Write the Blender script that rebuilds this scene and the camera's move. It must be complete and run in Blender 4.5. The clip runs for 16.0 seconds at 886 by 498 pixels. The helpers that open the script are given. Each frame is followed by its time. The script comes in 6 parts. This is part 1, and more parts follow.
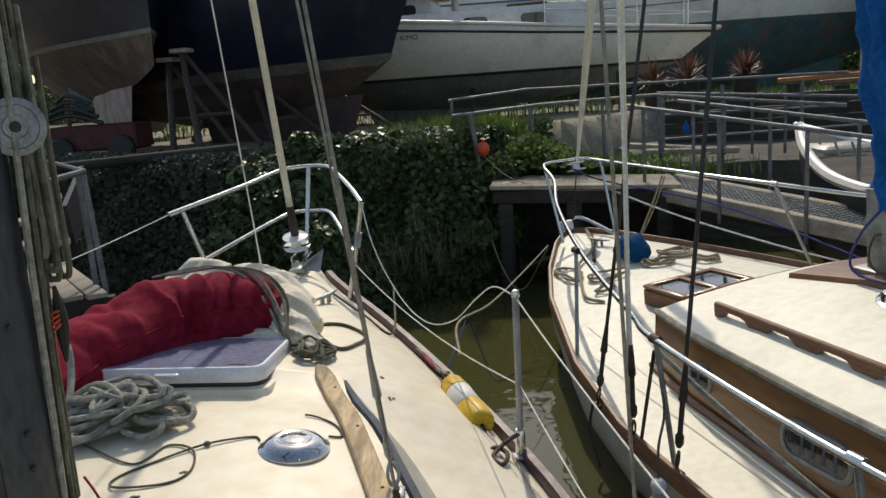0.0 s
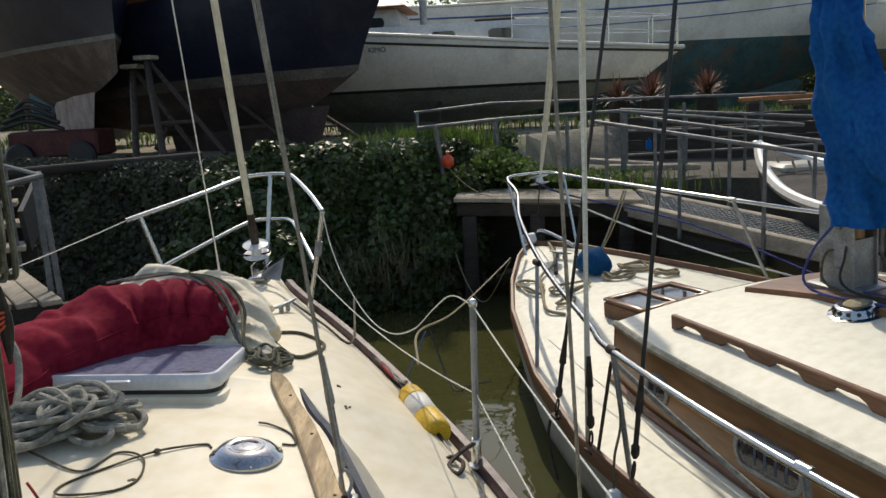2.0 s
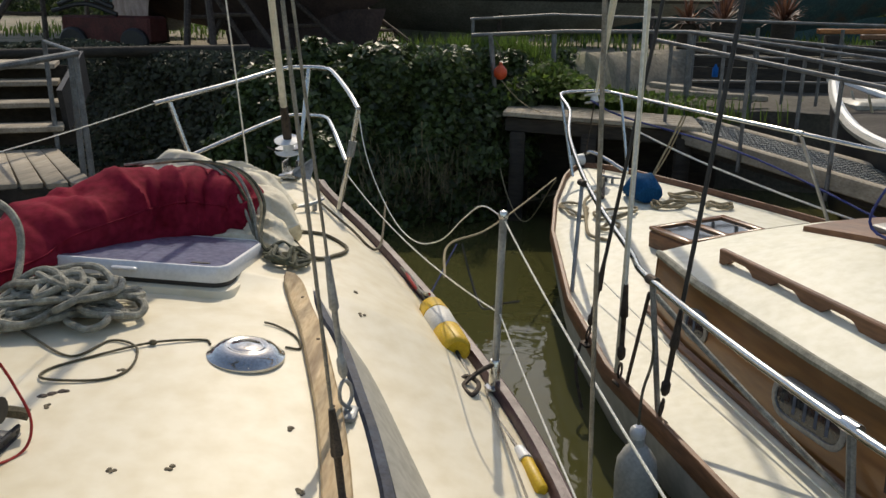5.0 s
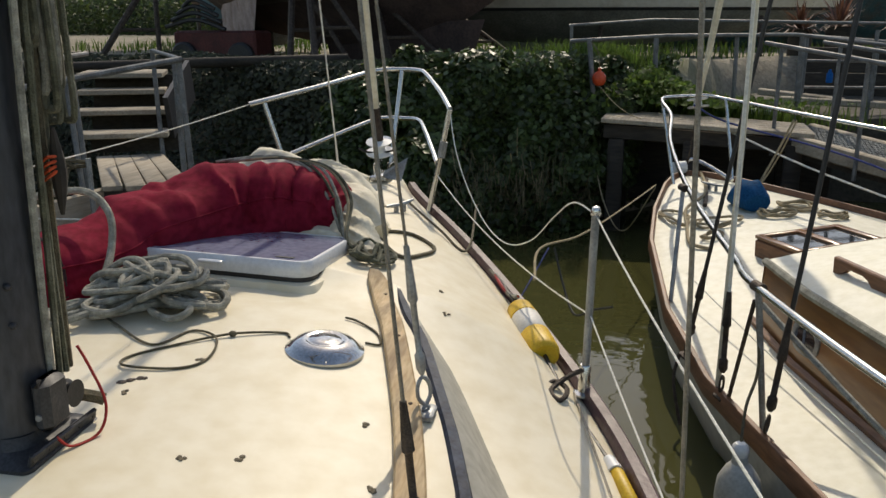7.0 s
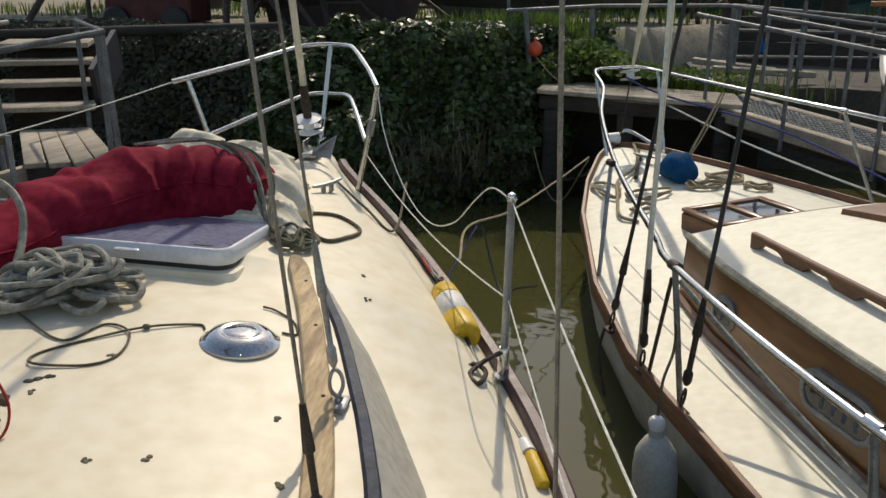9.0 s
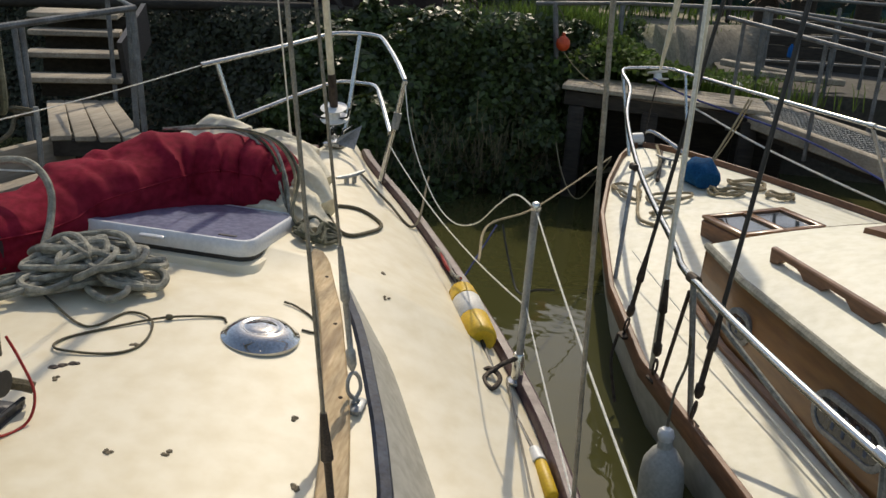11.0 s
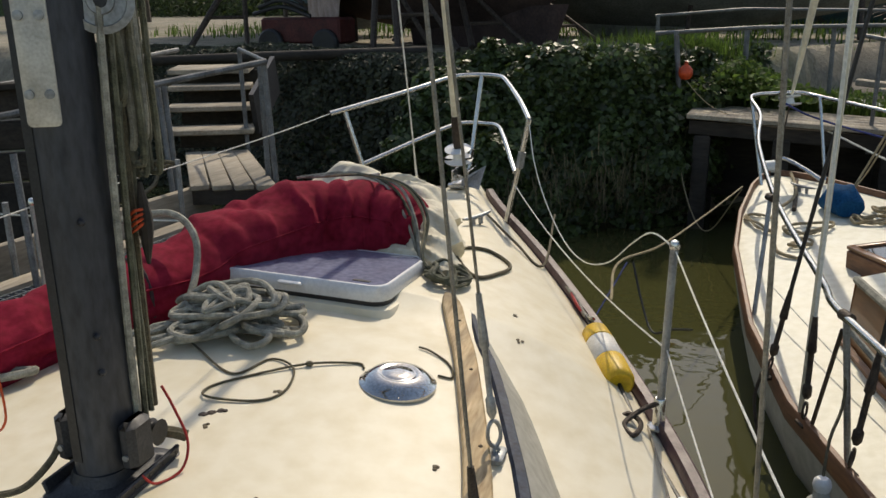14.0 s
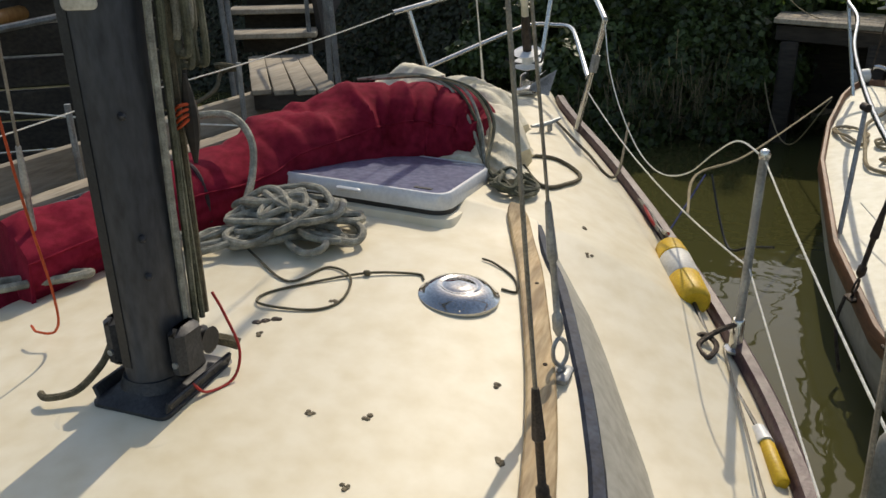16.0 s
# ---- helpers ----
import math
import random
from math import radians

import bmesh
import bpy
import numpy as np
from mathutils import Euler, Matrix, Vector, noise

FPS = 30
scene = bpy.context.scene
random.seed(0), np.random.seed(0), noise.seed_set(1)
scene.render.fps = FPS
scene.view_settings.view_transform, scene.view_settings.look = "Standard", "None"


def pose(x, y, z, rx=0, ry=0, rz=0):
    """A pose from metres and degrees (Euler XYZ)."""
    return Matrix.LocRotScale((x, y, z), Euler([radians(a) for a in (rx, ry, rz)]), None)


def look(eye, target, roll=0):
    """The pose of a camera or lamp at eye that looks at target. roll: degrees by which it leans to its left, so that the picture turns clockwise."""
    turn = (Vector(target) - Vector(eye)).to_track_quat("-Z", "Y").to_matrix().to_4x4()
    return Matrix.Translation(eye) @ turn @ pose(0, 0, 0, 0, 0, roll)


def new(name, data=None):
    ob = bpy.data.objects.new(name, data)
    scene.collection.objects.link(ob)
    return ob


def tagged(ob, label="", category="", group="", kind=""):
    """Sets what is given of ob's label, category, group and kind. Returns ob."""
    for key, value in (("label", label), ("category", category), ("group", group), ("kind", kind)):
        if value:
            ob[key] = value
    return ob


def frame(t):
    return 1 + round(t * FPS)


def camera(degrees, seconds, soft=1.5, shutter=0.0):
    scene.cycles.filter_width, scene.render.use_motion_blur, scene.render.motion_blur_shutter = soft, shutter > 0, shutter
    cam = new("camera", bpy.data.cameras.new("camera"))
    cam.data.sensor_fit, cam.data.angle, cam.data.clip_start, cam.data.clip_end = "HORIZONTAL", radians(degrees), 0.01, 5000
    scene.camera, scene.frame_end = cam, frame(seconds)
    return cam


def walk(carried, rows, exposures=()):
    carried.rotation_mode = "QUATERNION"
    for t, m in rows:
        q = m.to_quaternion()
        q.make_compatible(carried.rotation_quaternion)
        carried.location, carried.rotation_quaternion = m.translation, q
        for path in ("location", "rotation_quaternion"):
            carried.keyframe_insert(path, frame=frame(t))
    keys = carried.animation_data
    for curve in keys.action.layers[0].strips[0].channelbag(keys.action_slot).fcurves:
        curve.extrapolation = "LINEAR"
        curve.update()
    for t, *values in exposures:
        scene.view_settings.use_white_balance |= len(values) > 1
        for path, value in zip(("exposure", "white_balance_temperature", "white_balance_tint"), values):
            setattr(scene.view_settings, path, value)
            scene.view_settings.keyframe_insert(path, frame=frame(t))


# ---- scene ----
cam = camera(56.0, 16.0)
PATH = [
    (0, (0.523, -0.204, 1.065), (0.227, 1.734, 0.670), -4.1),
    (0.5, (0.568, -0.203, 1.062), (0.309, 1.737, 0.654), -4.6),
    (1, (0.567, -0.212, 1.062), (0.383, 1.740, 0.669), -4.0),
    (1.5, (0.584, -0.218, 1.067), (0.427, 1.745, 0.717), -3.7),
    (2, (0.551, -0.206, 1.046), (0.336, 1.748, 0.678), -2.9),
    (2.5, (0.507, -0.171, 1.031), (0.237, 1.770, 0.635), -1.7),
    (3, (0.551, -0.140, 1.016), (0.241, 1.793, 0.608), -1.1),
    (3.2, (0.552, -0.124, 0.980), (0.235, 1.809, 0.577), 0.2),
    (5.3, (0.586, 0.022, 0.947), (0.270, 1.910, 0.366), 1.1),
    (5.5, (0.548, 0.008, 0.909), (0.277, 1.898, 0.316), 0.7),
    (6, (0.431, -0.042, 0.893), (0.155, 1.834, 0.257), -0.2),
    (6.5, (0.532, 0.047, 0.904), (0.080, 1.895, 0.286), -0.1),
    (7, (0.598, 0.110, 0.874), (0.046, 1.959, 0.349), -0.0),
    (7.5, (0.661, 0.132, 0.861), (0.103, 1.977, 0.327), 0.3),
    (8, (0.675, 0.138, 0.926), (0.194, 1.980, 0.315), 1.7),
    (8.5, (0.662, 0.116, 0.947), (0.194, 1.965, 0.347), 0.5),
    (9, (0.688, 0.136, 0.948), (0.262, 1.994, 0.340), 0.4),
    (9.2, (0.694, 0.140, 0.951), (0.282, 1.999, 0.338), 0.6),
    (11.3, (0.639, 0.135, 1.019), (0.194, 1.972, 0.367), 3.7),
    (11.5, (0.605, 0.173, 0.992), (0.179, 2.014, 0.337), 3.8),
    (12, (0.590, 0.160, 0.980), (0.202, 2.003, 0.307), 3.3),
    (12.5, (0.621, 0.145, 0.985), (0.284, 2.002, 0.325), 2.2),
    (13, (0.651, 0.144, 1.004), (0.280, 2.003, 0.366), 1.2),
    (13.5, (0.663, 0.163, 1.014), (0.151, 2.000, 0.410), 0.0),
    (14, (0.601, 0.153, 1.030), (-0.127, 1.925, 0.455), -0.6),
    (14.5, (0.558, 0.174, 1.013), (-0.217, 1.917, 0.411), 0.1),
    (15, (0.526, 0.135, 1.004), (-0.260, 1.859, 0.364), 0.9),
    (15.5, (0.563, 0.146, 1.017), (-0.236, 1.845, 0.328), 0.7),
    (16, (0.547, 0.274, 0.970), (-0.294, 1.917, 0.200), -1.1),
]
walk(cam, [(t, look(eye, target, roll)) for t, eye, target, roll in PATH],
     [(0, -0.52, 7200, 10), (3.2, -0.52, 7200, 10), (5.3, -0.56, 7500, 10), (16, -0.56, 7500, 10)])

# ---- world, sun ----
SUN_DIR = Vector((-0.12, 1.0, 1.02)).normalized()
world = bpy.data.worlds.new("sky")
scene.world = world
world.use_nodes = True
wn, wl = world.node_tree.nodes, world.node_tree.links
sky = wn.new("ShaderNodeTexSky")
sky.sky_type, sky.sun_disc = "NISHITA", False
sky.sun_elevation = math.asin(SUN_DIR.z)
sky.sun_rotation = math.atan2(SUN_DIR.x, SUN_DIR.y)
sky.dust_density = 1.2
wl.new(sky.outputs[0], wn["Background"].inputs[0])
wn["Background"].inputs[1].default_value = 0.225
sun = new("sun", bpy.data.lights.new("sun", "SUN"))
sun.data.energy, sun.data.angle, sun.data.color = 3.65, radians(0.6), (1.0, 0.95, 0.86)
sun.matrix_world = look(Vector((0, 0, 30)) + SUN_DIR * 10, (0, 0, 30))

# ---- materials ----
MATS = {}


def mat(name, col, rough=0.6, metal=0.0, var=0.15, scale=6.0, bump=0.1, bscale=60.0, stain=None, stain_amt=0.4, stain_scale=2.5,
        stretch=(1, 1, 1), coat=0.0, island=0.0, bdist=0.004, trans=0.0, sheen=0.0, spec=0.5, rvar=0.2):
    """A procedural surface: base colour varied at two scales, an optional stain with a shape of its own, and fine relief."""
    if name in MATS:
        return MATS[name]
    m = bpy.data.materials.new(name)
    m.use_nodes = True
    nt = m.node_tree
    nd, lk = nt.nodes, nt.links
    b = nd["Principled BSDF"]
    b.inputs["Roughness"].default_value = rough
    b.inputs["Metallic"].default_value = metal
    b.inputs["Coat Weight"].default_value = coat
    b.inputs["Transmission Weight"].default_value = trans
    b.inputs["Sheen Weight"].default_value = sheen
    b.inputs["Specular IOR Level"].default_value = spec
    tc = nd.new("ShaderNodeTexCoord")
    mp = nd.new("ShaderNodeMapping")
    mp.inputs["Scale"].default_value = stretch
    lk.new(tc.outputs["Object"], mp.inputs[0])

    def noise_tex(sc, detail=4.0):
        n = nd.new("ShaderNodeTexNoise")
        n.inputs["Scale"].default_value, n.inputs["Detail"].default_value = sc, detail
        lk.new(mp.outputs[0], n.inputs["Vector"])
        return n.outputs["Fac"]

    def mix(kind, fac, a, c):
        x = nd.new("ShaderNodeMix")
        x.data_type, x.blend_type = "RGBA", kind
        for sock, v in ((x.inputs[0], fac), (x.inputs[6], a), (x.inputs[7], c)):
            if isinstance(v, (int, float)):
                sock.default_value = v
            elif isinstance(v, tuple):
                sock.default_value = (*v[:3], 1)
            else:
                lk.new(v, sock)
        return x.outputs[2]

    def ramp(src, lo, hi):
        r = nd.new("ShaderNodeMapRange")
        r.inputs[1].default_value, r.inputs[2].default_value = lo, hi
        lk.new(src, r.inputs[0])
        return r.outputs[0]

    dark = tuple(c * (1 - var) for c in col)
    lite = tuple(min(1, c * (1 + var)) for c in col)
    c = mix("MIX", ramp(noise_tex(scale, 6), 0.3, 0.7), dark, lite)
    c = mix("MULTIPLY", ramp(noise_tex(scale * 9, 3), 0.35, 0.75), c, mix("MIX", 0.5, c, (1 - var * 0.4,) * 3))
    if stain:
        r = nd.new("ShaderNodeMath")
        r.operation = "MULTIPLY"
        r.inputs[1].default_value = stain_amt
        lk.new(ramp(noise_tex(stain_scale, 8), 0.5, 0.72), r.inputs[0])
        c = mix("MIX", r.outputs[0], c, stain)
    if island:
        g = nd.new("ShaderNodeNewGeometry")
        h = nd.new("ShaderNodeHueSaturation")
        rr = nd.new("ShaderNodeMapRange")
        rr.inputs[3].default_value, rr.inputs[4].default_value = 1 - island, 1 + island
        lk.new(g.outputs["Random Per Island"], rr.inputs[0])
        lk.new(rr.outputs[0], h.inputs["Value"])
        lk.new(c, h.inputs["Color"])
        c = h.outputs[0]
    lk.new(c, b.inputs["Base Color"])
    rm = nd.new("ShaderNodeMapRange")
    rm.inputs[3].default_value, rm.inputs[4].default_value = max(0.02, rough * (1 - rvar)), min(1, rough * (1 + rvar))
    lk.new(noise_tex(scale * 2.3), rm.inputs[0])
    lk.new(rm.outputs[0], b.inputs["Roughness"])
    if bump:
        bp = nd.new("ShaderNodeBump")
        bp.inputs["Strength"].default_value, bp.inputs["Distance"].default_value = min(1, bump * 3), bdist
        lk.new(noise_tex(bscale, 5), bp.inputs["Height"])
        lk.new(bp.outputs[0], b.inputs["Normal"])
    MATS[name] = m
    return m


CREAM = mat("cream_deck", (0.78, 0.705, 0.535), 0.5, rvar=0.02, var=0.018, scale=1.5, bump=0.02, bscale=250, stain=(0.60, 0.52, 0.38), stain_amt=0.10, stain_scale=14.0, bdist=0.002)
CREAM2 = mat("pale_deck", (0.80, 0.77, 0.63), 0.55, rvar=0.05, var=0.04, scale=2, bump=0.06, bscale=200, stain=(0.55, 0.53, 0.41), stain_amt=0.25, stain_scale=9, bdist=0.002)
GREY_GEL = mat("grey_gelcoat", (0.42, 0.40, 0.34), 0.45, var=0.06, scale=3, bump=0.03)
NAVY_STRIP = mat("navy_trim", (0.020, 0.032, 0.062), 0.6, spec=0.25, var=0.3, scale=9, bump=0.1, stain=(0.07, 0.09, 0.12), stain_amt=0.3, stain_scale=9)
MAROON = mat("maroon_rail", (0.085, 0.038, 0.045), 0.5, var=0.25, scale=8, bump=0.2, stain=(0.2, 0.15, 0.14), stain_amt=0.35, stain_scale=12)
HULL_W = mat("hull_white", (0.72, 0.70, 0.64), 0.35, var=0.06, scale=2, bump=0.02, stain=(0.35, 0.31, 0.25), stain_amt=0.45, stain_scale=1.8)
HULL_GREY = mat("hull_grey", (0.45, 0.45, 0.41), 0.4, var=0.08, scale=2, bump=0.03, stain=(0.2, 0.2, 0.16), stain_amt=0.5, stain_scale=2.5)
HULL_NAVY = mat("hull_navy", (0.011, 0.013, 0.032), 0.42, spec=0.3, var=0.2, scale=2, bump=0.02, stain=(0.05, 0.05, 0.06), stain_amt=0.3)
ANTIFOUL = mat("antifoul_brown", (0.115, 0.070, 0.048), 0.9, var=0.3, scale=3, bump=0.4, bscale=40, stain=(0.22, 0.17, 0.12), stain_amt=0.6)
ANTIFOUL_GREY = mat("antifoul_grey", (0.20, 0.21, 0.19), 0.9, var=0.2, scale=3, bump=0.3, bscale=40, stain=(0.1, 0.09, 0.07), stain_amt=0.5)
ANTIFOUL_TEAL = mat("antifoul_teal", (0.06, 0.13, 0.14), 0.9, var=0.25, scale=3, bump=0.3, stain=(0.16, 0.09, 0.05), stain_amt=0.7)
# Darker copy of the brown antifouling; shade under the sloop is in its colour.
ANTIFOUL_SHADED = mat("antifoul_shaded", (0.055, 0.034, 0.030), 0.9, var=0.3, scale=3, bump=0.4, bscale=40, stain=(0.09, 0.06, 0.045), stain_amt=0.5)
BOOT_DARK = mat("boot_dark", (0.11, 0.10, 0.085), 0.8, var=0.3, scale=3, bump=0.15, stain=(0.06, 0.035, 0.03), stain_amt=0.6)
DULL_GALV = mat("dull_galvanised", (0.20, 0.205, 0.205), 0.6, metal=0.5, var=0.3, scale=12, bump=0.1, stain=(0.13, 0.10, 0.07), stain_amt=0.4, stain_scale=8)
TEALCLOTH = mat("teal_cloth", (0.008, 0.085, 0.20), 0.9, spec=0.1, var=0.2, scale=8, bump=0.25, bscale=220, bdist=0.002)
BOOT_GREY = mat("boot_grey", (0.22, 0.22, 0.20), 0.7, var=0.2, scale=3, bump=0.15, stain=(0.15, 0.12, 0.1), stain_amt=0.5)
PINKISH = mat("scraped_keel", (0.42, 0.33, 0.30), 0.85, var=0.2, scale=4, bump=0.3, stain=(0.14, 0.07, 0.05), stain_amt=0.7, stain_scale=3)
VARNISH = mat("varnished_wood", (0.30, 0.135, 0.04), 0.3, var=0.3, scale=3, bump=0.08, bscale=30, stretch=(1, 0.12, 1), coat=0.4, stain=(0.12, 0.05, 0.02), stain_amt=0.5, stain_scale=2)
TEAK = mat("oiled_teak", (0.22, 0.10, 0.045), 0.5, var=0.3, scale=8, bump=0.15, bscale=60, stretch=(1, 0.15, 1), stain=(0.10, 0.05, 0.03), stain_amt=0.5)
WEATHERED = mat("weathered_wood", (0.40, 0.345, 0.265), 0.85, var=0.25, scale=7, bump=0.5, bscale=50, stretch=(1, 0.12, 1), stain=(0.15, 0.13, 0.10), stain_amt=0.5)
PLANK = mat("bare_plank", (0.53, 0.39, 0.22), 0.75, var=0.38, scale=14, bump=0.4, bscale=60, stretch=(1, 0.15, 1), stain=(0.20, 0.13, 0.075), stain_amt=0.85, stain_scale=16)
DARKWOOD = mat("dark_timber", (0.045, 0.036, 0.027), 0.9, var=0.35, scale=5, bump=0.5, bscale=30, stretch=(0.2, 1, 1))
STEEL = mat("stainless", (0.62, 0.62, 0.60), 0.22, metal=1.0, var=0.1, scale=12, bump=0.02)
CHROME = mat("chrome", (0.55, 0.55, 0.54), 0.12, metal=1.0, var=0.06, scale=14, bump=0.03, bscale=60)
GALV = mat("galvanised", (0.36, 0.37, 0.37), 0.5, metal=0.7, var=0.25, scale=12, bump=0.1, stain=(0.2, 0.15, 0.1), stain_amt=0.3, stain_scale=8)
WIRE = mat("rigging_wire", (0.30, 0.27, 0.22), 0.45, metal=0.6, var=0.3, scale=30, bump=0.2, bscale=300)
BLACKW = mat("black_shroud", (0.018, 0.017, 0.016), 0.5, var=0.3, scale=20, bump=0.1)
RUSTY = mat("rusty_fitting", (0.085, 0.065, 0.05), 0.65, metal=0.5, var=0.5, scale=30, bump=0.3, bscale=120)
MASTM = mat("mast_anodised", (0.060, 0.064, 0.074), 0.42, metal=0.35, var=0.2, scale=8, bump=0.05, bscale=90, stain=(0.13, 0.13, 0.13), stain_amt=0.25, stain_scale=14, stretch=(1, 1, 0.3))
CASTING = mat("dark_casting", (0.045, 0.046, 0.05), 0.5, metal=0.3, var=0.25, scale=20, bump=0.15)
WHITEP = mat("white_plastic", (0.78, 0.78, 0.76), 0.35, var=0.04, scale=8, bump=0.02, stain=(0.5, 0.48, 0.42), stain_amt=0.2)
ALU = mat("hatch_frame", (0.74, 0.75, 0.76), 0.4, metal=0.15, var=0.05, scale=10, bump=0.02)
# Blue tint of the pane, lightened to stand in for sky reflection.
ACRYLIC = mat("tinted_sky_toned_acrylic", (0.25, 0.27, 0.38), 0.22, var=0.15, scale=5, bump=0.01, stain=(0.3, 0.3, 0.4), stain_amt=0.35, stain_scale=4, coat=0.5)
DARKGLASS = mat("dark_glass", (0.03, 0.035, 0.04), 0.06, var=0.2, bump=0.0, coat=0.3)
REDCLOTH = mat("maroon_canvas", (0.245, 0.014, 0.034), 0.9, spec=0.1, var=0.12, scale=4, bump=0.25, bscale=220, stain=(0.24, 0.022, 0.042), stain_amt=0.3, stain_scale=5, bdist=0.002)
SAILCLOTH = mat("cream_sailcloth", (0.74, 0.68, 0.53), 0.75, var=0.08, scale=5, bump=0.2, bscale=120, stain=(0.45, 0.38, 0.27), stain_amt=0.3, stain_scale=6)
BLUECLOTH = mat("blue_canvas", (0.006, 0.105, 0.33), 0.9, spec=0.1, var=0.16, scale=4, bump=0.25, bscale=220, stain=(0.01, 0.15, 0.38), stain_amt=0.3, bdist=0.002)
ROPE_G = mat("grey_rope", (0.35, 0.335, 0.275), 0.9, var=0.35, scale=40, bump=0.7, bscale=160, stain=(0.11, 0.105, 0.08), stain_amt=0.8, stain_scale=22)
ROPE_W = mat("white_rope", (0.80, 0.78, 0.70), 0.85, var=0.15, scale=50, bump=0.5, bscale=260)
ROPE_D = mat("olive_line", (0.15, 0.125, 0.075), 0.9, var=0.35, scale=60, bump=0.5, bscale=260)
ROPE_GREEN = mat("mossy_rope", (0.115, 0.115, 0.072), 0.95, var=0.4, scale=40, bump=0.7, bscale=160, stain=(0.3, 0.28, 0.22), stain_amt=0.45, stain_scale=12)
ROPE_T = mat("tan_rope", (0.38, 0.31, 0.19), 0.9, var=0.25, scale=40, bump=0.5, bscale=160)
ROPE_B = mat("blue_rope", (0.05, 0.07, 0.24), 0.85, var=0.35, scale=60, bump=0.4, bscale=200)
ORANGE_L = mat("orange_cord", (0.55, 0.085, 0.02), 0.8, var=0.15, scale=50, bump=0.3)
RED_L = mat("red_cord", (0.45, 0.02, 0.012), 0.5, var=0.1, scale=40, bump=0.1)
ORANGE = mat("orange_float", (0.65, 0.09, 0.025), 0.5, var=0.12, scale=12, bump=0.05)
YELLOW = mat("yellow_float", (0.70, 0.46, 0.02), 0.5, var=0.1, scale=14, bump=0.08, stain=(0.35, 0.25, 0.05), stain_amt=0.4, stain_scale=9)
FENDERM = mat("old_fender", (0.50, 0.50, 0.46), 0.6, var=0.1, scale=8, bump=0.1, stain=(0.25, 0.25, 0.2), stain_amt=0.5, stain_scale=8)
BLACK = mat("black_plastic", (0.02, 0.02, 0.021), 0.5, var=0.3, scale=20, bump=0.1)
LIGHTBLUE = mat("light_blue_paint", (0.30, 0.52, 0.62), 0.5, var=0.1, scale=5, bump=0.03)
ROOFBOX = mat("tan_board", (0.42, 0.17, 0.05), 0.6, var=0.2, scale=4, bump=0.1)
CONCRETE = mat("mud_concrete", (0.10, 0.088, 0.066), 0.95, var=0.2, scale=3, bump=0.5, bscale=18, stain=(0.10, 0.09, 0.07), stain_amt=0.5)
GRATE = mat("grating_steel", (0.28, 0.29, 0.28), 0.6, metal=0.5, var=0.2, scale=15, bump=0.2)
IVY = mat("ivy_leaf", (0.076, 0.112, 0.032), 0.42, var=0.3, scale=3, bump=0.0, island=0.55)
GRASS = mat("grass_blade", (0.11, 0.175, 0.035), 0.8, var=0.3, scale=3, bump=0.0, island=0.4)
STRAW = mat("dry_grass", (0.20, 0.165, 0.09), 0.8, var=0.3, scale=3, bump=0.0, island=0.4)
SPIKE = mat("bronze_strap_leaf", (0.16, 0.075, 0.045), 0.5, var=0.3, scale=4, bump=0.0, island=0.5)
TREELEAF = mat("tree_leaf", (0.075, 0.11, 0.03), 0.55, var=0.3, scale=1, bump=0.0, island=0.4)
SPAR = mat("varnished_spar", (0.36, 0.18, 0.06), 0.35, var=0.2, scale=4, bump=0.05, stretch=(1, 1, 0.15), coat=0.4)


def leafy(m, amount):
    """Lets some of the light pass through thin leaves."""
    nd, lk = m.node_tree.nodes, m.node_tree.links
    pr, out = nd["Principled BSDF"], nd["Material Output"]
    tr, mx = nd.new("ShaderNodeBsdfTranslucent"), nd.new("ShaderNodeMixShader")
    lk.new(pr.inputs["Base Color"].links[0].from_socket, tr.inputs["Color"])
    mx.inputs[0].default_value = amount
    lk.new(pr.outputs[0], mx.inputs[1])
    lk.new(tr.outputs[0], mx.inputs[2])
    lk.new(mx.outputs[0], out.inputs["Surface"])


for m_, a_ in ((IVY, 0.3), (GRASS, 0.45), (STRAW, 0.3), (SPIKE, 0.3), (TREELEAF, 0.4)):
    leafy(m_, a_)
BARK = mat("bark", (0.10, 0.08, 0.06), 0.9, var=0.3, scale=8, bump=0.6, bscale=25)


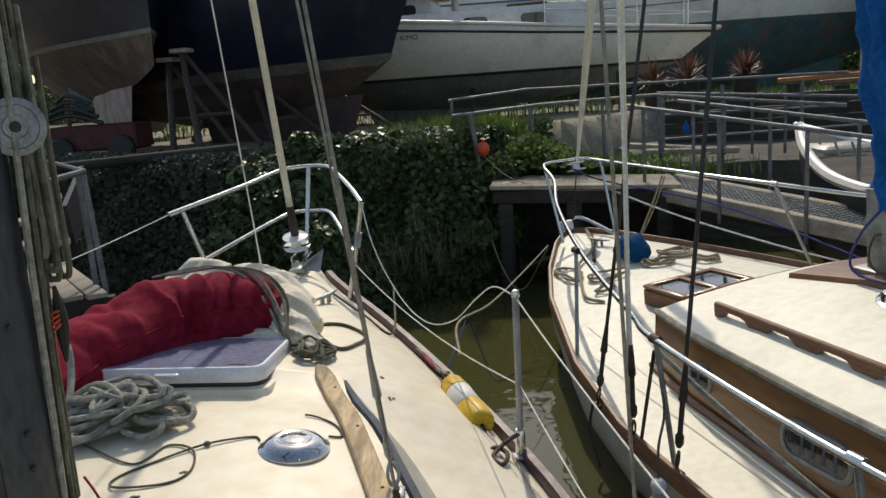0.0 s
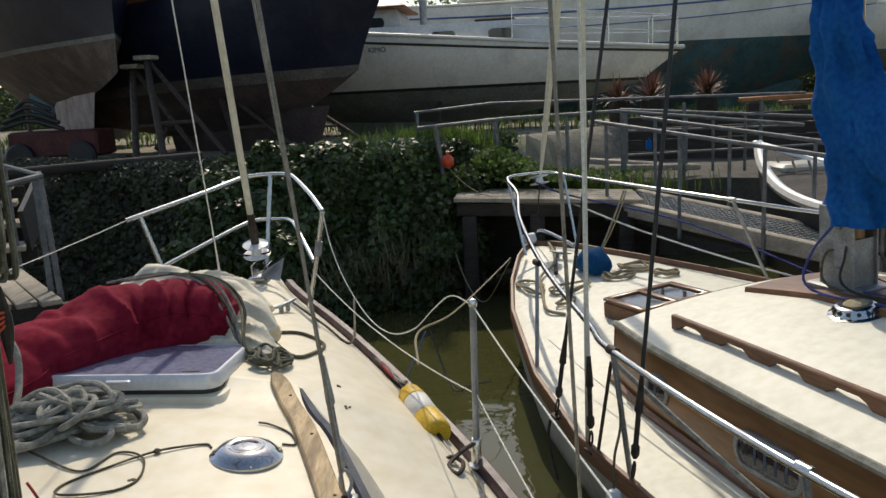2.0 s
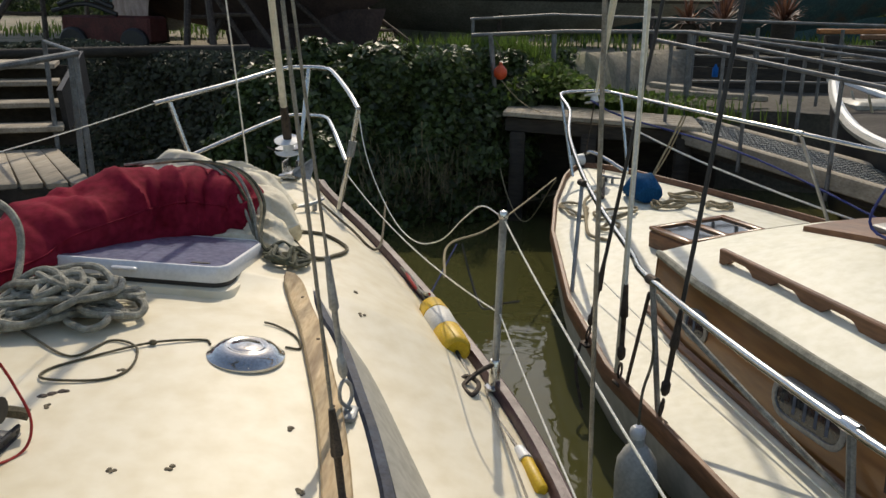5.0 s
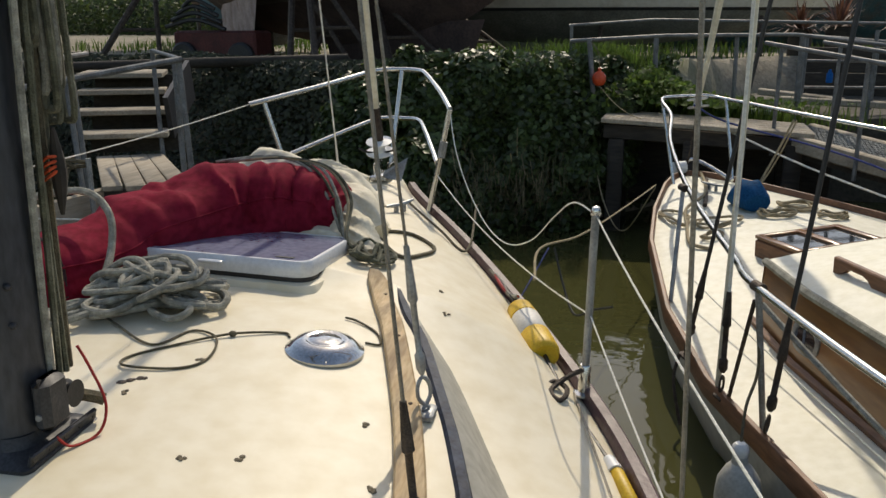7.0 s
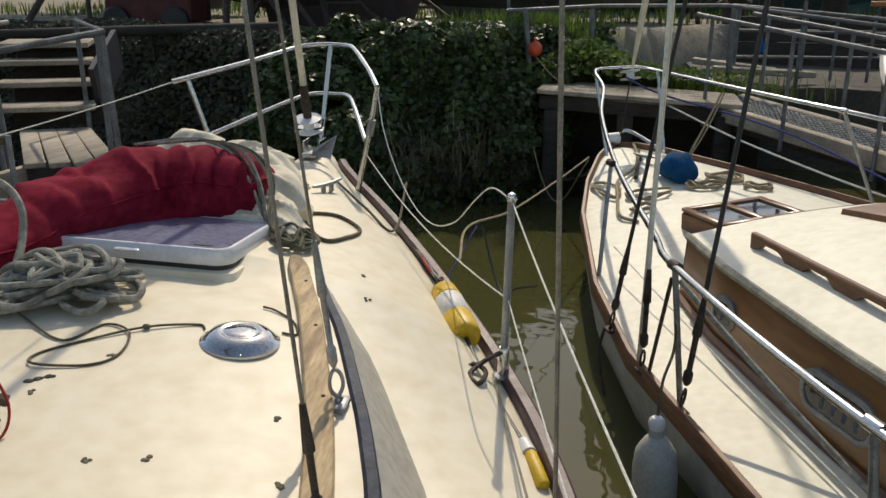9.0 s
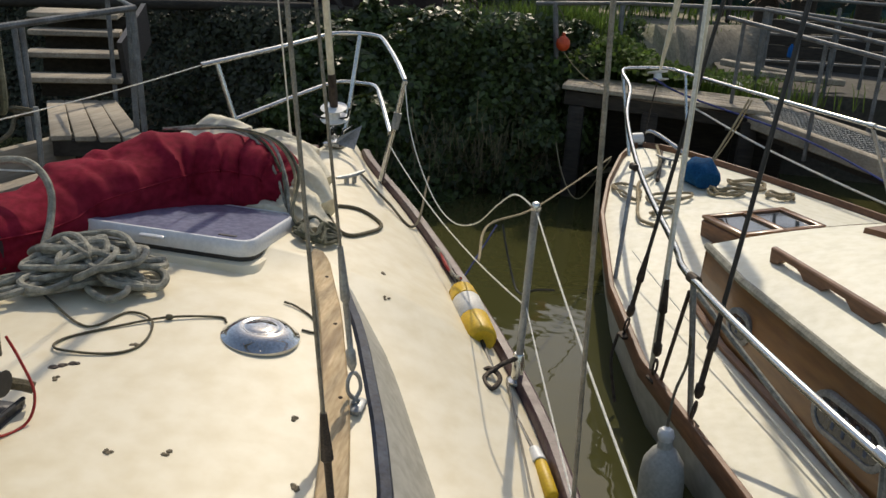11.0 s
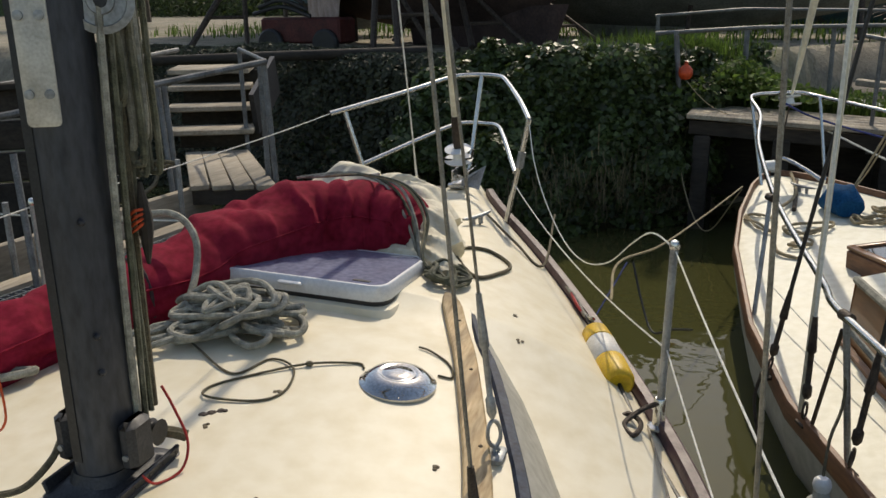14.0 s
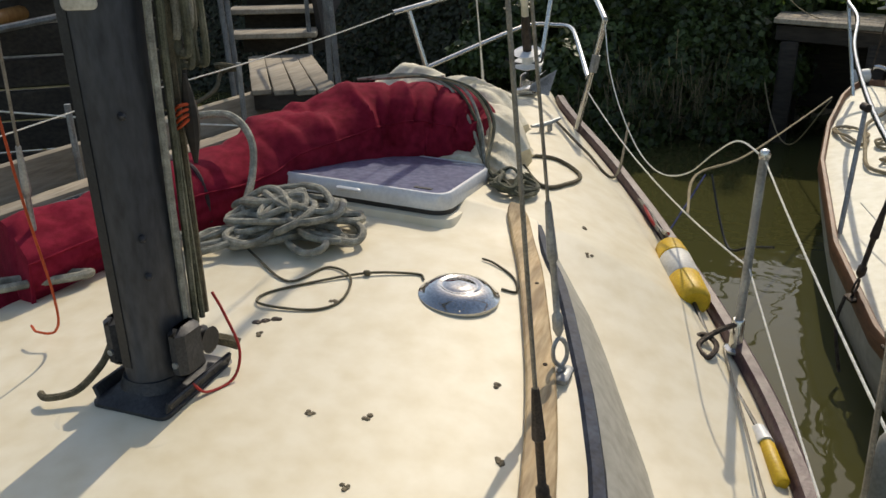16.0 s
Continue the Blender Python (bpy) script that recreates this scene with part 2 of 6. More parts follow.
# ---- mesh helpers ----
class G:
    """Collects vertices and faces of one mesh."""

    def __init__(self):
        self.v, self.f = [], []

    def add(self, verts, faces):
        k = len(self.v)
        self.v += [tuple(p) for p in verts]
        self.f += [tuple(i + k for i in f) for f in faces]
        return self

    def box(self, c, s, m=None, bev=0.0):
        x, y, z = (d / 2 for d in s)
        b = min(bev, x * 0.9, y * 0.9, z * 0.9)
        if b <= 0:
            vs = [(i * x, j * y, k * z) for k in (-1, 1) for j in (-1, 1) for i in (-1, 1)]
            fs = [(0, 2, 3, 1), (4, 5, 7, 6), (0, 1, 5, 4), (2, 6, 7, 3), (0, 4, 6, 2), (1, 3, 7, 5)]
        else:
            def ring(ix, iy, zz):
                return [(ix - 0, -iy + b, zz), (ix, iy - b, zz), (ix - b, iy, zz), (-ix + b, iy, zz), (-ix, iy - b, zz), (-ix, -iy + b, zz), (-ix + b, -iy, zz), (ix - b, -iy, zz)]
            vs = ring(x - b, y - b, -z) + ring(x, y, -z + b) + ring(x, y, z - b) + ring(x - b, y - b, z)
            fs = [tuple(range(7, -1, -1)), tuple(range(24, 32))]
            for r in range(3):
                fs += [(r * 8 + i, r * 8 + (i + 1) % 8, r * 8 + 8 + (i + 1) % 8, r * 8 + 8 + i) for i in range(8)]
        q = Matrix.Translation(c) @ (m.to_3x3().to_4x4() if m else Matrix())
        return self.add([q @ Vector(p) for p in vs], fs)

    def beam(self, a, b, w, h, up=(0, 0, 1), bev=0.0):
        """A box of width w and height h from a to b."""
        a, b = Vector(a), Vector(b)
        y = (b - a).normalized()
        x = y.cross(Vector(up)).normalized()
        z = x.cross(y)
        m = Matrix((x, y, z)).transposed()
        return self.box((a + b) / 2, (w, (b - a).length, h), m, bev)

    def tube(self, pts, r, n=6, cap=True, flat=1.0):
        pts = [Vector(p) for p in pts]
        rs = r if isinstance(r, (list, tuple)) else [r] * len(pts)
        vs, fs = [], []
        t0 = (pts[1] - pts[0]).normalized()
        x = t0.orthogonal().normalized()
        for i, p in enumerate(pts):
            t = (pts[min(i + 1, len(pts) - 1)] - pts[max(i - 1, 0)]).normalized()
            x = (x - t * x.dot(t)).normalized()
            y = t.cross(x)
            for j in range(n):
                a = 2 * math.pi * j / n
                vs.append(p + (x * math.cos(a) + y * math.sin(a) * flat) * rs[i])
        for i in range(len(pts) - 1):
            fs += [(i * n + j, i * n + (j + 1) % n, i * n + n + (j + 1) % n, i * n + n + j) for j in range(n)]
        if cap:
            fs += [tuple(range(n - 1, -1, -1)), tuple(range((len(pts) - 1) * n, len(pts) * n))]
        return self.add(vs, fs)

    def lathe(self, prof, n=20, m=None):
        """prof: (radius, height) pairs; turned round z and placed by m."""
        vs, fs = [], []
        for r, z in prof:
            vs += [Vector((r * math.cos(2 * math.pi * j / n), r * math.sin(2 * math.pi * j / n), z)) for j in range(n)]
        for i in range(len(prof) - 1):
            fs += [(i * n + j, i * n + (j + 1) % n, i * n + n + (j + 1) % n, i * n + n + j) for j in range(n)]
        fs += [tuple(range(n - 1, -1, -1)), tuple(range((len(prof) - 1) * n, len(prof) * n))]
        return self.add([m @ v for v in vs] if m else vs, fs)

    def grid(self, rows):
        n = len(rows[0])
        vs = [p for r in rows for p in r]
        fs = [(i * n + j, i * n + j + 1, i * n + n + j + 1, i * n + n + j) for i in range(len(rows) - 1) for j in range(n - 1)]
        return self.add(vs, fs)

    def mesh(self, name, material, smooth=True, angle=40):
        me = bpy.data.meshes.new(name)
        me.from_pydata(self.v, [], self.f)
        me.materials.append(material)
        bm = bmesh.new()
        bm.from_mesh(me)
        bmesh.ops.recalc_face_normals(bm, faces=bm.faces[:])
        for e in bm.edges:
            e.smooth = len(e.link_faces) < 2 or e.calc_face_angle(0) < radians(angle)
        for f in bm.faces:
            f.smooth = smooth
        bm.to_mesh(me)
        bm.free()
        return me


def part(name, g, material, parent=None, label="", smooth=True, angle=40):
    ob = new(name, g.mesh(name, material, smooth, angle))
    ob.parent = parent
    return tagged(ob, label)


def thing(name, label, category, m=None, group="", kind=""):
    ob = new(name)
    ob.empty_display_size = 0.1
    if m:
        ob.matrix_world = m
    return tagged(ob, label, category, group, kind)


def solo(name, g, material, label, category, m=None, group="", kind="", smooth=True):
    ob = new(name, g.mesh(name, material, smooth))
    if m:
        ob.matrix_world = m
    return tagged(ob, label, category, group, kind)


def spline(pts, per=8):
    """Points of a smooth curve through pts."""
    p = [Vector(q) for q in pts]
    p = [p[0] * 2 - p[1]] + p + [p[-1] * 2 - p[-2]]
    out = []
    for i in range(1, len(p) - 2):
        for k in range(per):
            t = k / per
            a, b, c, d = p[i - 1:i + 3]
            out.append(0.5 * (2 * b + (c - a) * t + (2 * a - 5 * b + 4 * c - d) * t * t + (3 * b - a - 3 * c + d) * t ** 3))
    return out + [p[-2]]


def sag(a, b, drop, n=14):
    a, b = Vector(a), Vector(b)
    return [a.lerp(b, i / n) - Vector((0, 0, drop * 4 * (i / n) * (1 - i / n))) for i in range(n + 1)]


def lerp1(x, xs, ys):
    return float(np.interp(x, xs, ys))


def smooth1(x, xs, ys):
    """Smooth curve through a few stations."""
    w = 0.12 * (xs[-1] - xs[0]) / len(xs) * 3
    return sum(lerp1(x + d * w, xs, ys) * k for d, k in ((-1, 0.2), (-0.5, 0.2), (0, 0.2), (0.5, 0.2), (1, 0.2)))


# ---- ground and water ----
WATER_Z = -1.0
GROUND_Z = 0.45


def shore(x):
    """y of the water's edge below the far bank."""
    return lerp1(x, [-40, -6, -3, -1.3, -0.3, 0.3, 1.0, 1.8, 3.0, 40], [9.5, 7.6, 7.2, 7.3, 8.0, 8.9, 10.4, 11.3, 11.6, 13])


def ground_z(x, y):
    d = y - shore(x)
    d = min(d, 14 - x if x > 5 else 99) if x > 60 else d
    wide = lerp1(x, [-3, -1, 0.5, 1.5], [1.3, 1.1, 1.4, 2.4])
    t = max(0.0, min(1.0, (d + 0.25) / wide))
    z = -1.5 + (GROUND_Z + 1.5) * t * t * (3 - 2 * t)
    if abs(x) > 30 or y < -25:
        z = GROUND_Z
    if d > 1.4:
        z -= 0.30 * min(1.0, (d - 1.4) / 5.0)
    if d > 0.3:
        z += 0.05 * noise.noise((x * 0.7, y * 0.7, 0)) * min(1, d)
    return z


def axis(dense, wide):
    a = list(np.arange(dense[0], dense[1], dense[2]))
    out = [dense[0] - w for w in reversed(wide)] + a + [dense[1] + w for w in wide]
    return out


g = G()
xs = axis((-8, 8, 0.25), [1, 2.5, 5, 9, 14, 21.9, 22.1, 40, 90, 250, 900])
ys = [-900, -250, -90, -40, -25.2, -25, -10, 0, 4] + list(np.arange(6, 14, 0.2)) + [14.5, 16, 18, 21, 26, 34, 50, 90, 250, 900]
g.grid([[(x, y, ground_z(x, y)) for x in xs] for y in ys])


def ground_material():
    m = mat("yard_ground", (0.30, 0.26, 0.19), 0.95, var=0.25, scale=2.0, bump=0.8, bscale=45, stain=(0.10, 0.13, 0.035), stain_amt=0.8, stain_scale=0.6, bdist=0.02)
    return m


tagged(part("ground", g, ground_material()), "pale gravel yard with patches of grass", "ground", kind="structure")


def water_material():
    m = bpy.data.materials.new("murky_water")
    m.use_nodes = True
    nd, lk = m.node_tree.nodes, m.node_tree.links
    b = nd["Principled BSDF"]
    b.inputs["Base Color"].default_value = (0.062, 0.062, 0.022, 1)
    b.inputs["Roughness"].default_value = 0.03
    b.inputs["IOR"].default_value = 1.33
    tc = nd.new("ShaderNodeTexCoord")
    n1, n2 = nd.new("ShaderNodeTexNoise"), nd.new("ShaderNodeTexNoise")
    n1.inputs["Scale"].default_value, n2.inputs["Scale"].default_value = 3.5, 0.7
    for n in (n1, n2):
        lk.new(tc.outputs["Object"], n.inputs["Vector"])
    mx = nd.new("ShaderNodeMath")
    mx.operation = "MULTIPLY_ADD"
    mx.inputs[1].default_value = 2.0
    lk.new(n2.outputs[0], mx.inputs[0])
    lk.new(n1.outputs[0], mx.inputs[2])
    bp = nd.new("ShaderNodeBump")
    bp.inputs["Strength"].default_value, bp.inputs["Distance"].default_value = 0.25, 0.03
    lk.new(mx.outputs[0], bp.inputs["Height"])
    lk.new(bp.outputs[0], b.inputs["Normal"])
    return m


WATERM = water_material()
g = G().grid([[(x, y, WATER_Z) for x in np.linspace(-30, 30, 9)] for y in np.linspace(-25, 16, 9)])
tagged(part("water", g, WATERM), "still murky green harbour water", "water", kind="structure")

# ---- the cream yacht that carries the camera ----
A_M = pose(-0.70, 1.36, 0, 0, 0, 6)
A_V = [-6.5, -4, -2, -0.5, 0.62, 1.16, 1.73, 2.0, 2.73, 3.0, 3.16]
A_B = [0.9, 1.3, 1.52, 1.5, 1.335, 1.16, 0.90, 0.765, 0.36, 0.15, 0.03]
A_S = [-0.34, -0.37, -0.39, -0.385, -0.355, -0.315, -0.25, -0.208, -0.10, -0.04, 0.0]


def a_beam(v):
    return smooth1(v, A_V, A_B)


def a_sheer(v):
    return smooth1(v, A_V, A_S)


def a_deck(u, v):
    h = lerp1(v, [-2, 0, 0.46, 1.25, 2.0, 3.0], [0.11, 0.12, 0.17, 0.375, 0.27, 0.08])
    b = a_beam(v)
    return a_sheer(v) + h * max(0.0, 1 - abs(u / b) ** 2.3)


def a_edge(v):
    """Half width of the coachroof."""
    return lerp1(v, [-3, -0.6, 0.148, 0.416, 0.786, 1.25, 2.2, 3.16], [1.08, 1.02, 0.917, 0.836, 0.70, 0.505, 0.25, 0.005])


def a_top(u, v):
    t = max(0.0, min(1.0, (v - 0.85) / 0.4))
    t = t * t * (3 - 2 * t)
    return (0.018 + 0.035 * v - 0.155 * u * u) * (1 - t) + a_deck(u, v) * t


def a_z(u, v):
    return a_top(u, v) if abs(u) <= a_edge(v) else a_deck(u, v)


def a_pt(u, v, dz=0.0):
    """A point on the deck of the cream yacht, in world coordinates."""
    return A_M @ Vector((u, v, a_z(u, v) + dz))


yacht = thing("sailing_yacht", "cream sailing yacht with a flush cambered coachroof and maroon toe rail", "yacht", A_M)
vv = sorted(set(list(np.arange(-3.0, 3.17, 0.08)) + [1.25, 1.26, 3.15]))
rows = []
for v in vv:
    e = a_edge(v)
    rows.append([(e * k / 12, v, a_top(e * k / 12, v)) for k in range(-12, 13)])
part("coachroof", G().grid(rows), CREAM, yacht)
for sgn in (-1, 1):
    rows, side = [], []
    for v in vv:
        e, b = a_edge(v), a_beam(v)
        w = lerp1(v, [-0.5, 0.46, 0.9, 1.15, 1.25], [0.20, 0.16, 0.11, 0.035, 0.0])
        base = e + w
        rows.append([(sgn * (base + (b - base) * k / 10), v, a_deck(base + (b - base) * k / 10, v)) for k in range(11)])
        if v <= 1.25:
            side.append([(sgn * (e - 0.004), v, a_top(e, v)), (sgn * (e + w * 0.3), v, a_top(e, v) * 0.85 + 0.15 * a_deck(base, v)), (sgn * (base + 0.004), v, a_deck(base, v) - 0.002)])
    part("side_deck", G().grid(rows), CREAM, yacht)
    part("coachroof_side", G().grid(side), GREY_GEL, yacht, "grey gelcoat coaming side")
    sv = np.arange(-3, 1.27, 0.08)
    part("trim_strip", G().tube([(sgn * (a_edge(v) + 0.004), v, a_top(a_edge(v), v) - 0.012) for v in sv], [0.025 * min(1, (1.32 - v) * 5 + 0.05) for v in sv], 6), NAVY_STRIP, yacht, "faded navy rubbing trim along the coachroof")
    tv = np.arange(-3, 3.17, 0.1)
    rail = [[(sgn * (a_beam(v) + dx), v, a_sheer(v) + dz) for dx, dz in ((-0.012, -0.01), (-0.008, 0.035), (0.0, 0.045), (0.03, 0.045), (0.04, 0.035), (0.045, -0.05), (0.02, -0.06))] for v in tv]
    part("toe_rail", G().grid(rail), MAROON, yacht, "maroon painted toe rail with worn patches")
    hull = [[(sgn * (a_beam(v) + 0.02) * (1 - 0.28 * q ** 2) * (1 if v < 2.6 else 1 - 0.15 * q), v - 0.35 * q * max(0, v - 1) / 2.2, a_sheer(v) - 0.03 - q * (1.25 + a_sheer(v))) for q in np.linspace(0, 1, 8)] for v in tv]
    part("hull_side", G().grid(hull), HULL_W, yacht, "white topsides")

# ---- the neighbouring yacht ----
B_M = pose(0.56, 7.3, -0.373, 0, -3, 26)
B_S = [-0.02, 0.1, 0.3, 0.8, 1.4, 2.5, 3.3, 5, 7, 9.5]
B_B = [0.02, 0.14, 0.30, 0.60, 0.88, 1.25, 1.42, 1.52, 1.45, 0.9]
B_Z = [0.0, 0.0, -0.02, -0.08, -0.14, -0.21, -0.24, -0.26, -0.24, -0.2]


def b_beam(s):
    return lerp1(s, B_S, B_B)


def b_sheer(s):
    return lerp1(s, B_S, B_Z)


def b_deck(u, s):
    return b_sheer(s) + 0.09 * min(1, b_beam(s)) * max(0, 1 - (u / b_beam(s)) ** 2)


def b_half(s):
    return lerp1(s, [2.8, 3.3, 4.2, 5.2, 8], [0.86, 0.95, 1.03, 1.08, 1.0])


def b_roof(u, s):
    return lerp1(s, [2.8, 8], [0.15, 0.20]) + lerp1(s, [2.8, 3.1, 3.6, 8], [0.055, 0.12, 0.185, 0.20]) * max(0, 1 - (u / b_half(s)) ** 2)


def b_pt(u, s, dz=0.0):
    return B_M @ Vector((u, -s, b_deck(u, s) + dz))


def b_rp(u, s, dz=0.0):
    return B_M @ Vector((u, -s, b_roof(u, s) + dz))


yacht_b = thing("wooden_yacht", "older yacht with pale decks and varnished wooden cabin sides", "yacht", B_M)
ss = list(np.arange(0.0, 9.3, 0.1))
part("deck", G().grid([[(b_beam(t) * k / 10, -t, b_deck(b_beam(t) * k / 10, t)) for k in range(-10, 11)] for t in ss]), CREAM2, yacht_b)
for sgn in (-1, 1):
    rail = [[(sgn * (b_beam(t) + dx), -t, b_sheer(t) + dz) for dx, dz in ((-0.022, -0.01), (-0.019, 0.040), (-0.011, 0.048), (0.008, 0.048), (0.014, 0.040), (0.022, -0.02), (0.016, -0.04))] for t in ss]
    part("toe_rail", G().grid(rail), TEAK, yacht_b, "brown varnished wooden toe rail")
    hull = [[(sgn * (b_beam(t) + 0.015) * (1 - 0.25 * q ** 2), -t - 0.5 * q * max(0, 1 - t / 2), b_sheer(t) - 0.02 - q * (0.95 + b_sheer(t))) for q in np.linspace(0, 1, 8)] for t in ss]
    part("hull_side", G().grid(hull), HULL_GREY, yacht_b, "grey-white topsides with water stains")
    cs = [t for t in np.arange(2.8, 8.01, 0.1)]
    part("cabin_side", G().grid([[(sgn * (b_half(t) + 0.005 + 0.05 * q), -t, b_roof(b_half(t), t) - 0.01 - q * (b_roof(b_half(t), t) - b_deck(b_half(t), t) + 0.01)) for q in np.linspace(0, 1, 4)] for t in cs]), VARNISH, yacht_b, "varnished wooden cabin side")
    edge = [(sgn * (b_half(t) + 0.012), -t, b_roof(b_half(t), t) - 0.008) for t in cs]
    part("roof_edge", G().tube(edge, 0.02, 6), mat("worn_edge", (0.33, 0.32, 0.26), 0.8, var=0.3, scale=12, bump=0.3, stain=(0.12, 0.11, 0.08), stain_amt=0.6, stain_scale=10), yacht_b, "chipped and stained canvas edge")
    foot = [(sgn * (b_half(t) + 0.066), -t, b_deck(b_half(t) + 0.06, t) + 0.015) for t in cs]
    part("cabin_moulding", G().tube(foot, 0.02, 5), TEAK, yacht_b)
part("cabin_top", G().grid([[(b_half(t) * k / 12, -t, b_roof(b_half(t) * k / 12, t)) for k in range(-12, 13)] for t in np.arange(2.8, 8.01, 0.1)]), CREAM2, yacht_b, "pale painted cabin top")
part("cabin_front", G().grid([[(u, -2.79 + 0.05 * q, b_roof(u, 2.8) * (1 - q) + b_deck(u, 2.8) * q) for u in np.linspace(-0.87, 0.87, 9)] for q in (0, 1)]), VARNISH, yacht_b)


# ---- boats on the hard ----
EYE0 = Vector((0.53, -0.26, 1.05))
FAR = Matrix.Translation(EYE0) @ Matrix.Scale(1.3, 4) @ Matrix.Translation(-EYE0)


def hull_boat(name, label, m, L, B, free, draft, topside, boot, bottom, flare=2.4, rake=0.25, stern=0.55, sheer=0.25, keel=(0.3, 0.62, 0.9), keel_m=None, group="boats laid up ashore", deep=0.35, boot_h=0.16, rise=0.0, fore=0.92):
    """A laid-up boat: y runs from the transom to the bow, z = 0 at the waterline."""
    t = thing(name, label, "boat", FAR @ m if group else m, group)
    n = 24

    def half(q):
        return B / 2 * (stern + (1 - stern) * math.sin(min(1, q / 0.45) * math.pi / 2)) * max(0.0, 1 - max(0, (q - 0.45) / 0.55) ** 2.2)

    def top(q):
        return free * (1 + sheer * (abs(q - 0.4) / 0.6) ** 2) + rise * (1 - q)

    def low(q):
        return -draft * 0.5 * (1 - fore * max(0, (q - 0.5) / 0.5) ** 2) * (deep + (1 - deep) * min(1, q / 0.4))

    def pt(sg, q, k):
        zt, zb = top(q), low(q)
        z = zt + (zb - zt) * k
        w = half(q) * (1 - k ** flare)
        y = L * q + rake * L * (1 - k) ** 1.2 * max(0, (q - 0.7) / 0.3) ** 1.5
        return (sg * w, y, z)

    def at_z(q, z):
        return max(0.0, min(1.0, (top(q) - z) / (top(q) - low(q))))
    bands = (("topside", topside, 9, 0.0), ("boot_stripe", boot, 0.0, -boot_h), ("bottom", bottom, -boot_h, -9))
    for nm, mt, z0, z1 in bands:
        gg = G()

        def ks(q):
            a0, a1 = at_z(q, z0), at_z(q, z1)
            return [a0 + (a1 - a0) * j / 6 for j in range(7)]
        for sg in (-1, 1):
            gg.grid([[pt(sg, i / n, k) for k in ks(i / n)] for i in range(n + 1)])
        gg.add([pt(1, 0, k) for k in ks(0)] + [pt(-1, 0, k) for k in ks(0)], [(j, j + 1, j + 8, j + 7) for j in range(6)])
        part(nm, gg, mt, t)
    part("deck", G().grid([[(half(i / n) * k, pt(1, i / n, 0)[1], top(i / n) + 0.04 * (1 - k * k)) for k in (-1, -0.5, 0, 0.5, 1)] for i in range(n + 1)]), CREAM2, t)
    gg = G()
    for sg in (-1, 1):
        gg.tube([Vector(pt(sg, i / n, 0)) + Vector((0, 0, 0.02)) for i in range(n + 1)], 0.035, 6)
    part("gunwale", gg, HULL_W if topside is HULL_W else GREY_GEL if topside is BLACK else TEAK, t)
    y0, y1, dep = keel
    gk = G()
    rows = []
    for j in range(6):
        k = j / 5
        z = -draft * 0.3 - k * (draft * 0.7)
        a, b2 = L * (y0 + 0.05 * k), L * (y1 - 0.10 * k)
        rows.append([(dx * 0.11 * (1.3 - 0.5 * k), a + (b2 - a) * f, z) for dx, f in ((0.15, 0), (1, 0.3), (0.8, 0.7), (0.1, 1), (-0.8, 0.7), (-1, 0.3), (0.15, 0))])
    gk.grid(rows)
    gk.add(rows[-1][:6], [tuple(range(6))])
    part("keel", gk, keel_m or bottom, t)
    return t, top, half, pt


B1, *B1f = hull_boat("motor_sailer", "navy-hulled boat propped ashore with a scraped keel", pose(-10.37, 17.29, 2.0, 0, 0, 219), 9.0, 3.6, 1.15, 1.75, HULL_NAVY, BOOT_GREY, ANTIFOUL, flare=1.6, stern=0.8, rake=0.03, keel=(0.40, 0.84, 1), keel_m=PINKISH, deep=0.9, boot_h=0.06, fore=0.45)
B2, *B2f = hull_boat("navy_sloop", "navy-hulled sloop with brown antifouling propped ashore", pose(-6.55, 13.1, 1.3, 2, 0, -112), 5.2, 2.6, 1.05, 1.7, HULL_NAVY, BOOT_DARK, ANTIFOUL_SHADED, flare=2.0, stern=0.6, rake=0.16, sheer=0.35, keel=(0.3, 0.9, 1), deep=0.6, boot_h=0.14)
B3, *B3f = hull_boat("white_cruiser", "white cruising yacht laid up ashore, stained topsides", pose(-5.6, 15.3, 1.15, 0, 0, -90.5), 8.2, 2.8, 0.47, 1.3, HULL_W, BLACK, ANTIFOUL_GREY, flare=2.6, stern=0.7, rake=0.085, sheer=0.0, boot_h=0.05, rise=0.75)
B4, *B4f = hull_boat("large_white_yacht", "large white yacht with blue stripes and teal antifouling ashore", pose(-4.0, 21.5, 1.95, 0, 0, -91), 13.2, 3.4, 1.05, 3.4, HULL_W, ANTIFOUL_TEAL, ANTIFOUL_TEAL, flare=2.8, stern=0.7, rake=0.05, keel=(0.3, 0.85, 1), deep=0.8)
B5, *B5f = hull_boat("small_white_yacht", "small white yacht laid up ashore far off", pose(7.4, 19.0, 1.5, 0, 0, -75), 6.0, 2.3, 0.8, 1.3, HULL_W, ANTIFOUL_GREY, ANTIFOUL_GREY, stern=0.8)
B6, *B6f = hull_boat("black_boat", "black-hulled boat with white gunwale afloat beside the gangway", pose(3.75, 5.2, -1.0, 0, 0, 9), 4.0, 1.25, 0.95, 0.6, BLACK, BLACK, BLACK, stern=0.8, rake=0.08, sheer=0.35, group="")
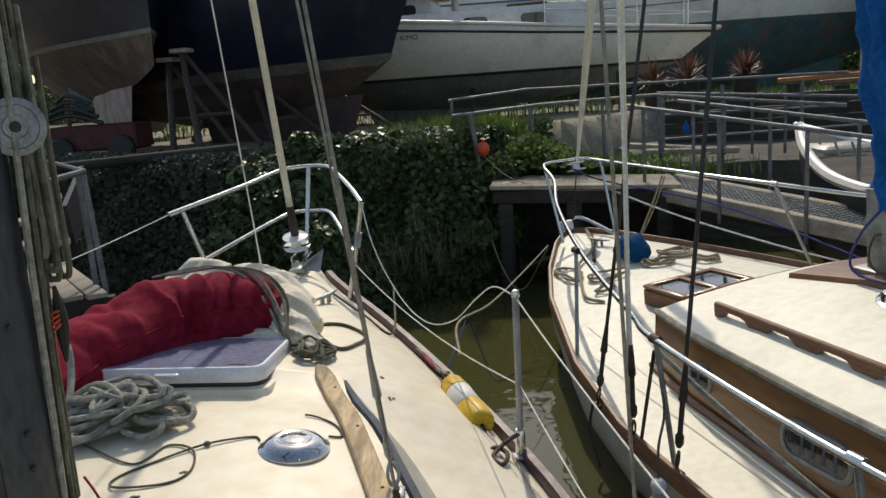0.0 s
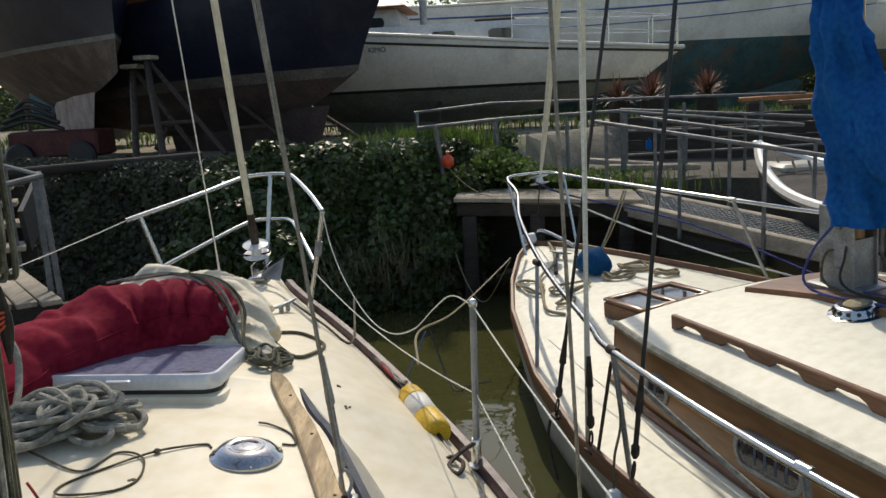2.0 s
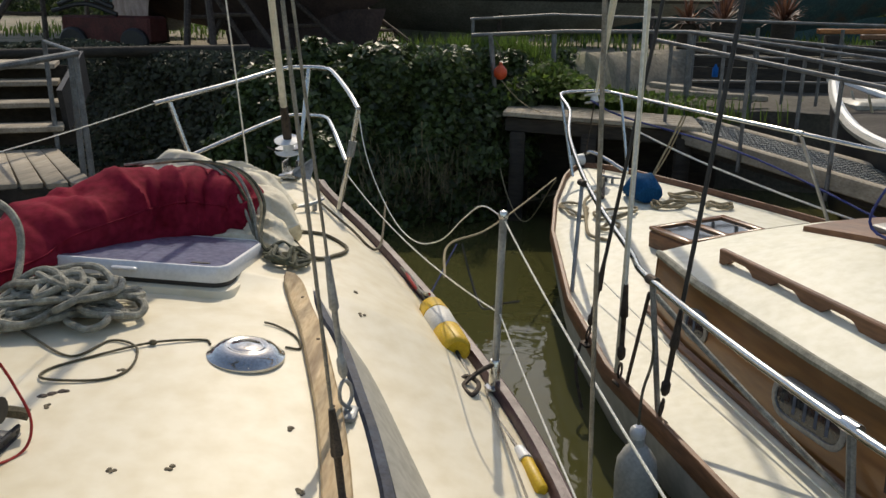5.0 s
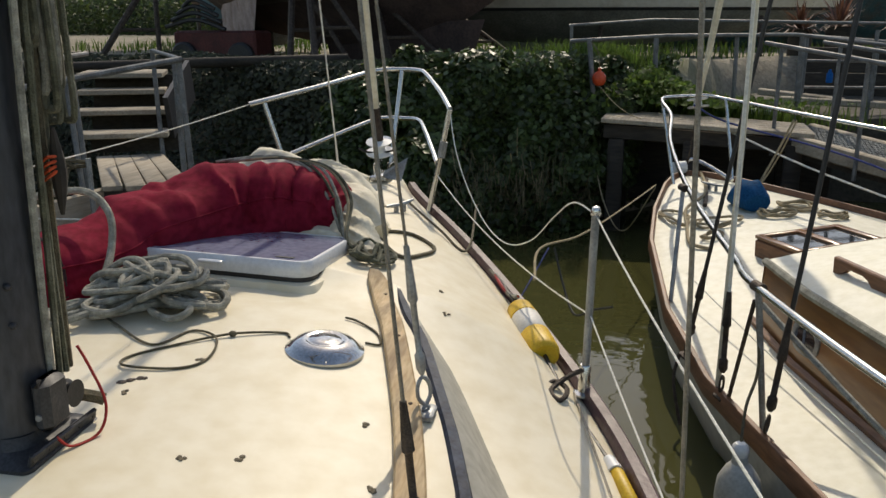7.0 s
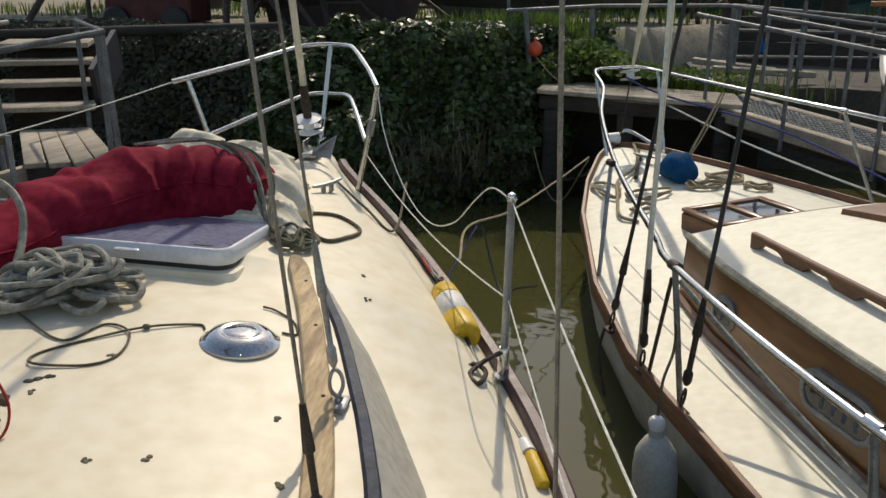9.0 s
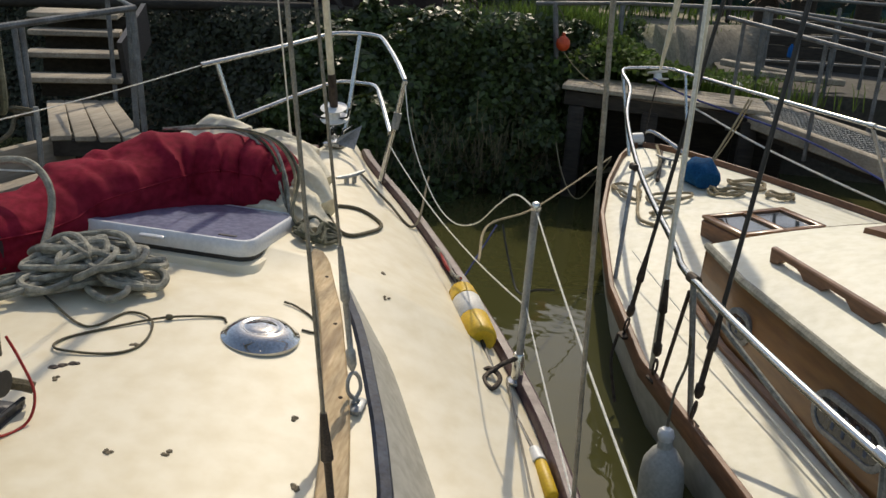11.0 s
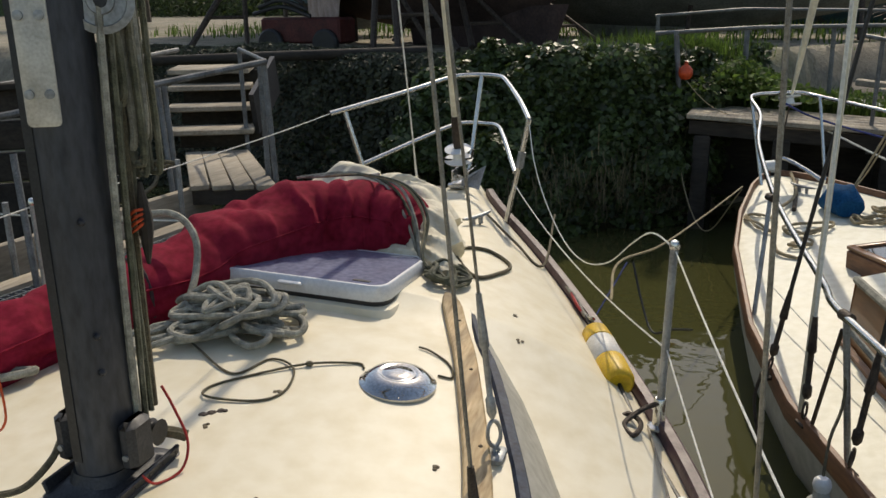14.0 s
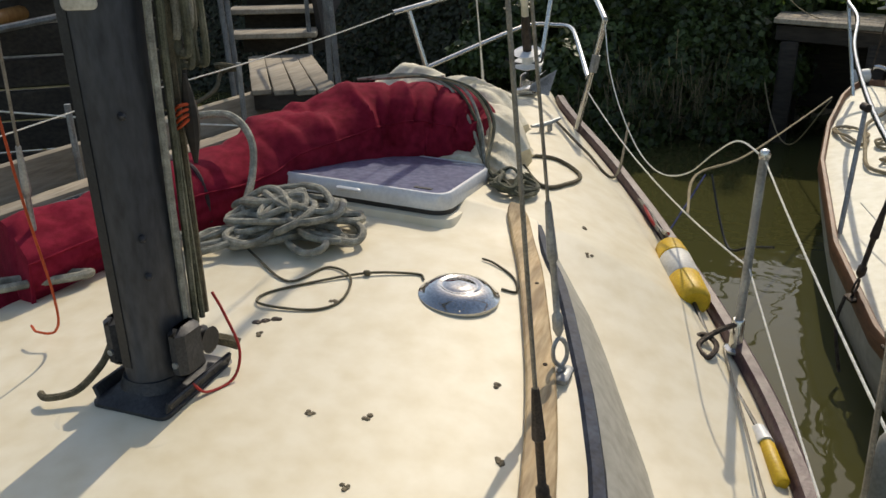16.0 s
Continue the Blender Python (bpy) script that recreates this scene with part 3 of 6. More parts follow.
# ---- jetty and gangways ----
jetty = thing("jetty", "weathered plank landing on dark timber posts", "jetty")
for k in range(5):
    part("plank", G().beam((-0.20, 7.85 + k * 0.165, 0.02), (1.6, 7.85 + k * 0.165, -0.06), 0.155, 0.045, bev=0.006), WEATHERED, jetty)
for y, w in ((7.50, 0.06), (8.25, 0.06)):
    part("bearer", G().beam((-0.18, y + 0.36, -0.08), (1.6, y + 0.36, -0.16), w, 0.13, bev=0.008), DARKWOOD, jetty)
for x, y in ((-0.06, 7.86), (0.6, 7.86), (1.45, 7.86), (-0.06, 8.5), (1.45, 8.5)):
    part("post", G().beam((x, y, -0.15), (x, y, -1.7), 0.14, 0.14, up=(0, 1, 0), bev=0.015), DARKWOOD, jetty)
part("back_board", G().beam((-0.4, 8.68, -0.45), (1.9, 8.74, -0.5), 0.06, 0.8, bev=0.01), DARKWOOD, jetty)


def pipe(name, pts, r, label, m=GALV):
    return solo(name, G().tube(pts, r, 8), m, label, "rail")


def fence(name, label, rails, posts):
    """A tubular fence: rails as point lists, posts as (top, bottom)."""
    f = thing(name, label, "railing")
    for pts, r in rails:
        part("rail", G().tube(pts, r, 8), DULL_GALV, f)
    for a, b, r in posts:
        part("post", G().tube([a, b], r, 8), DULL_GALV, f)
    return f


fence("jetty_railing", "grey galvanised tube railing at the landing", [
    ([(-0.73, 9.2, 0.84), (0.12, 9.5, 0.90), (3.75, 10.0, 0.84)], 0.017), ([(-0.6, 8.4, 0.70), (0.3, 8.62, 0.75), (1.49, 9.0, 0.76), (3.3, 8.6, 0.55)], 0.019)],
    [((-0.40, 8.30, 0.72), (-0.30, 8.25, -0.12), 0.024), ((0.17, 9.25, 0.74), (0.19, 9.2, 0.0), 0.026), ((1.55, 9.0, 0.76), (1.56, 9.0, -0.1), 0.03), ((0.95, 9.0, 0.75), (0.97, 9.0, 0.0), 0.02),
     ((-0.70, 9.2, 0.84), (-0.70, 9.2, 0.40), 0.018), ((2.3, 9.6, 0.80), (2.3, 9.6, -0.1), 0.02), ((3.2, 9.8, 0.80), (3.2, 9.8, -0.1), 0.02)])
fence("quay_railing", "low grey rails along the mud berth", [
    ([(1.65, 10.2, 0.74), (4.8, 9.2, 0.50)], 0.019), ([(1.7, 10.5, 0.46), (3.9, 10.5, 0.44)], 0.015), ([(1.7, 10.5, 0.16), (4.2, 10.5, 0.20)], 0.015)],
    [((1.75, 10.45, 0.72), (1.75, 10.45, -0.05), 0.022), ((2.45, 10.3, 0.66), (2.45, 10.3, -0.05), 0.018), ((2.75, 10.2, 0.62), (2.75, 10.2, -0.05), 0.018), ((3.1, 10.1, 0.6), (3.1, 10.1, -0.05), 0.018)])

# gangway to the right
gw = thing("gangway", "sloping gangway with steel grating between weathered boards", "gangway")
ga, gb = Vector((1.42, 8.35, -0.10)), Vector((3.9, 5.35, -0.42))
gd = (gb - ga).normalized()
gx = gd.cross(Vector((0, 0, 1))).normalized()
for sg in (-1, 1):
    part("side_board", G().beam(ga + gx * sg * 0.29, gb + gx * sg * 0.29, 0.075, 0.14, bev=0.01), WEATHERED, gw)
gg = G()
for k in range(11):
    o = gx * (-0.24 + 0.048 * k) + Vector((0, 0, 0.045))
    gg.beam(ga + o, gb + o, 0.006, 0.025)
for k in range(72):
    p = ga.lerp(gb, (k + 0.5) / 72) + Vector((0, 0, 0.047))
    gg.beam(p - gx * 0.25, p + gx * 0.25, 0.008, 0.018)
tagged(part("grating", gg, GRATE, gw, "steel walkway grating"), kind="stuff")
part("underside", G().beam(ga - Vector((0, 0, 0.10)), gb - Vector((0, 0, 0.10)), 0.5, 0.06), DARKWOOD, gw)
for f, hh in ((0.05, 0.80), (0.28, 0.78), (0.5, 0.74), (0.75, 0.72)):
    for sg in (-1, 1):
        p = ga.lerp(gb, f) + gx * sg * 0.34
        part("rail_post", G().tube([p - Vector((0, 0, 0.15)), p + Vector((0, 0, hh))], 0.017, 8), DULL_GALV, gw)
for sg in (-1, 1):
    part("hand_rail", G().tube([ga + gx * sg * 0.34 + Vector((0, 0, 0.80)), gb + gx * sg * 0.34 + Vector((0, 0, 0.72))], 0.019, 8), DULL_GALV, gw)

# mud berth and retaining boards beyond the landing
rows = [[(x, y, -0.02 + 0.05 * noise.noise((x * 1.3, y * 1.3, 5)) - 0.05 * (11.9 - y) * (1 if y < 10.6 else 0.2)) for x in np.linspace(1.3, 9, 32)] for y in np.linspace(9.9, 12.0, 12)]
front = [(p[0], p[1] - 0.03, -1.6) for p in rows[0]]
tagged(part("quay_slab", G().grid([front] + rows), CONCRETE), "muddy concrete ledge above the water", "quay", kind="structure")
wall = thing("timber_wall", "dark horizontal timber boards holding the bank", "wall")
for k in range(4):
    part("board", G().beam((1.9, 11.75, 0.02 + 0.16 * k), (9.0, 11.95, 0.02 + 0.16 * k), 0.06, 0.15, bev=0.006), DARKWOOD, wall)
for k, (a, b) in enumerate((((1.3, 10.6, 0.10), (2.2, 10.4, 0.02)), ((1.5, 10.0, 0.06), (2.6, 10.3, 0.0)), ((4.2, 12.6, 0.66), (7.0, 12.8, 0.68)), ((3.7, 12.9, 0.72), (5.4, 13.1, 0.74)))):
    solo("loose_timber", G().beam(a, b, 0.14, 0.07, bev=0.01), (WEATHERED, WEATHERED, TEAK, ROOFBOX)[k], "loose timber plank lying on the bank", "plank")
for x, y, z in ((4.5, 12.62, 0.62), (6.6, 12.77, 0.64), (3.9, 12.92, 0.68), (5.2, 13.08, 0.70)):
    solo("timber_block", G().box((x, y, z / 2), (0.16, 0.20, z - 0.02), None, 0.01), DARKWOOD, "dark timber block under a plank", "block", group="timber blocks")
solo("white_sack", G().lathe([(0.02, 0), (0.13, 0.01), (0.15, 0.04), (0.10, 0.08), (0.02, 0.09)], 14, pose(1.25, 9.1, -0.02) @ Matrix.Diagonal((1.4, 0.7, 1, 1))), WHITEP, "crumpled white plastic sack on the landing", "sack")
solo("orange_buoy", G().lathe([(0.010, -0.068), (0.036, -0.060), (0.060, -0.032), (0.066, 0.0), (0.060, 0.032), (0.036, 0.060), (0.018, 0.072), (0.016, 0.10), (0.006, 0.102)], 24, pose(-0.28, 8.2, 0.36)), ORANGE, "round orange float hanging on the railing", "buoy")
solo("float_line", G().tube(spline([(-0.28, 8.2, 0.46), (-0.30, 8.22, 0.60), (-0.39, 8.29, 0.71)], 4) , 0.005, 5), ROPE_D, "cord that holds the orange float", "cord")
solo("buoy_tail", G().tube(sag((-0.26, 8.2, 0.28), (0.15, 7.9, 0.03), 0.05), 0.004, 5), ROPE_T, "tan cord trailing from the float", "cord")
solo("blue_bottle", G().lathe([(0.02, 0), (0.035, 0.005), (0.035, 0.10), (0.015, 0.13), (0.012, 0.15)], 12, pose(2.02, 10.42, 0.22)), BLUECLOTH, "small blue bottle hanging on the railing", "bottle")

quay = thing("timber_quay", "dark old timber quay boards beside the walkway", "quay")
for k in range(7):
    part("board", G().beam((-3.85, 4.85, -0.95 + 0.22 * k), (-6.6, 2.4, -0.95 + 0.22 * k), 0.07, 0.20, bev=0.01), DARKWOOD, quay)
for f in (0.1, 0.45, 0.8):
    part("post", G().beam((-3.85 - 2.75 * f, 4.78 - 2.45 * f, -1.4), (-3.85 - 2.75 * f, 4.78 - 2.45 * f, 0.40), 0.13, 0.13, up=(0, 1, 0), bev=0.012), DARKWOOD, quay)
part("cap_board", G().beam((-3.85, 4.85, 0.49), (-6.6, 2.4, 0.49), 0.20, 0.05, bev=0.008), DARKWOOD, quay)

# mooring lines over the water
for pts, r, mt, lb in (
    ([(0.02, 3.36, -0.15), (-0.05, 3.9, -0.16), (0.05, 4.6, -0.26), (0.2, 5.6, -0.31), (0.36, 6.6, -0.33)], 0.006, ROPE_T, "tan mooring line between the two yachts"),
    ([(0.36, 6.6, -0.35), (0.10, 7.2, -0.85), (-0.1, 7.5, -0.7), (-0.3, 7.9, -0.2)], 0.005, ROPE_T, "slack line hanging from the neighbour's bow"),
    ([(0.6, 6.95, 0.25), (0.9, 7.6, 0.05), (1.9, 6.9, -0.15), (3.0, 5.6, -0.55), (3.6, 4.9, -0.7)], 0.009, ROPE_B, "blue braided mooring line"),
    ([(0.9, 7.9, -0.05), (1.6, 7.0, -0.25), (2.6, 6.0, -0.45), (3.6, 5.0, -0.5)], 0.009, ROPE_W, "white mooring line to the gangway"),
    ([(-0.02, 3.95, -0.17), (-0.10, 3.6, -0.35), (-0.15, 3.45, -0.45), (-0.18, 3.40, -0.22)], 0.004, ROPE_B, "thin blue line hanging from the lifeline"),
    ([(0.0, 4.0, -0.18), (0.06, 3.9, -0.32), (0.14, 3.75, -0.42), (0.24, 3.6, -0.34), (0.34, 3.4, -0.25)], 0.005, BLACK, "black cord hanging in a loop"),
):
    solo("mooring_line", G().tube(spline(pts, 8), r, 6), mt, lb, "rope")

# ---- steps, platform and walkway beside the cream yacht ----
plat = thing("plank_platform", "weathered plank platform at the foot of the steps", "platform")
for k in range(4):
    a = Vector((-3.06, 4.58, -0.17)).lerp(Vector((-2.50, 4.80, -0.17)), (k + 0.5) / 4)
    b = Vector((-3.92, 5.62, -0.17)).lerp(Vector((-3.50, 5.90, -0.17)), (k + 0.5) / 4)
    part("plank", G().beam(a, b, 0.125, 0.04, bev=0.006), WEATHERED, plat)
part("bearer", G().beam((-3.10, 4.62, -0.24), (-2.50, 4.86, -0.24), 0.08, 0.10), DARKWOOD, plat)
steps = thing("wooden_steps", "worn wooden steps up to the yard", "steps")
for k, (x, y, z) in enumerate(((-3.83, 5.86, 0.0), (-4.03, 6.15, 0.15), (-4.23, 6.44, 0.29), (-4.42, 6.72, 0.42))):
    part("tread", G().box((x, y, z), (0.72, 0.30 if k < 3 else 0.6, 0.045), pose(0, 0, 0, 0, 0, 30), 0.006), WEATHERED, steps)
    part("riser", G().box((x + 0.02, y + 0.13, z - 0.09), (0.70, 0.03, 0.14), pose(0, 0, 0, 0, 0, 30)), DARKWOOD, steps)
part("side_panel", G().beam((-3.50, 6.02, 0.12), (-3.75, 6.75, 0.38), 0.04, 0.36), CASTING, steps, "grey side panel")
fence("step_railing", "grey tube handrail beside the steps", [
    ([(-2.66, 5.0, 0.64), (-3.75, 3.5, 0.37), (-4.4, 2.6, 0.22)], 0.022), ([(-2.66, 5.0, 0.64), (-3.55, 5.95, 0.66)], 0.014), ([(-4.7, 6.6, 0.60), (-4.3, 4.0, 0.48), (-4.2, 2.6, 0.42)], 0.022)],
    [((-2.68, 5.0, 0.63), (-2.63, 4.98, -0.2), 0.020), ((-2.78, 5.1, 0.63), (-2.74, 5.05, -0.2), 0.020), ((-3.55, 5.95, 0.66), (-3.5, 5.9, -0.2), 0.018), ((-3.25, 4.60, 0.50), (-3.12, 4.50, -0.4), 0.018), ((-3.30, 4.72, 0.52), (-3.18, 4.62, -0.4), 0.018), ((-3.0, 3.2, 0.3), (-2.85, 3.1, -0.6), 0.018)])
wk = thing("pontoon_walkway", "floating walkway with grey grating between old boards", "walkway")
wa, wb = Vector((-2.55, 4.75, -0.36)), Vector((-2.95, 0.2, -0.42))
wd = (wb - wa).normalized()
wx = wd.cross(Vector((0, 0, 1))).normalized()
for sg, m_, hh in ((-1, WEATHERED, 0.06), (1, WEATHERED, 0.08)):
    part("edge_board", G().beam(wa + wx * sg * 0.30, wb + wx * sg * 0.30, 0.11, hh, bev=0.008), m_, wk)
part("side_board", G().beam(wa + wx * 0.46 + Vector((-0.05, 0, 0.08)), wb + wx * 0.46 + Vector((0, 0, 0.08)), 0.045, 0.22, bev=0.008), WEATHERED, wk, "upright grey board along the walkway")
gg = G()
for k in range(9):
    o = wx * (-0.22 + 0.055 * k)
    gg.beam(wa + o, wb + o, 0.007, 0.03)
for k in range(110):
    p = wa.lerp(wb, (k + 0.5) / 110)
    gg.beam(p - wx * 0.25, p + wx * 0.25, 0.008, 0.02)
tagged(part("grating", gg, GRATE, wk, "grey steel grating"), kind="stuff")
part("float_tank", G().beam(wa - Vector((0, 0, 0.32)), wb - Vector((0, 0, 0.32)), 0.7, 0.5, bev=0.03), DARKWOOD, wk)
for f in (0.08, 0.35, 0.62):
    p = wa.lerp(wb, f) + wx * 0.42
    part("mooring_post", G().tube([p - Vector((0, 0, 0.4)), p + Vector((0, 0, 0.42))], 0.017, 8), GALV, wk)
solo("wooden_spar", G().tube([(-4.9, 5.2, 0.40), (-4.6, 4.2, 0.33), (-4.5, 3.2, 0.26)], [0.03, 0.055, 0.06], 10), SPAR, "varnished wooden spar lying along the rail", "spar")
solo("post_rope", G().tube(spline([(-3.15, 4.48, -0.02), (-3.20, 4.44, 0.02), (-3.12, 4.40, 0.04), (-3.05, 4.46, 0.02), (-3.10, 4.52, -0.01), (-3.2, 4.48, -0.03), (-3.16, 4.35, -0.12), (-3.2, 4.1, -0.2)], 6), 0.014, 6), ROPE_D, "dark rope wound round the post", "rope")
stay_b = solo("pontoon_line", G().tube(sag((-3.7, 3.2, -0.05), (-2.2, 4.4, -0.28), 0.02), 0.006, 5), ROPE_W, "white line along the walkway", "rope")

# ---- fittings of the cream yacht ----


def rrect(w, d, r, n=5):
    out = []
    for cx, cy, a0 in ((w / 2 - r, d / 2 - r, 0), (-w / 2 + r, d / 2 - r, 90), (-w / 2 + r, -d / 2 + r, 180), (w / 2 - r, -d / 2 + r, 270)):
        out += [(cx + r * math.cos(radians(a0 + 90 * i / n)), cy + r * math.sin(radians(a0 + 90 * i / n))) for i in range(n + 1)]
    return out


def slab(layers, m):
    """layers: (width, depth, corner radius, z), stacked and capped."""
    g = G()
    rings = [[m @ Vector((x, y, z)) for x, y in rrect(w, d, r)] for w, d, r, z in layers]
    n = len(rings[0])
    vs = [p for r in rings for p in r]
    fs = [(i * n + j, i * n + (j + 1) % n, i * n + n + (j + 1) % n, i * n + n + j) for i in range(len(rings) - 1) for j in range(n)]
    return g.add(vs, fs + [tuple(range(n - 1, -1, -1)), tuple(range((len(rings) - 1) * n, len(rings) * n))])


hm = pose(-0.088, 1.335, 0.048, -3, 1.5, -2.5) @ Matrix.Diagonal((1.05, 1.14, 1, 1))
hatch = part("deck_hatch", slab([(0.74, 0.47, 0.06, -0.10), (0.72, 0.45, 0.05, -0.03), (0.70, 0.43, 0.05, -0.008), (0.66, 0.39, 0.05, -0.004)], hm), CREAM, yacht, "moulded hatch base with a grey acrylic lid")
part("gasket", slab([(0.655, 0.385, 0.05, -0.004), (0.655, 0.385, 0.05, 0.012)], hm), BLACK, hatch)
part("lid_frame", slab([(0.66, 0.39, 0.055, 0.012), (0.665, 0.395, 0.055, 0.018), (0.655, 0.385, 0.05, 0.062), (0.648, 0.378, 0.048, 0.066), (0.63, 0.36, 0.042, 0.066), (0.628, 0.358, 0.042, 0.0635)], hm), ALU, hatch, "pale aluminium lid frame")
part("lid_pane", slab([(0.627, 0.357, 0.042, 0.0636), (0.626, 0.356, 0.042, 0.0652)], hm), ACRYLIC, hatch, "tinted acrylic pane, its blue-grey lightened for reflected sky")
part("latch", G().box(hm @ Vector((0.0, -0.202, 0.044)), (0.085, 0.016, 0.014), hm, 0.004), ALU, hatch)
part("maker_plate", G().box(hm @ Vector((0.23, -0.15, 0.0665)), (0.06, 0.014, 0.002), hm), BLACK, hatch)

vm = Matrix.Translation((0.45, 0.652, a_z(0.45, 0.652) - 0.004)) @ pose(0, 0, 0, 0, 5, 0)
vent = part("mushroom_vent", G().lathe([(0.108, 0), (0.108, 0.008), (0.100, 0.013), (0.094, 0.019), (0.080, 0.031), (0.062, 0.037), (0.055, 0.038), (0.050, 0.035), (0.044, 0.035), (0.040, 0.038), (0.012, 0.039), (0.004, 0.039)], 36, vm), CHROME, yacht, "polished round deck vent")
for k in range(4):
    a = radians(20 + 90 * k)
    part("screw", G().lathe([(0.003, 0), (0.003, 0.002), (0.001, 0.003)], 8, vm @ Matrix.Translation((0.101 * math.cos(a), 0.101 * math.sin(a), 0.011))), STEEL, vent)

# mast
MX, MY = -0.003, 0.03
mast = part("mast", G().lathe([(1, 0.02), (1, 9.6)], 28, Matrix.Translation((MX, MY, 0)) @ Matrix.Diagonal((0.064, 0.087, 1, 1))), MASTM, yacht, "dark grey anodised mast")
part("luff_track", G().box((MX - 0.012, MY - 0.086, 2.4), (0.022, 0.006, 4.6)), BLACK, mast, "black sail track groove")
part("mast_step", slab([(0.19, 0.25, 0.02, 0.010), (0.19, 0.25, 0.02, 0.022), (0.17, 0.23, 0.02, 0.028), (0.13, 0.19, 0.05, 0.042), (0.118, 0.175, 0.05, 0.066)], pose(MX, MY, 0)), CASTING, mast, "dark cast mast step")
part("step_pad", slab([(0.32, 0.42, 0.05, -0.02), (0.30, 0.40, 0.05, 0.004), (0.28, 0.38, 0.05, 0.010)], pose(MX, MY - 0.02, 0, 0, 0, 2)), CREAM, yacht, "raised moulded mast pad")
for sg in (-1, 1):
    sb = part("sheave_box", G().box((MX + sg * 0.082, MY - 0.015, 0.125), (0.042, 0.08, 0.115), None, 0.014), CASTING, mast)
    part("sheave", G().lathe([(0.03, -0.012), (0.024, -0.004), (0.024, 0.004), (0.03, 0.012)], 14, pose(MX + sg * 0.086, MY + 0.045, 0.115, 0, 90, 0)), BLACK, sb)
    part("rivet", G().lathe([(0.007, 0), (0.007, 0.004)], 10, pose(MX + sg * 0.082, MY - 0.055, 0.105, 90, 0, 0)), GALV, sb)
    part("side_lug", G().box((MX + sg * 0.090, MY + 0.0, 0.036), (0.010, 0.22, 0.032), pose(0, 0, 0, 0, sg * 20, 0), 0.003), CASTING, mast)
    for k in range(5):
        part("lug_hole", G().lathe([(0.007, 0), (0.007, 0.003)], 8, pose(MX + sg * 0.094, MY - 0.10 + 0.05 * k, 0.038, 0, 90, 0)), BLACK, mast)
plate = part("gooseneck_plate", slab([(0.060, 0.24, 0.010, 0), (0.060, 0.24, 0.010, 0.005), (0.056, 0.236, 0.010, 0.006)], pose(MX + 0.030, MY - 0.086, 0.93, 90, 0, 25)), mat("scuffed_plate", (0.58, 0.55, 0.48), 0.5, metal=0.3, var=0.15, scale=20, bump=0.1, stain=(0.3, 0.26, 0.2), stain_amt=0.5, stain_scale=14), mast, "pale scuffed metal plate screwed to the mast")
for dx, dz in ((-0.02, 0.08), (0.02, 0.08), (-0.02, -0.06), (0.02, -0.06)):
    part("screw", G().lathe([(0.009, 0.0), (0.009, 0.004), (0.003, 0.005)], 10, pose(MX + 0.032 + dx * 0.8, MY - 0.0925 + dx * 0.38, 0.93 + dz, 90, 0, 25)), GALV, plate)
wq = Matrix.Translation((MX + 0.055, MY + 0.085, 1.03)) @ Vector((0.55, -0.83, 0.05)).to_track_quat("Z", "Y").to_matrix().to_4x4()
wn_ = part("halyard_winch", G().lathe([(0.058, 0), (0.060, 0.012), (0.036, 0.020), (0.034, 0.040), (0.052, 0.050), (0.062, 0.056), (0.062, 0.062), (0.048, 0.065), (0.046, 0.060), (0.026, 0.060), (0.024, 0.066), (0.012, 0.066)], 28, wq), GALV, mast, "worn grey halyard winch drum")
part("winch_socket", G().lathe([(0.013, 0.0655), (0.012, 0.068), (0.002, 0.0685)], 8, wq), BLACK, wn_)
for z in (0.30, 0.38, 0.62):
    part("eye_bolt", G().lathe([(0.008, 0), (0.008, 0.004), (0.003, 0.010)], 8, pose(MX + 0.052, MY - 0.055, z, 90, 0, 40)), CASTING, mast)

# halyards led down the mast
rnd = random.Random(5)
for k in range(7):
    a = radians(-10 + 16 * k)
    x0, y0 = MX + 0.066 * math.cos(a), MY + 0.105 * math.sin(a) + 0.035
    pts = spline([(x0 * 0.7, y0 * 0.7, 6), (x0, y0, 2.2), (x0 + rnd.uniform(0, 0.03), y0 + rnd.uniform(0, 0.03), 1.3), (x0 + rnd.uniform(0, 0.02), y0, 0.7), (x0, y0, 0.15 if k < 4 else 0.5)], 10)
    part("halyard", G().tube(pts, rnd.uniform(0.005, 0.008), 6), rnd.choice((ROPE_GREEN, ROPE_D, ROPE_G)), yacht)
for k in range(9):
    x0, y0 = MX + 0.040 + rnd.uniform(0, 0.035), MY + 0.10 + rnd.uniform(-0.02, 0.08)
    zb, w = rnd.uniform(0.60, 0.86), rnd.uniform(0.012, 0.024)
    top_z = rnd.uniform(1.15, 1.35)
    pts = spline([(x0 - w, y0, top_z), (x0 - w, y0 + 0.01, (top_z + zb) / 2), (x0 - w * 0.8, y0, zb + 0.03), (x0, y0, zb), (x0 + w * 0.8, y0, zb + 0.03), (x0 + w, y0 - 0.01, (top_z + zb) / 2), (x0 + w * 0.7, y0, top_z)], 6)
    solo("hanging_rope_coil", G().tube(pts, rnd.uniform(0.007, 0.010), 7), rnd.choice((ROPE_GREEN, ROPE_G, ROPE_G)), "mossy green halyard tail hung in a loop on the mast", "rope", A_M, "halyard tails on the mast")
part("wooden_cleat", G().tube(spline([(MX + 0.08, MY + 0.10, 0.49), (MX + 0.083, MY + 0.10, 0.58), (MX + 0.08, MY + 0.10, 0.67)], 4), [0.004, 0.008, 0.012, 0.015, 0.016, 0.015, 0.012, 0.008, 0.004], 8), DARKWOOD, mast)
gg = G()
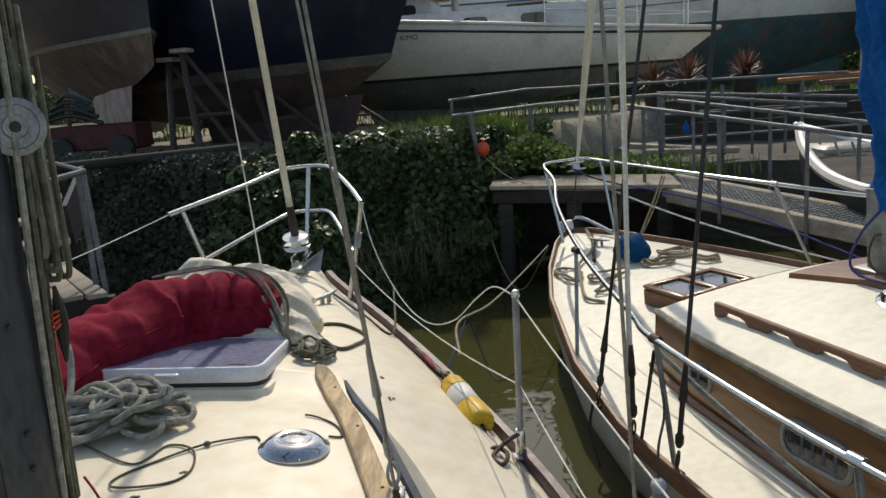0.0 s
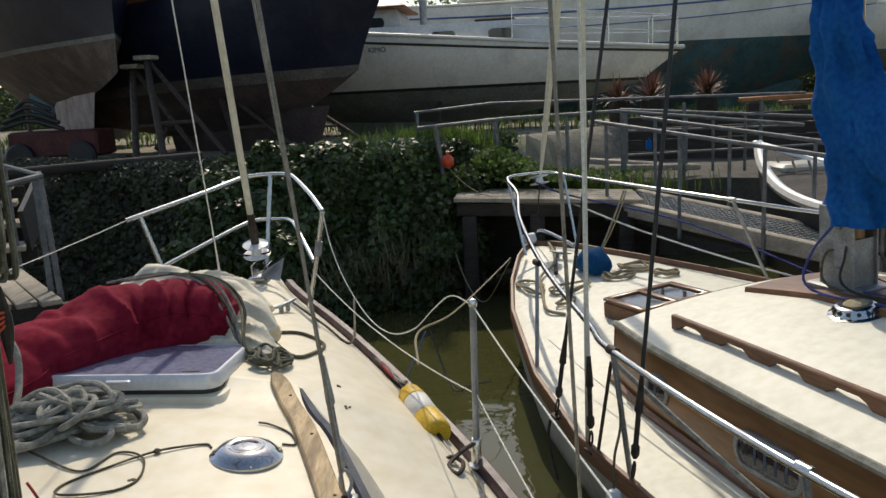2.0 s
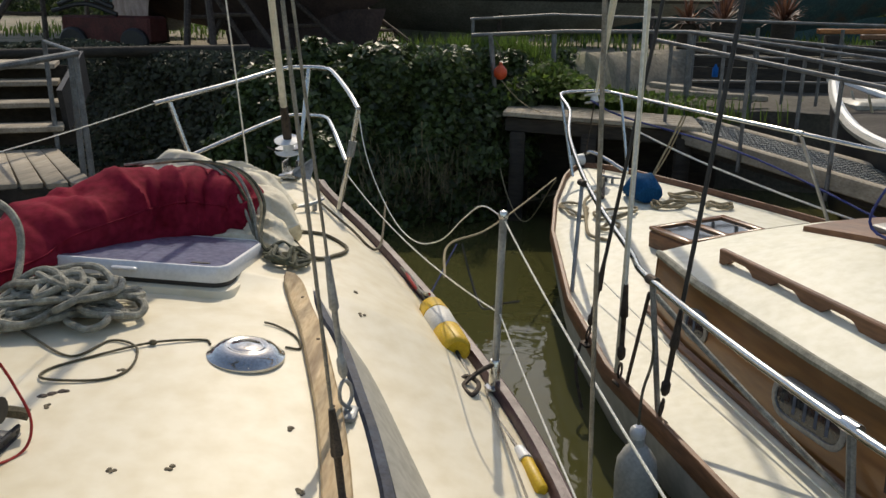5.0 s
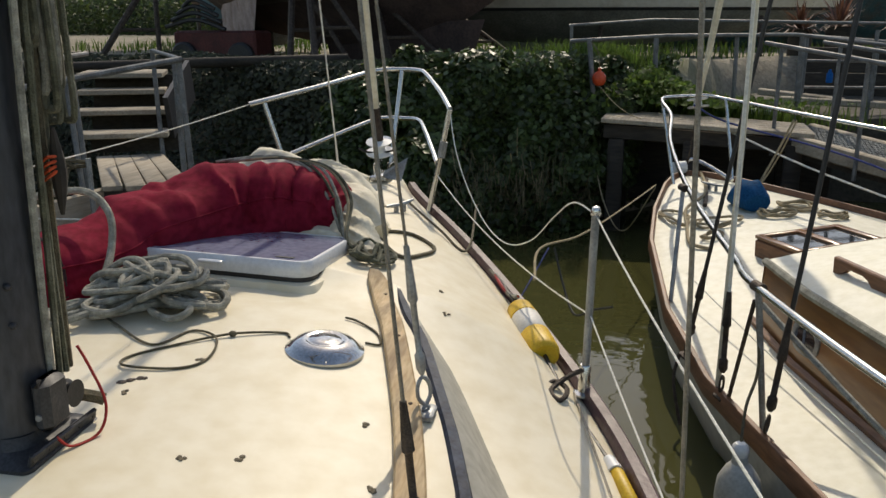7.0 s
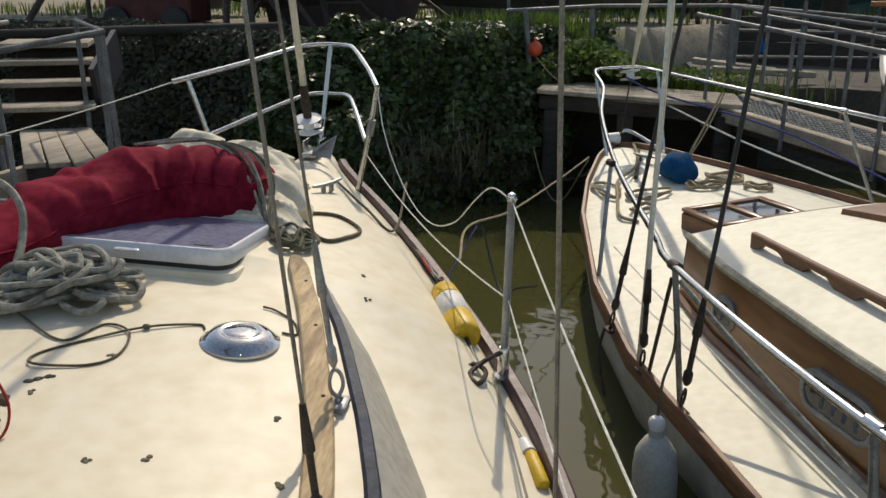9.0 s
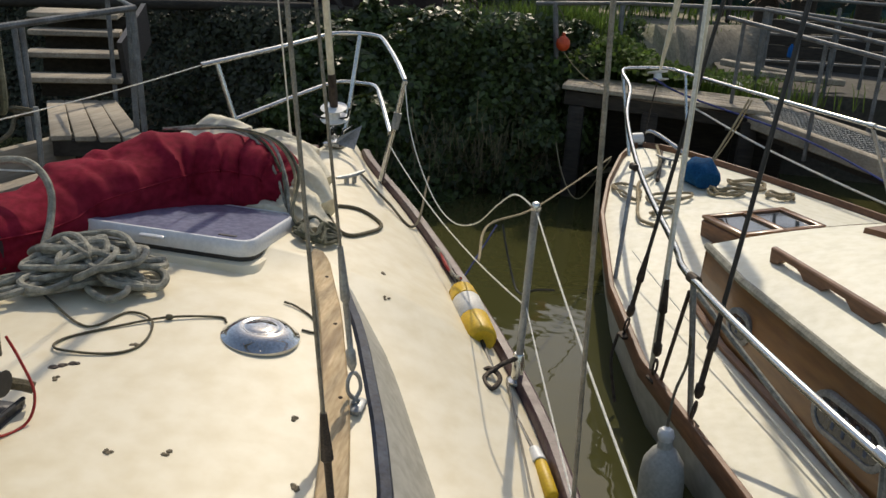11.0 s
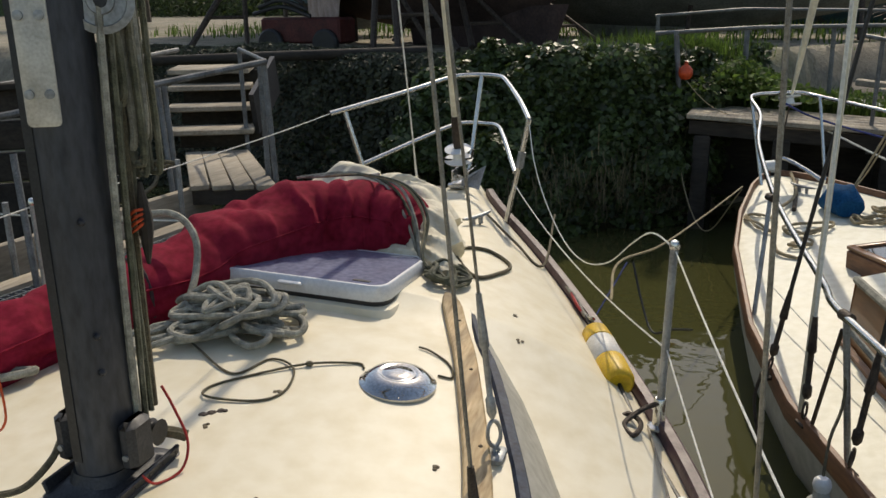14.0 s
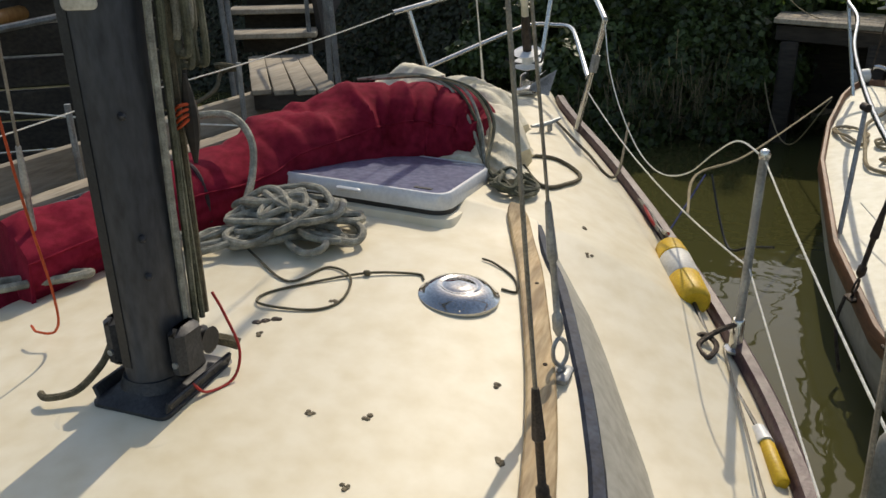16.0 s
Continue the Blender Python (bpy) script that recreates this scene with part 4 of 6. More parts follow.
for k in range(4):
    gg.tube(spline([(MX + 0.055, MY + 0.08, 0.56 + 0.011 * k), (MX + 0.082, MY + 0.07, 0.575 + 0.013 * k), (MX + 0.085, MY + 0.115, 0.590 + 0.006 * k), (MX + 0.058, MY + 0.12, 0.57 + 0.012 * k)], 4), 0.0035, 5)
solo("orange_lashing", gg, ORANGE_L, "orange cord lashed round the mast cleat", "cord", A_M)
solo("thin_red_line", G().tube(spline([(MX + 0.075, MY + 0.10, 0.20), (MX + 0.10, MY + 0.10, 0.15), (MX + 0.135, MY + 0.09, 0.075), (MX + 0.14, MY + 0.05, 0.026), (MX + 0.115, MY - 0.01, 0.022), (MX + 0.095, MY - 0.03, 0.05)], 8), 0.0032, 6), RED_L, "thin red cord looping from the mast foot", "cord", A_M)
solo("frayed_rope", G().tube(spline([(MX - 0.09, MY - 0.04, 0.12), (MX - 0.10, MY - 0.07, 0.08), (MX - 0.13, MY - 0.12, 0.040), (MX - 0.18, MY - 0.15, 0.030), (MX - 0.21, MY - 0.14, 0.028)], 6), 0.008, 7), ROPE_D, "short frayed brown rope end at the mast foot", "rope", A_M)
solo("rope_whipping", G().tube(spline([(MX + 0.07, MY + 0.10, 0.085), (MX + 0.09, MY + 0.115, 0.075), (MX + 0.11, MY + 0.125, 0.065)], 4), 0.014, 7), ROPE_D, "dark rope end beside the mast foot", "rope", A_M)
solo("orange_line", G().tube(spline([(-0.32, 0.0, 2.6), (-0.33, 0.02, 1.2), (-0.335, 0.05, 0.5), (-0.33, 0.08, 0.15), (-0.37, 0.10, 0.045), (-0.43, 0.10, 0.03), (-0.47, 0.12, 0.03)], 8), 0.0032, 5), ORANGE_L, "faded orange line hanging down to the deck", "line", A_M)

# rope pile
rnd = random.Random(11)
pts = []
for k in range(30):
    f = k / 29
    cu_, cv_ = -0.14 + rnd.uniform(-0.17, 0.15) * (1.1 - 0.5 * f), 0.835 + rnd.uniform(-0.13, 0.12) * (1.1 - 0.5 * f)
    ra, rb, tw = rnd.uniform(0.06, 0.15), rnd.uniform(0.03, 0.085), rnd.uniform(-1.2, 1.2)
    for j in range(6):
        a = 2 * math.pi * j / 6 + rnd.uniform(-0.25, 0.25) + k * 0.9
        x, y = ra * math.cos(a), rb * math.sin(a)
        u, v = cu_ + x * math.cos(tw) - y * math.sin(tw), cv_ + x * math.sin(tw) + y * math.cos(tw)
        away = min(1.0, math.hypot((u + 0.14) / 0.30, (v - 0.835) / 0.25))
        pts.append((u, v, a_z(u, v) + 0.013 + 0.115 * f * (1 - away ** 2) + 0.022 * rnd.random()))
pile = part("tangled_rope", G().tube(spline(pts, 6), 0.0108, 8), ROPE_G)
tagged(pile, "untidy pile of grey weathered rope lying on the deck", "rope")
pile.matrix_world = A_M
pts = spline([(-0.33, 0.82, 0.07), (-0.37, 0.97, 0.16), (-0.40, 1.03, 0.27), (-0.50, 1.06, 0.335), (-0.62, 0.98, 0.33), (-0.69, 0.86, 0.30), (-0.62, 0.74, 0.23), (-0.52, 0.70, 0.08), (-0.40, 0.70, 0.045), (-0.30, 0.78, 0.045)], 8)
solo("mooring_rope", G().tube(pts, 0.0125, 8), ROPE_G, "grey braided rope looped over the sail bag", "rope", A_M)
solo("mooring_rope", G().tube(spline([(-1.05, 0.25, 0.0), (-0.85, 0.32, 0.0), (-0.70, 0.42, 0.005), (-0.60, 0.46, 0.01), (-0.62, 0.42, 0.01), (-0.75, 0.33, 0.0), (-1.0, 0.12, -0.02), (-1.25, -0.05, -0.06)], 8), 0.0125, 8), ROPE_G, "grey rope doubled on the deck beside the sail bag", "rope", A_M)
THIN = [(-0.35, 0.81), (-0.16, 0.64), (0.01, 0.53), (0.07, 0.64), (0.16, 0.6), (0.19, 0.48), (0.14, 0.41), (0.01, 0.39), (-0.01, 0.45), (0.07, 0.54), (0.19, 0.64), (0.31, 0.7)]
solo("thin_line", G().tube(spline([(u, v, a_z(u, v) + 0.004 + (0.004 if i % 3 == 1 else 0)) for i, (u, v) in enumerate(THIN + [(0.34, 0.68)])], 8), 0.0034, 6), ROPE_D, "thin olive cord trailing in loops across the deck", "cord", A_M)
THIN2 = [(0.54, 0.74), (0.58, 0.75), (0.55, 0.82), (0.48, 0.87), (0.44, 0.88)]
solo("thin_line", G().tube(spline([(u, v, a_z(u, v) + 0.004) for u, v in THIN2], 8), 0.0034, 6), ROPE_D, "thin olive cord end beside the vent", "cord", A_M)
u, v = THIN[-2][:2]
solo("cord_knot", G().lathe([(0.002, -0.012), (0.008, -0.006), (0.009, 0.0), (0.008, 0.006), (0.002, 0.012)], 8, pose(u, v, a_z(u, v) + 0.008, 0, 90, 0)), ROPE_D, "small knot in the thin cord", "knot", A_M)

# batten
bt = [(0.425, 1.275), (0.50, 1.10), (0.585, 0.87), (0.675, 0.60), (0.752, 0.35), (0.822, 0.06), (0.875, -0.25), (0.91, -0.55)]
rows = []
cl = spline([(u, v, a_z(u, v)) for u, v in bt], 6)
for i, p in enumerate(cl):
    w = 0.036 * (0.55 if i == 0 else 0.85 if i == 1 else 1.0)
    rows.append([(p.x - w, p.y, p.z + 0.004), (p.x - w, p.y, p.z + 0.024), (p.x - w + 0.005, p.y, p.z + 0.029), (p.x + w - 0.005, p.y, p.z + 0.024), (p.x + w, p.y, p.z + 0.018), (p.x + w, p.y, p.z - 0.004)])
batten = thing("wooden_batten", "bare weathered curved wooden batten lying on the coachroof", "batten", A_M)
part("batten_plank", G().grid(rows).add(rows[0], [tuple(range(6))]), PLANK, batten)
for k in (5, 14, 22, 30):
    part("bolt_hole", G().lathe([(0.006, 0), (0.005, 0.002), (0.001, 0.0025)], 10, Matrix.Translation(cl[k] + Vector((0.012, 0, 0.0255)))), mat("rust_stain", (0.09, 0.055, 0.03), 0.9, var=0.3, scale=60), batten, "rust-stained bolt hole")

# marks left by old fastenings
rnd = random.Random(3)
for i, (u, v) in enumerate([(0.34, 0.05), (0.45, 0.09), (0.73, 0.1), (0.65, 0.33), (0.64, 1.37), (0.69, 1.19), (0.17, 0.48)] + [(0.5, -0.11), (0.08, 0.27), (0.73, 0.11)] + [(0.06, 0.335), (0.085, 0.35), (0.045, 0.32)]):
    big = i > 9
    gg = G()
    for k in range(4 if not big else 2):
        a, b = u + rnd.uniform(-0.009, 0.009), v + rnd.uniform(-0.008, 0.008)
        gg.lathe([(rnd.uniform(0.004, 0.008) * (1.7 if big else 1), 0), (rnd.uniform(0.003, 0.006) * (1.6 if big else 1), 0.003), (0.001, 0.004)], 7, pose(a, b, a_z(a, b) - 0.0005))
    part("filler_lump", gg, mat("old_sealant", (0.20, 0.16, 0.10), 0.9, var=0.5, scale=60, bump=0.3) if not big else RUSTY, yacht, "old sealant left in a fastening hole")

# sail bag
BAG = [(-1.45, -0.75, 0.12), (-1.18, -0.25, 0.125), (-0.93, 0.22, 0.125), (-0.72, 0.66, 0.13), (-0.565, 1.0, 0.14), (-0.44, 1.31, 0.158), (-0.28, 1.57, 0.168), (-0.07, 1.715, 0.164), (0.10, 1.73, 0.142), (0.19, 1.71, 0.095)]
cl = spline([(u, v, r) for u, v, r in BAG], 26)
rows = []
NB = 72
rnd = random.Random(17)
FOLDS = [(rnd.uniform(0, len(cl)), rnd.uniform(-0.6, 2.6), rnd.uniform(-5, 5), rnd.uniform(0.4, 1.1), rnd.choice((-1, -1, 1)) * rnd.uniform(0.012, 0.030), rnd.uniform(1.2, 3.2)) for _ in range(90)]
for i, c in enumerate(cl):
    j = min(i, len(cl) - 2)
    d = (cl[j + 1] - cl[j])
    d.z = 0
    d.normalize()
    side = Vector((d.y, -d.x, 0))
    r = c.z * (1.0 + 0.07 * noise.noise((i * 0.055, 0, 0)))
    z0 = a_z(c.x, c.y)
    row = []
    for k in range(NB + 1):
        a = 2 * math.pi * k / NB
        su, sz = math.cos(a), math.sin(a)
        aw = a if a < 4.2 else a - 2 * math.pi
        wr = 0.020 * noise.noise((c.x * 3.4 + sz * 1.2, c.y * 3.4 - su, su * 1.2)) + 0.004 * noise.noise((c.x * 18, c.y * 18, sz * 6))
        for ci, ca, sl, ext, amp, wid in FOLDS:
            da = aw - ca
            if abs(da) < ext * 1.5 and abs(i - ci) < 12:
                across = (i - ci - sl * da) / wid
                wr += amp * math.exp(-abs(across)) * math.exp(-(da / ext) ** 2 * 2)
        rr = r + wr * (1.0 if sz > -0.4 else 0.3)
        slump = math.copysign(abs(su) ** 0.4, su) if sz < 0 else su
        p = Vector((c.x, c.y, 0)) + side * (slump * rr * 1.16)
        zz = z0 + max(0.006, r * 0.72 + sz * rr * (0.98 if sz > 0 else 0.80)) 
        row.append((p.x, p.y, zz))
    rows.append(row)
gg = G().grid(rows)
gg.add(rows[-1][:NB], [tuple(range(NB))]).add(rows[0][:NB], [tuple(range(NB))])
bag = thing("sail_bag", "long maroon canvas sail bag lying stuffed and creased on deck", "sail bag", A_M)
part("bag_body", gg, REDCLOTH, bag, angle=60)
part("seam_piping", G().tube([Vector(r[4]) + Vector((0.003, -0.003, 0.002)) for r in rows[8:-16]], 0.004, 5), REDCLOTH, bag)
part("carry_strap", G().tube(spline([Vector(rows[97][k]) + Vector((0, 0, 0.006)) for k in (66, 4, 11, 18, 25, 32)], 4), 0.007, 6, flat=0.5), mat("dark_webbing", (0.05, 0.02, 0.025), 0.8), bag)


def cloth_fold(path, radii, seed, squash=0.7, amp=0.03):
    """A crumpled roll of cloth along a path."""
    cl = spline(path, 20)
    rows = []
    for i, c in enumerate(cl):
        t = i / (len(cl) - 1)
        r = lerp1(t, np.linspace(0, 1, len(radii)), radii)
        j = min(i, len(cl) - 2)
        d = (cl[j + 1] - cl[j]).normalized()
        s1 = d.cross(Vector((0, 0, 1))).normalized()
        s2 = s1.cross(d)
        row = []
        for k in range(49):
            a = 2 * math.pi * k / 48
            fold = 1 - abs(noise.noise((c.x * 5 + math.cos(a) * 1.1, c.y * 5 + math.sin(a) * 1.1, seed)))
            rr = r * (0.92 + 0.16 * math.sin(3 * a + seed + i * 0.1)) + amp * 1.1 * (fold ** 3 - 0.5)
            row.append(c + s1 * math.cos(a) * rr + s2 * math.sin(a) * rr * squash)
        rows.append(row)
    g = G().grid(rows)
    return g.add(rows[0][:48], [tuple(range(48))]).add(rows[-1][:48], [tuple(range(48))])


sail = thing("crumpled_sail", "cream sail spilling crumpled out of the maroon bag", "sail", A_M)
for i, (path, radii, sq) in enumerate((
    ([(-0.36, 1.86, 0.22), (-0.25, 1.97, 0.27), (-0.10, 2.02, 0.26)], [0.05, 0.09, 0.06], 0.8),
    ([(-0.20, 1.98, 0.20), (-0.02, 2.05, 0.24), (0.18, 2.02, 0.20)], [0.06, 0.085, 0.05], 0.75),
    ([(-0.05, 1.92, 0.24), (0.12, 1.96, 0.22), (0.27, 1.88, 0.13)], [0.05, 0.08, 0.06], 0.8),
    ([(0.05, 1.84, 0.22), (0.20, 1.80, 0.17), (0.32, 1.70, 0.07)], [0.05, 0.09, 0.07], 0.7),
    ([(0.14, 1.72, 0.15), (0.27, 1.62, 0.08), (0.37, 1.50, 0.03)], [0.05, 0.09, 0.06], 0.65),
    ([(-0.02, 1.60, 0.06), (0.13, 1.60, 0.07), (0.28, 1.55, 0.05)], [0.04, 0.07, 0.06], 0.6),
)):
    part("cloth_fold", cloth_fold(path, radii, i * 1.7, sq), SAILCLOTH, sail, angle=80)

rnd = random.Random(21)
for k in range(5):
    o = k * 0.018 + rnd.uniform(-0.012, 0.012)
    pts = spline([(-0.34 + o, 1.72 + o * 0.4, 0.335), (-0.14 + o * 1.2, 1.77 + rnd.uniform(-0.02, 0.02), 0.352), (0.04 + o * 1.4, 1.72 - o * 0.2, 0.325), (0.15 + o * 1.2, 1.64 + rnd.uniform(-0.03, 0.02), 0.22), (0.22 + o * 0.6, 1.56 - o, 0.10), (0.28 + o, 1.50 - o, 0.04 + o * 0.1), (0.36 + rnd.uniform(-0.04, 0.04), 1.45 - o, 0.02)], 8)
    solo("tie_rope", G().tube(pts, 0.0062, 6), (ROPE_G, ROPE_GREEN, ROPE_G, ROPE_T, ROPE_GREEN)[k], "grey-green line tied over the sail", "rope", A_M, "lines over the sail")
pts = []
ang = 0
for k in range(60):
    ang += rnd.uniform(0.5, 1.0)
    rr = rnd.uniform(0.3, 1.0)
    u, v = 0.36 + 0.09 * rr * math.cos(ang), 1.46 + 0.13 * rr * math.sin(ang)
    pts.append((u, v, a_z(u, v) + 0.01 + 0.05 * k / 60 * (1.2 - rr) + 0.02 * rnd.random()))
solo("slack_line", G().tube(spline(pts, 5), 0.008, 6), ROPE_GREEN, "heap of dark green-grey line beside the sail", "rope", A_M)
DRK = [(0.2, 1.96), (0.42, 1.59), (0.5, 1.72), (0.51, 1.89), (0.4, 1.95), (0.3, 1.85), (0.28, 1.68), (0.42, 1.52)]
solo("dark_line", G().tube(spline([(u, v, a_z(u, v) + 0.008) for u, v in DRK], 8), 0.008, 6), ROPE_D, "dark olive line looping over the foredeck", "rope", A_M)
DRK3 = [(0.26, 2.53), (0.46, 2.26), (0.6, 2.19), (0.55, 2.83)]
solo("dark_line", G().tube(spline([(u, v, a_z(min(u, a_beam(v) - 0.01), v) + 0.02) for u, v in DRK3], 8), 0.006, 6), ROPE_D, "dark line from the foredeck cleat to the rail", "rope", A_M)


def cleat(parent, u, v, z, rz, s=1.0):
    m = pose(u, v, z, 0, 0, rz)
    c = part("mooring_cleat", G().tube([m @ Vector((0, y * s, zz * s)) for y, zz in ((-0.10, 0.045), (-0.07, 0.042), (-0.03, 0.038), (0.03, 0.038), (0.07, 0.042), (0.10, 0.045))], [0.006, 0.009, 0.011, 0.011, 0.009, 0.006], 8), GALV, parent, "worn metal horn cleat")
    for y in (-0.028, 0.028):
        part("cleat_leg", G().box(m @ Vector((0, y * s, 0.017)), (0.018, 0.022, 0.04), m, 0.004), GALV, c)


cleat(yacht, 0.26, 2.33, a_z(0.26, 2.33), -25)
cleat(yacht, -0.26, 2.33, a_z(0.26, 2.33), 25)
part("stem_fitting", G().box((0.0, 3.02, 0.06), (0.10, 0.22, 0.03), None, 0.008).box((0.045, 3.08, 0.09), (0.008, 0.18, 0.08), None, 0.003).box((-0.045, 3.08, 0.09), (0.008, 0.18, 0.08), None, 0.003), STEEL, yacht)
part("anchor_fluke", G().add([(0.02, 2.92, 0.07), (0.14, 2.86, 0.06), (0.15, 2.98, 0.17), (0.03, 2.93, 0.10), (0.05, 2.96, 0.07)], [(0, 1, 2), (0, 2, 3), (1, 2, 4), (0, 1, 4), (2, 3, 4)]), GALV, yacht, "grey anchor fluke at the stem")

# furler and stays
furler = part("furling_drum", G().lathe([(0.03, 0), (0.075, 0.004), (0.078, 0.010), (0.03, 0.014), (0.028, 0.06), (0.07, 0.066), (0.072, 0.072), (0.02, 0.078)], 24, pose(0.0, 2.97, 0.19, 17, 0, 0)), WHITEP, yacht, "white furling drum")
part("drum_guard", G().tube([(-0.11, 2.93, 0.22), (-0.07, 2.94, 0.20), (0.0, 2.96, 0.19), (0.075, 2.95, 0.21), (0.085, 2.95, 0.26)], 0.006, 6), BLACK, furler)
stay0, stay1 = Vector((0.0, 2.97, 0.20)), Vector((MX, MY + 0.1, 9.5))
part("forestay_foil", G().tube([stay0.lerp(stay1, 0.023), stay0.lerp(stay1, 0.3), stay1], 0.019, 8), mat("cream_foil", (0.74, 0.68, 0.53), 0.6, var=0.1, scale=6, bump=0.1, stain=(0.3, 0.26, 0.18), stain_amt=0.4, stain_scale=8), yacht, "cream furling foil on the forestay")
part("foil_joint", G().tube([stay0, stay0.lerp(stay1, 0.014), stay0.lerp(stay1, 0.026)], [0.02, 0.026, 0.021], 8), RUSTY, yacht)
part("inner_halyard", G().tube([(-0.11, 2.58, 0.12), (-0.10, 2.5, 0.34), (0.0, 0.25, 8.0)], [0.008, 0.004, 0.004], 5), ROPE_W, yacht)
part("snap_shackle", G().tube([(-0.11, 2.58, 0.10), (-0.11, 2.57, 0.18)], 0.012, 6), RUSTY, yacht)


def shroud(parent, base, top, material, r=0.005, screw=True, body=RUSTY, length=0.36, k=1.0):
    """A stay with its rigging screw and chain plate."""
    base, top = Vector(base), Vector(top)
    d = (top - base).normalized()
    s = part("shroud", G().tube([base + d * (length if screw else 0), base.lerp(top, 0.5), top], r, 6), material, parent)
    if screw:
        g = G().tube([base + d * length * f_ for f_ in (0.22, 0.26, 0.34, 0.36, 0.66, 0.68, 0.74, 1.0)], [x_ * k for x_ in (0.006, 0.013, 0.013, 0.008, 0.008, 0.013, 0.012, 0.007)], 8)
        part("rigging_screw", g, body, s)
        gg = G()
        x = d.orthogonal().normalized() * 0.016 * k
        gg.tube(spline([base - x * 0.6, base + x + d * 0.03, base + x + d * 0.065, base + d * 0.085, base - x + d * 0.065, base - x + d * 0.03, base + x * 0.6], 4), 0.0055, 6)
        part("shackle", gg, body, s)
        part("chain_plate", G().box(base - Vector((0, 0, 0.012)), (0.045, 0.07, 0.02), None, 0.005), body, s)
    return s


zb = a_z(0.775, 0.45)
for sg in (1, -1):
    shroud(yacht, (sg * 0.775, 0.45, zb + 0.02), (MX + sg * 0.04, MY + 0.04, 7.6), WIRE, 0.0045, body=GALV, length=0.42)
    shroud(yacht, (sg * 1.31, -0.375, -0.31), (sg * 1.10, -0.32, 5.6), WIRE, 0.0034, body=RUSTY, length=0.35)
    shroud(yacht, (sg * 0.865, -0.05, a_z(0.865, -0.05) + 0.02), (MX + sg * 0.05, MY, 8.8), WIRE, 0.0045, body=RUSTY, length=0.30)

# pulpit, stanchions and lifelines
pulpit = part("bow_rail", G().tube(spline([(0.43, 2.70, 0.46), (0.34, 2.92, 0.525), (0.20, 3.22, 0.60), (0.14, 3.30, 0.612), (0.05, 3.33, 0.615), (-0.05, 3.33, 0.612), (-0.14, 3.28, 0.60), (-0.30, 3.02, 0.55), (-0.58, 2.60, 0.475)], 6), 0.0135, 10), STEEL, yacht, "stainless tubular bow rail")
part("lower_rail", G().tube(spline([(0.36, 2.72, 0.19), (0.22, 3.10, 0.30), (0.14, 3.30, 0.335), (0.04, 3.37, 0.335), (-0.08, 3.36, 0.335), (-0.18, 3.24, 0.31), (-0.48, 2.78, 0.185)], 6), 0.0125, 10), STEEL, pulpit)
for a, b in (((0.43, 2.70, 0.46), (0.315, 2.70, -0.10)), ((-0.53, 2.68, 0.475), (-0.36, 2.70, -0.10)), ((0.04, 3.33, 0.61), (0.0, 3.18, 0.06))):
    part("leg", G().tube([a, b], 0.0135, 10), STEEL, pulpit)
    part("foot", G().lathe([(0.035, 0), (0.035, 0.006), (0.018, 0.012), (0.018, 0.05)], 14, pose(b[0], b[1], b[2] - 0.006)), STEEL, pulpit)
part("clamp", G().tube([(0.40, 2.70, 0.30), (0.385, 2.70, 0.22)], 0.02, 8), GALV, pulpit)


def stanchion(parent, base, top, m=GALV):
    s = part("stanchion", G().tube([base, Vector(base).lerp(Vector(top), 0.5), top], 0.0125, 10), m, parent)
    part("socket", G().lathe([(0.036, 0), (0.036, 0.008), (0.02, 0.014), (0.019, 0.10), (0.016, 0.105)], 12, Matrix.Translation(base)), STEEL, s)
    part("cap", G().lathe([(0.015, -0.012), (0.017, 0.0), (0.012, 0.012), (0.004, 0.016)], 10, Matrix.Translation(top)), STEEL, s)
    return s


for sg in (1, -1):
    for v in (1.15, -0.95):
        b = a_beam(v)
        stanchion(yacht, (sg * (b - 0.0), v, a_sheer(v) + 0.02), (sg * (b + 0.01), v, a_sheer(v) + 0.63))
    st, st2 = (sg * 1.165, 1.15, 0.30), (sg * 1.52, -0.95, 0.24)
    mid, mid2 = (sg * 1.16, 1.15, -0.02), (sg * 1.52, -0.95, -0.06)
    if sg > 0:
        up = spline([(0.43, 2.70, 0.45), (0.48, 2.58, 0.28), (0.56, 2.45, 0.12), (0.68, 2.25, -0.01), (0.80, 2.02, -0.03), (0.92, 1.75, 0.06), (1.02, 1.48, 0.22), (1.09, 1.30, 0.31), (1.165, 1.15, 0.305)], 8)
        lo = sag((0.365, 2.70, 0.13), mid, 0.06)
    else:
        up = sag((-0.58, 2.60, 0.475), st, 0.02)
        lo = sag((-0.40, 2.70, 0.13), mid, 0.03)
    part("lifeline", G().tube(up, 0.0028, 6), ROPE_W, yacht)
    part("lifeline", G().tube(lo, 0.0028, 6), ROPE_W, yacht)
    part("lifeline", G().tube(sag(st, st2, 0.03), 0.0026, 6), ROPE_W, yacht)
    part("lifeline", G().tube(sag(mid, mid2, 0.03), 0.0026, 6), ROPE_W, yacht)

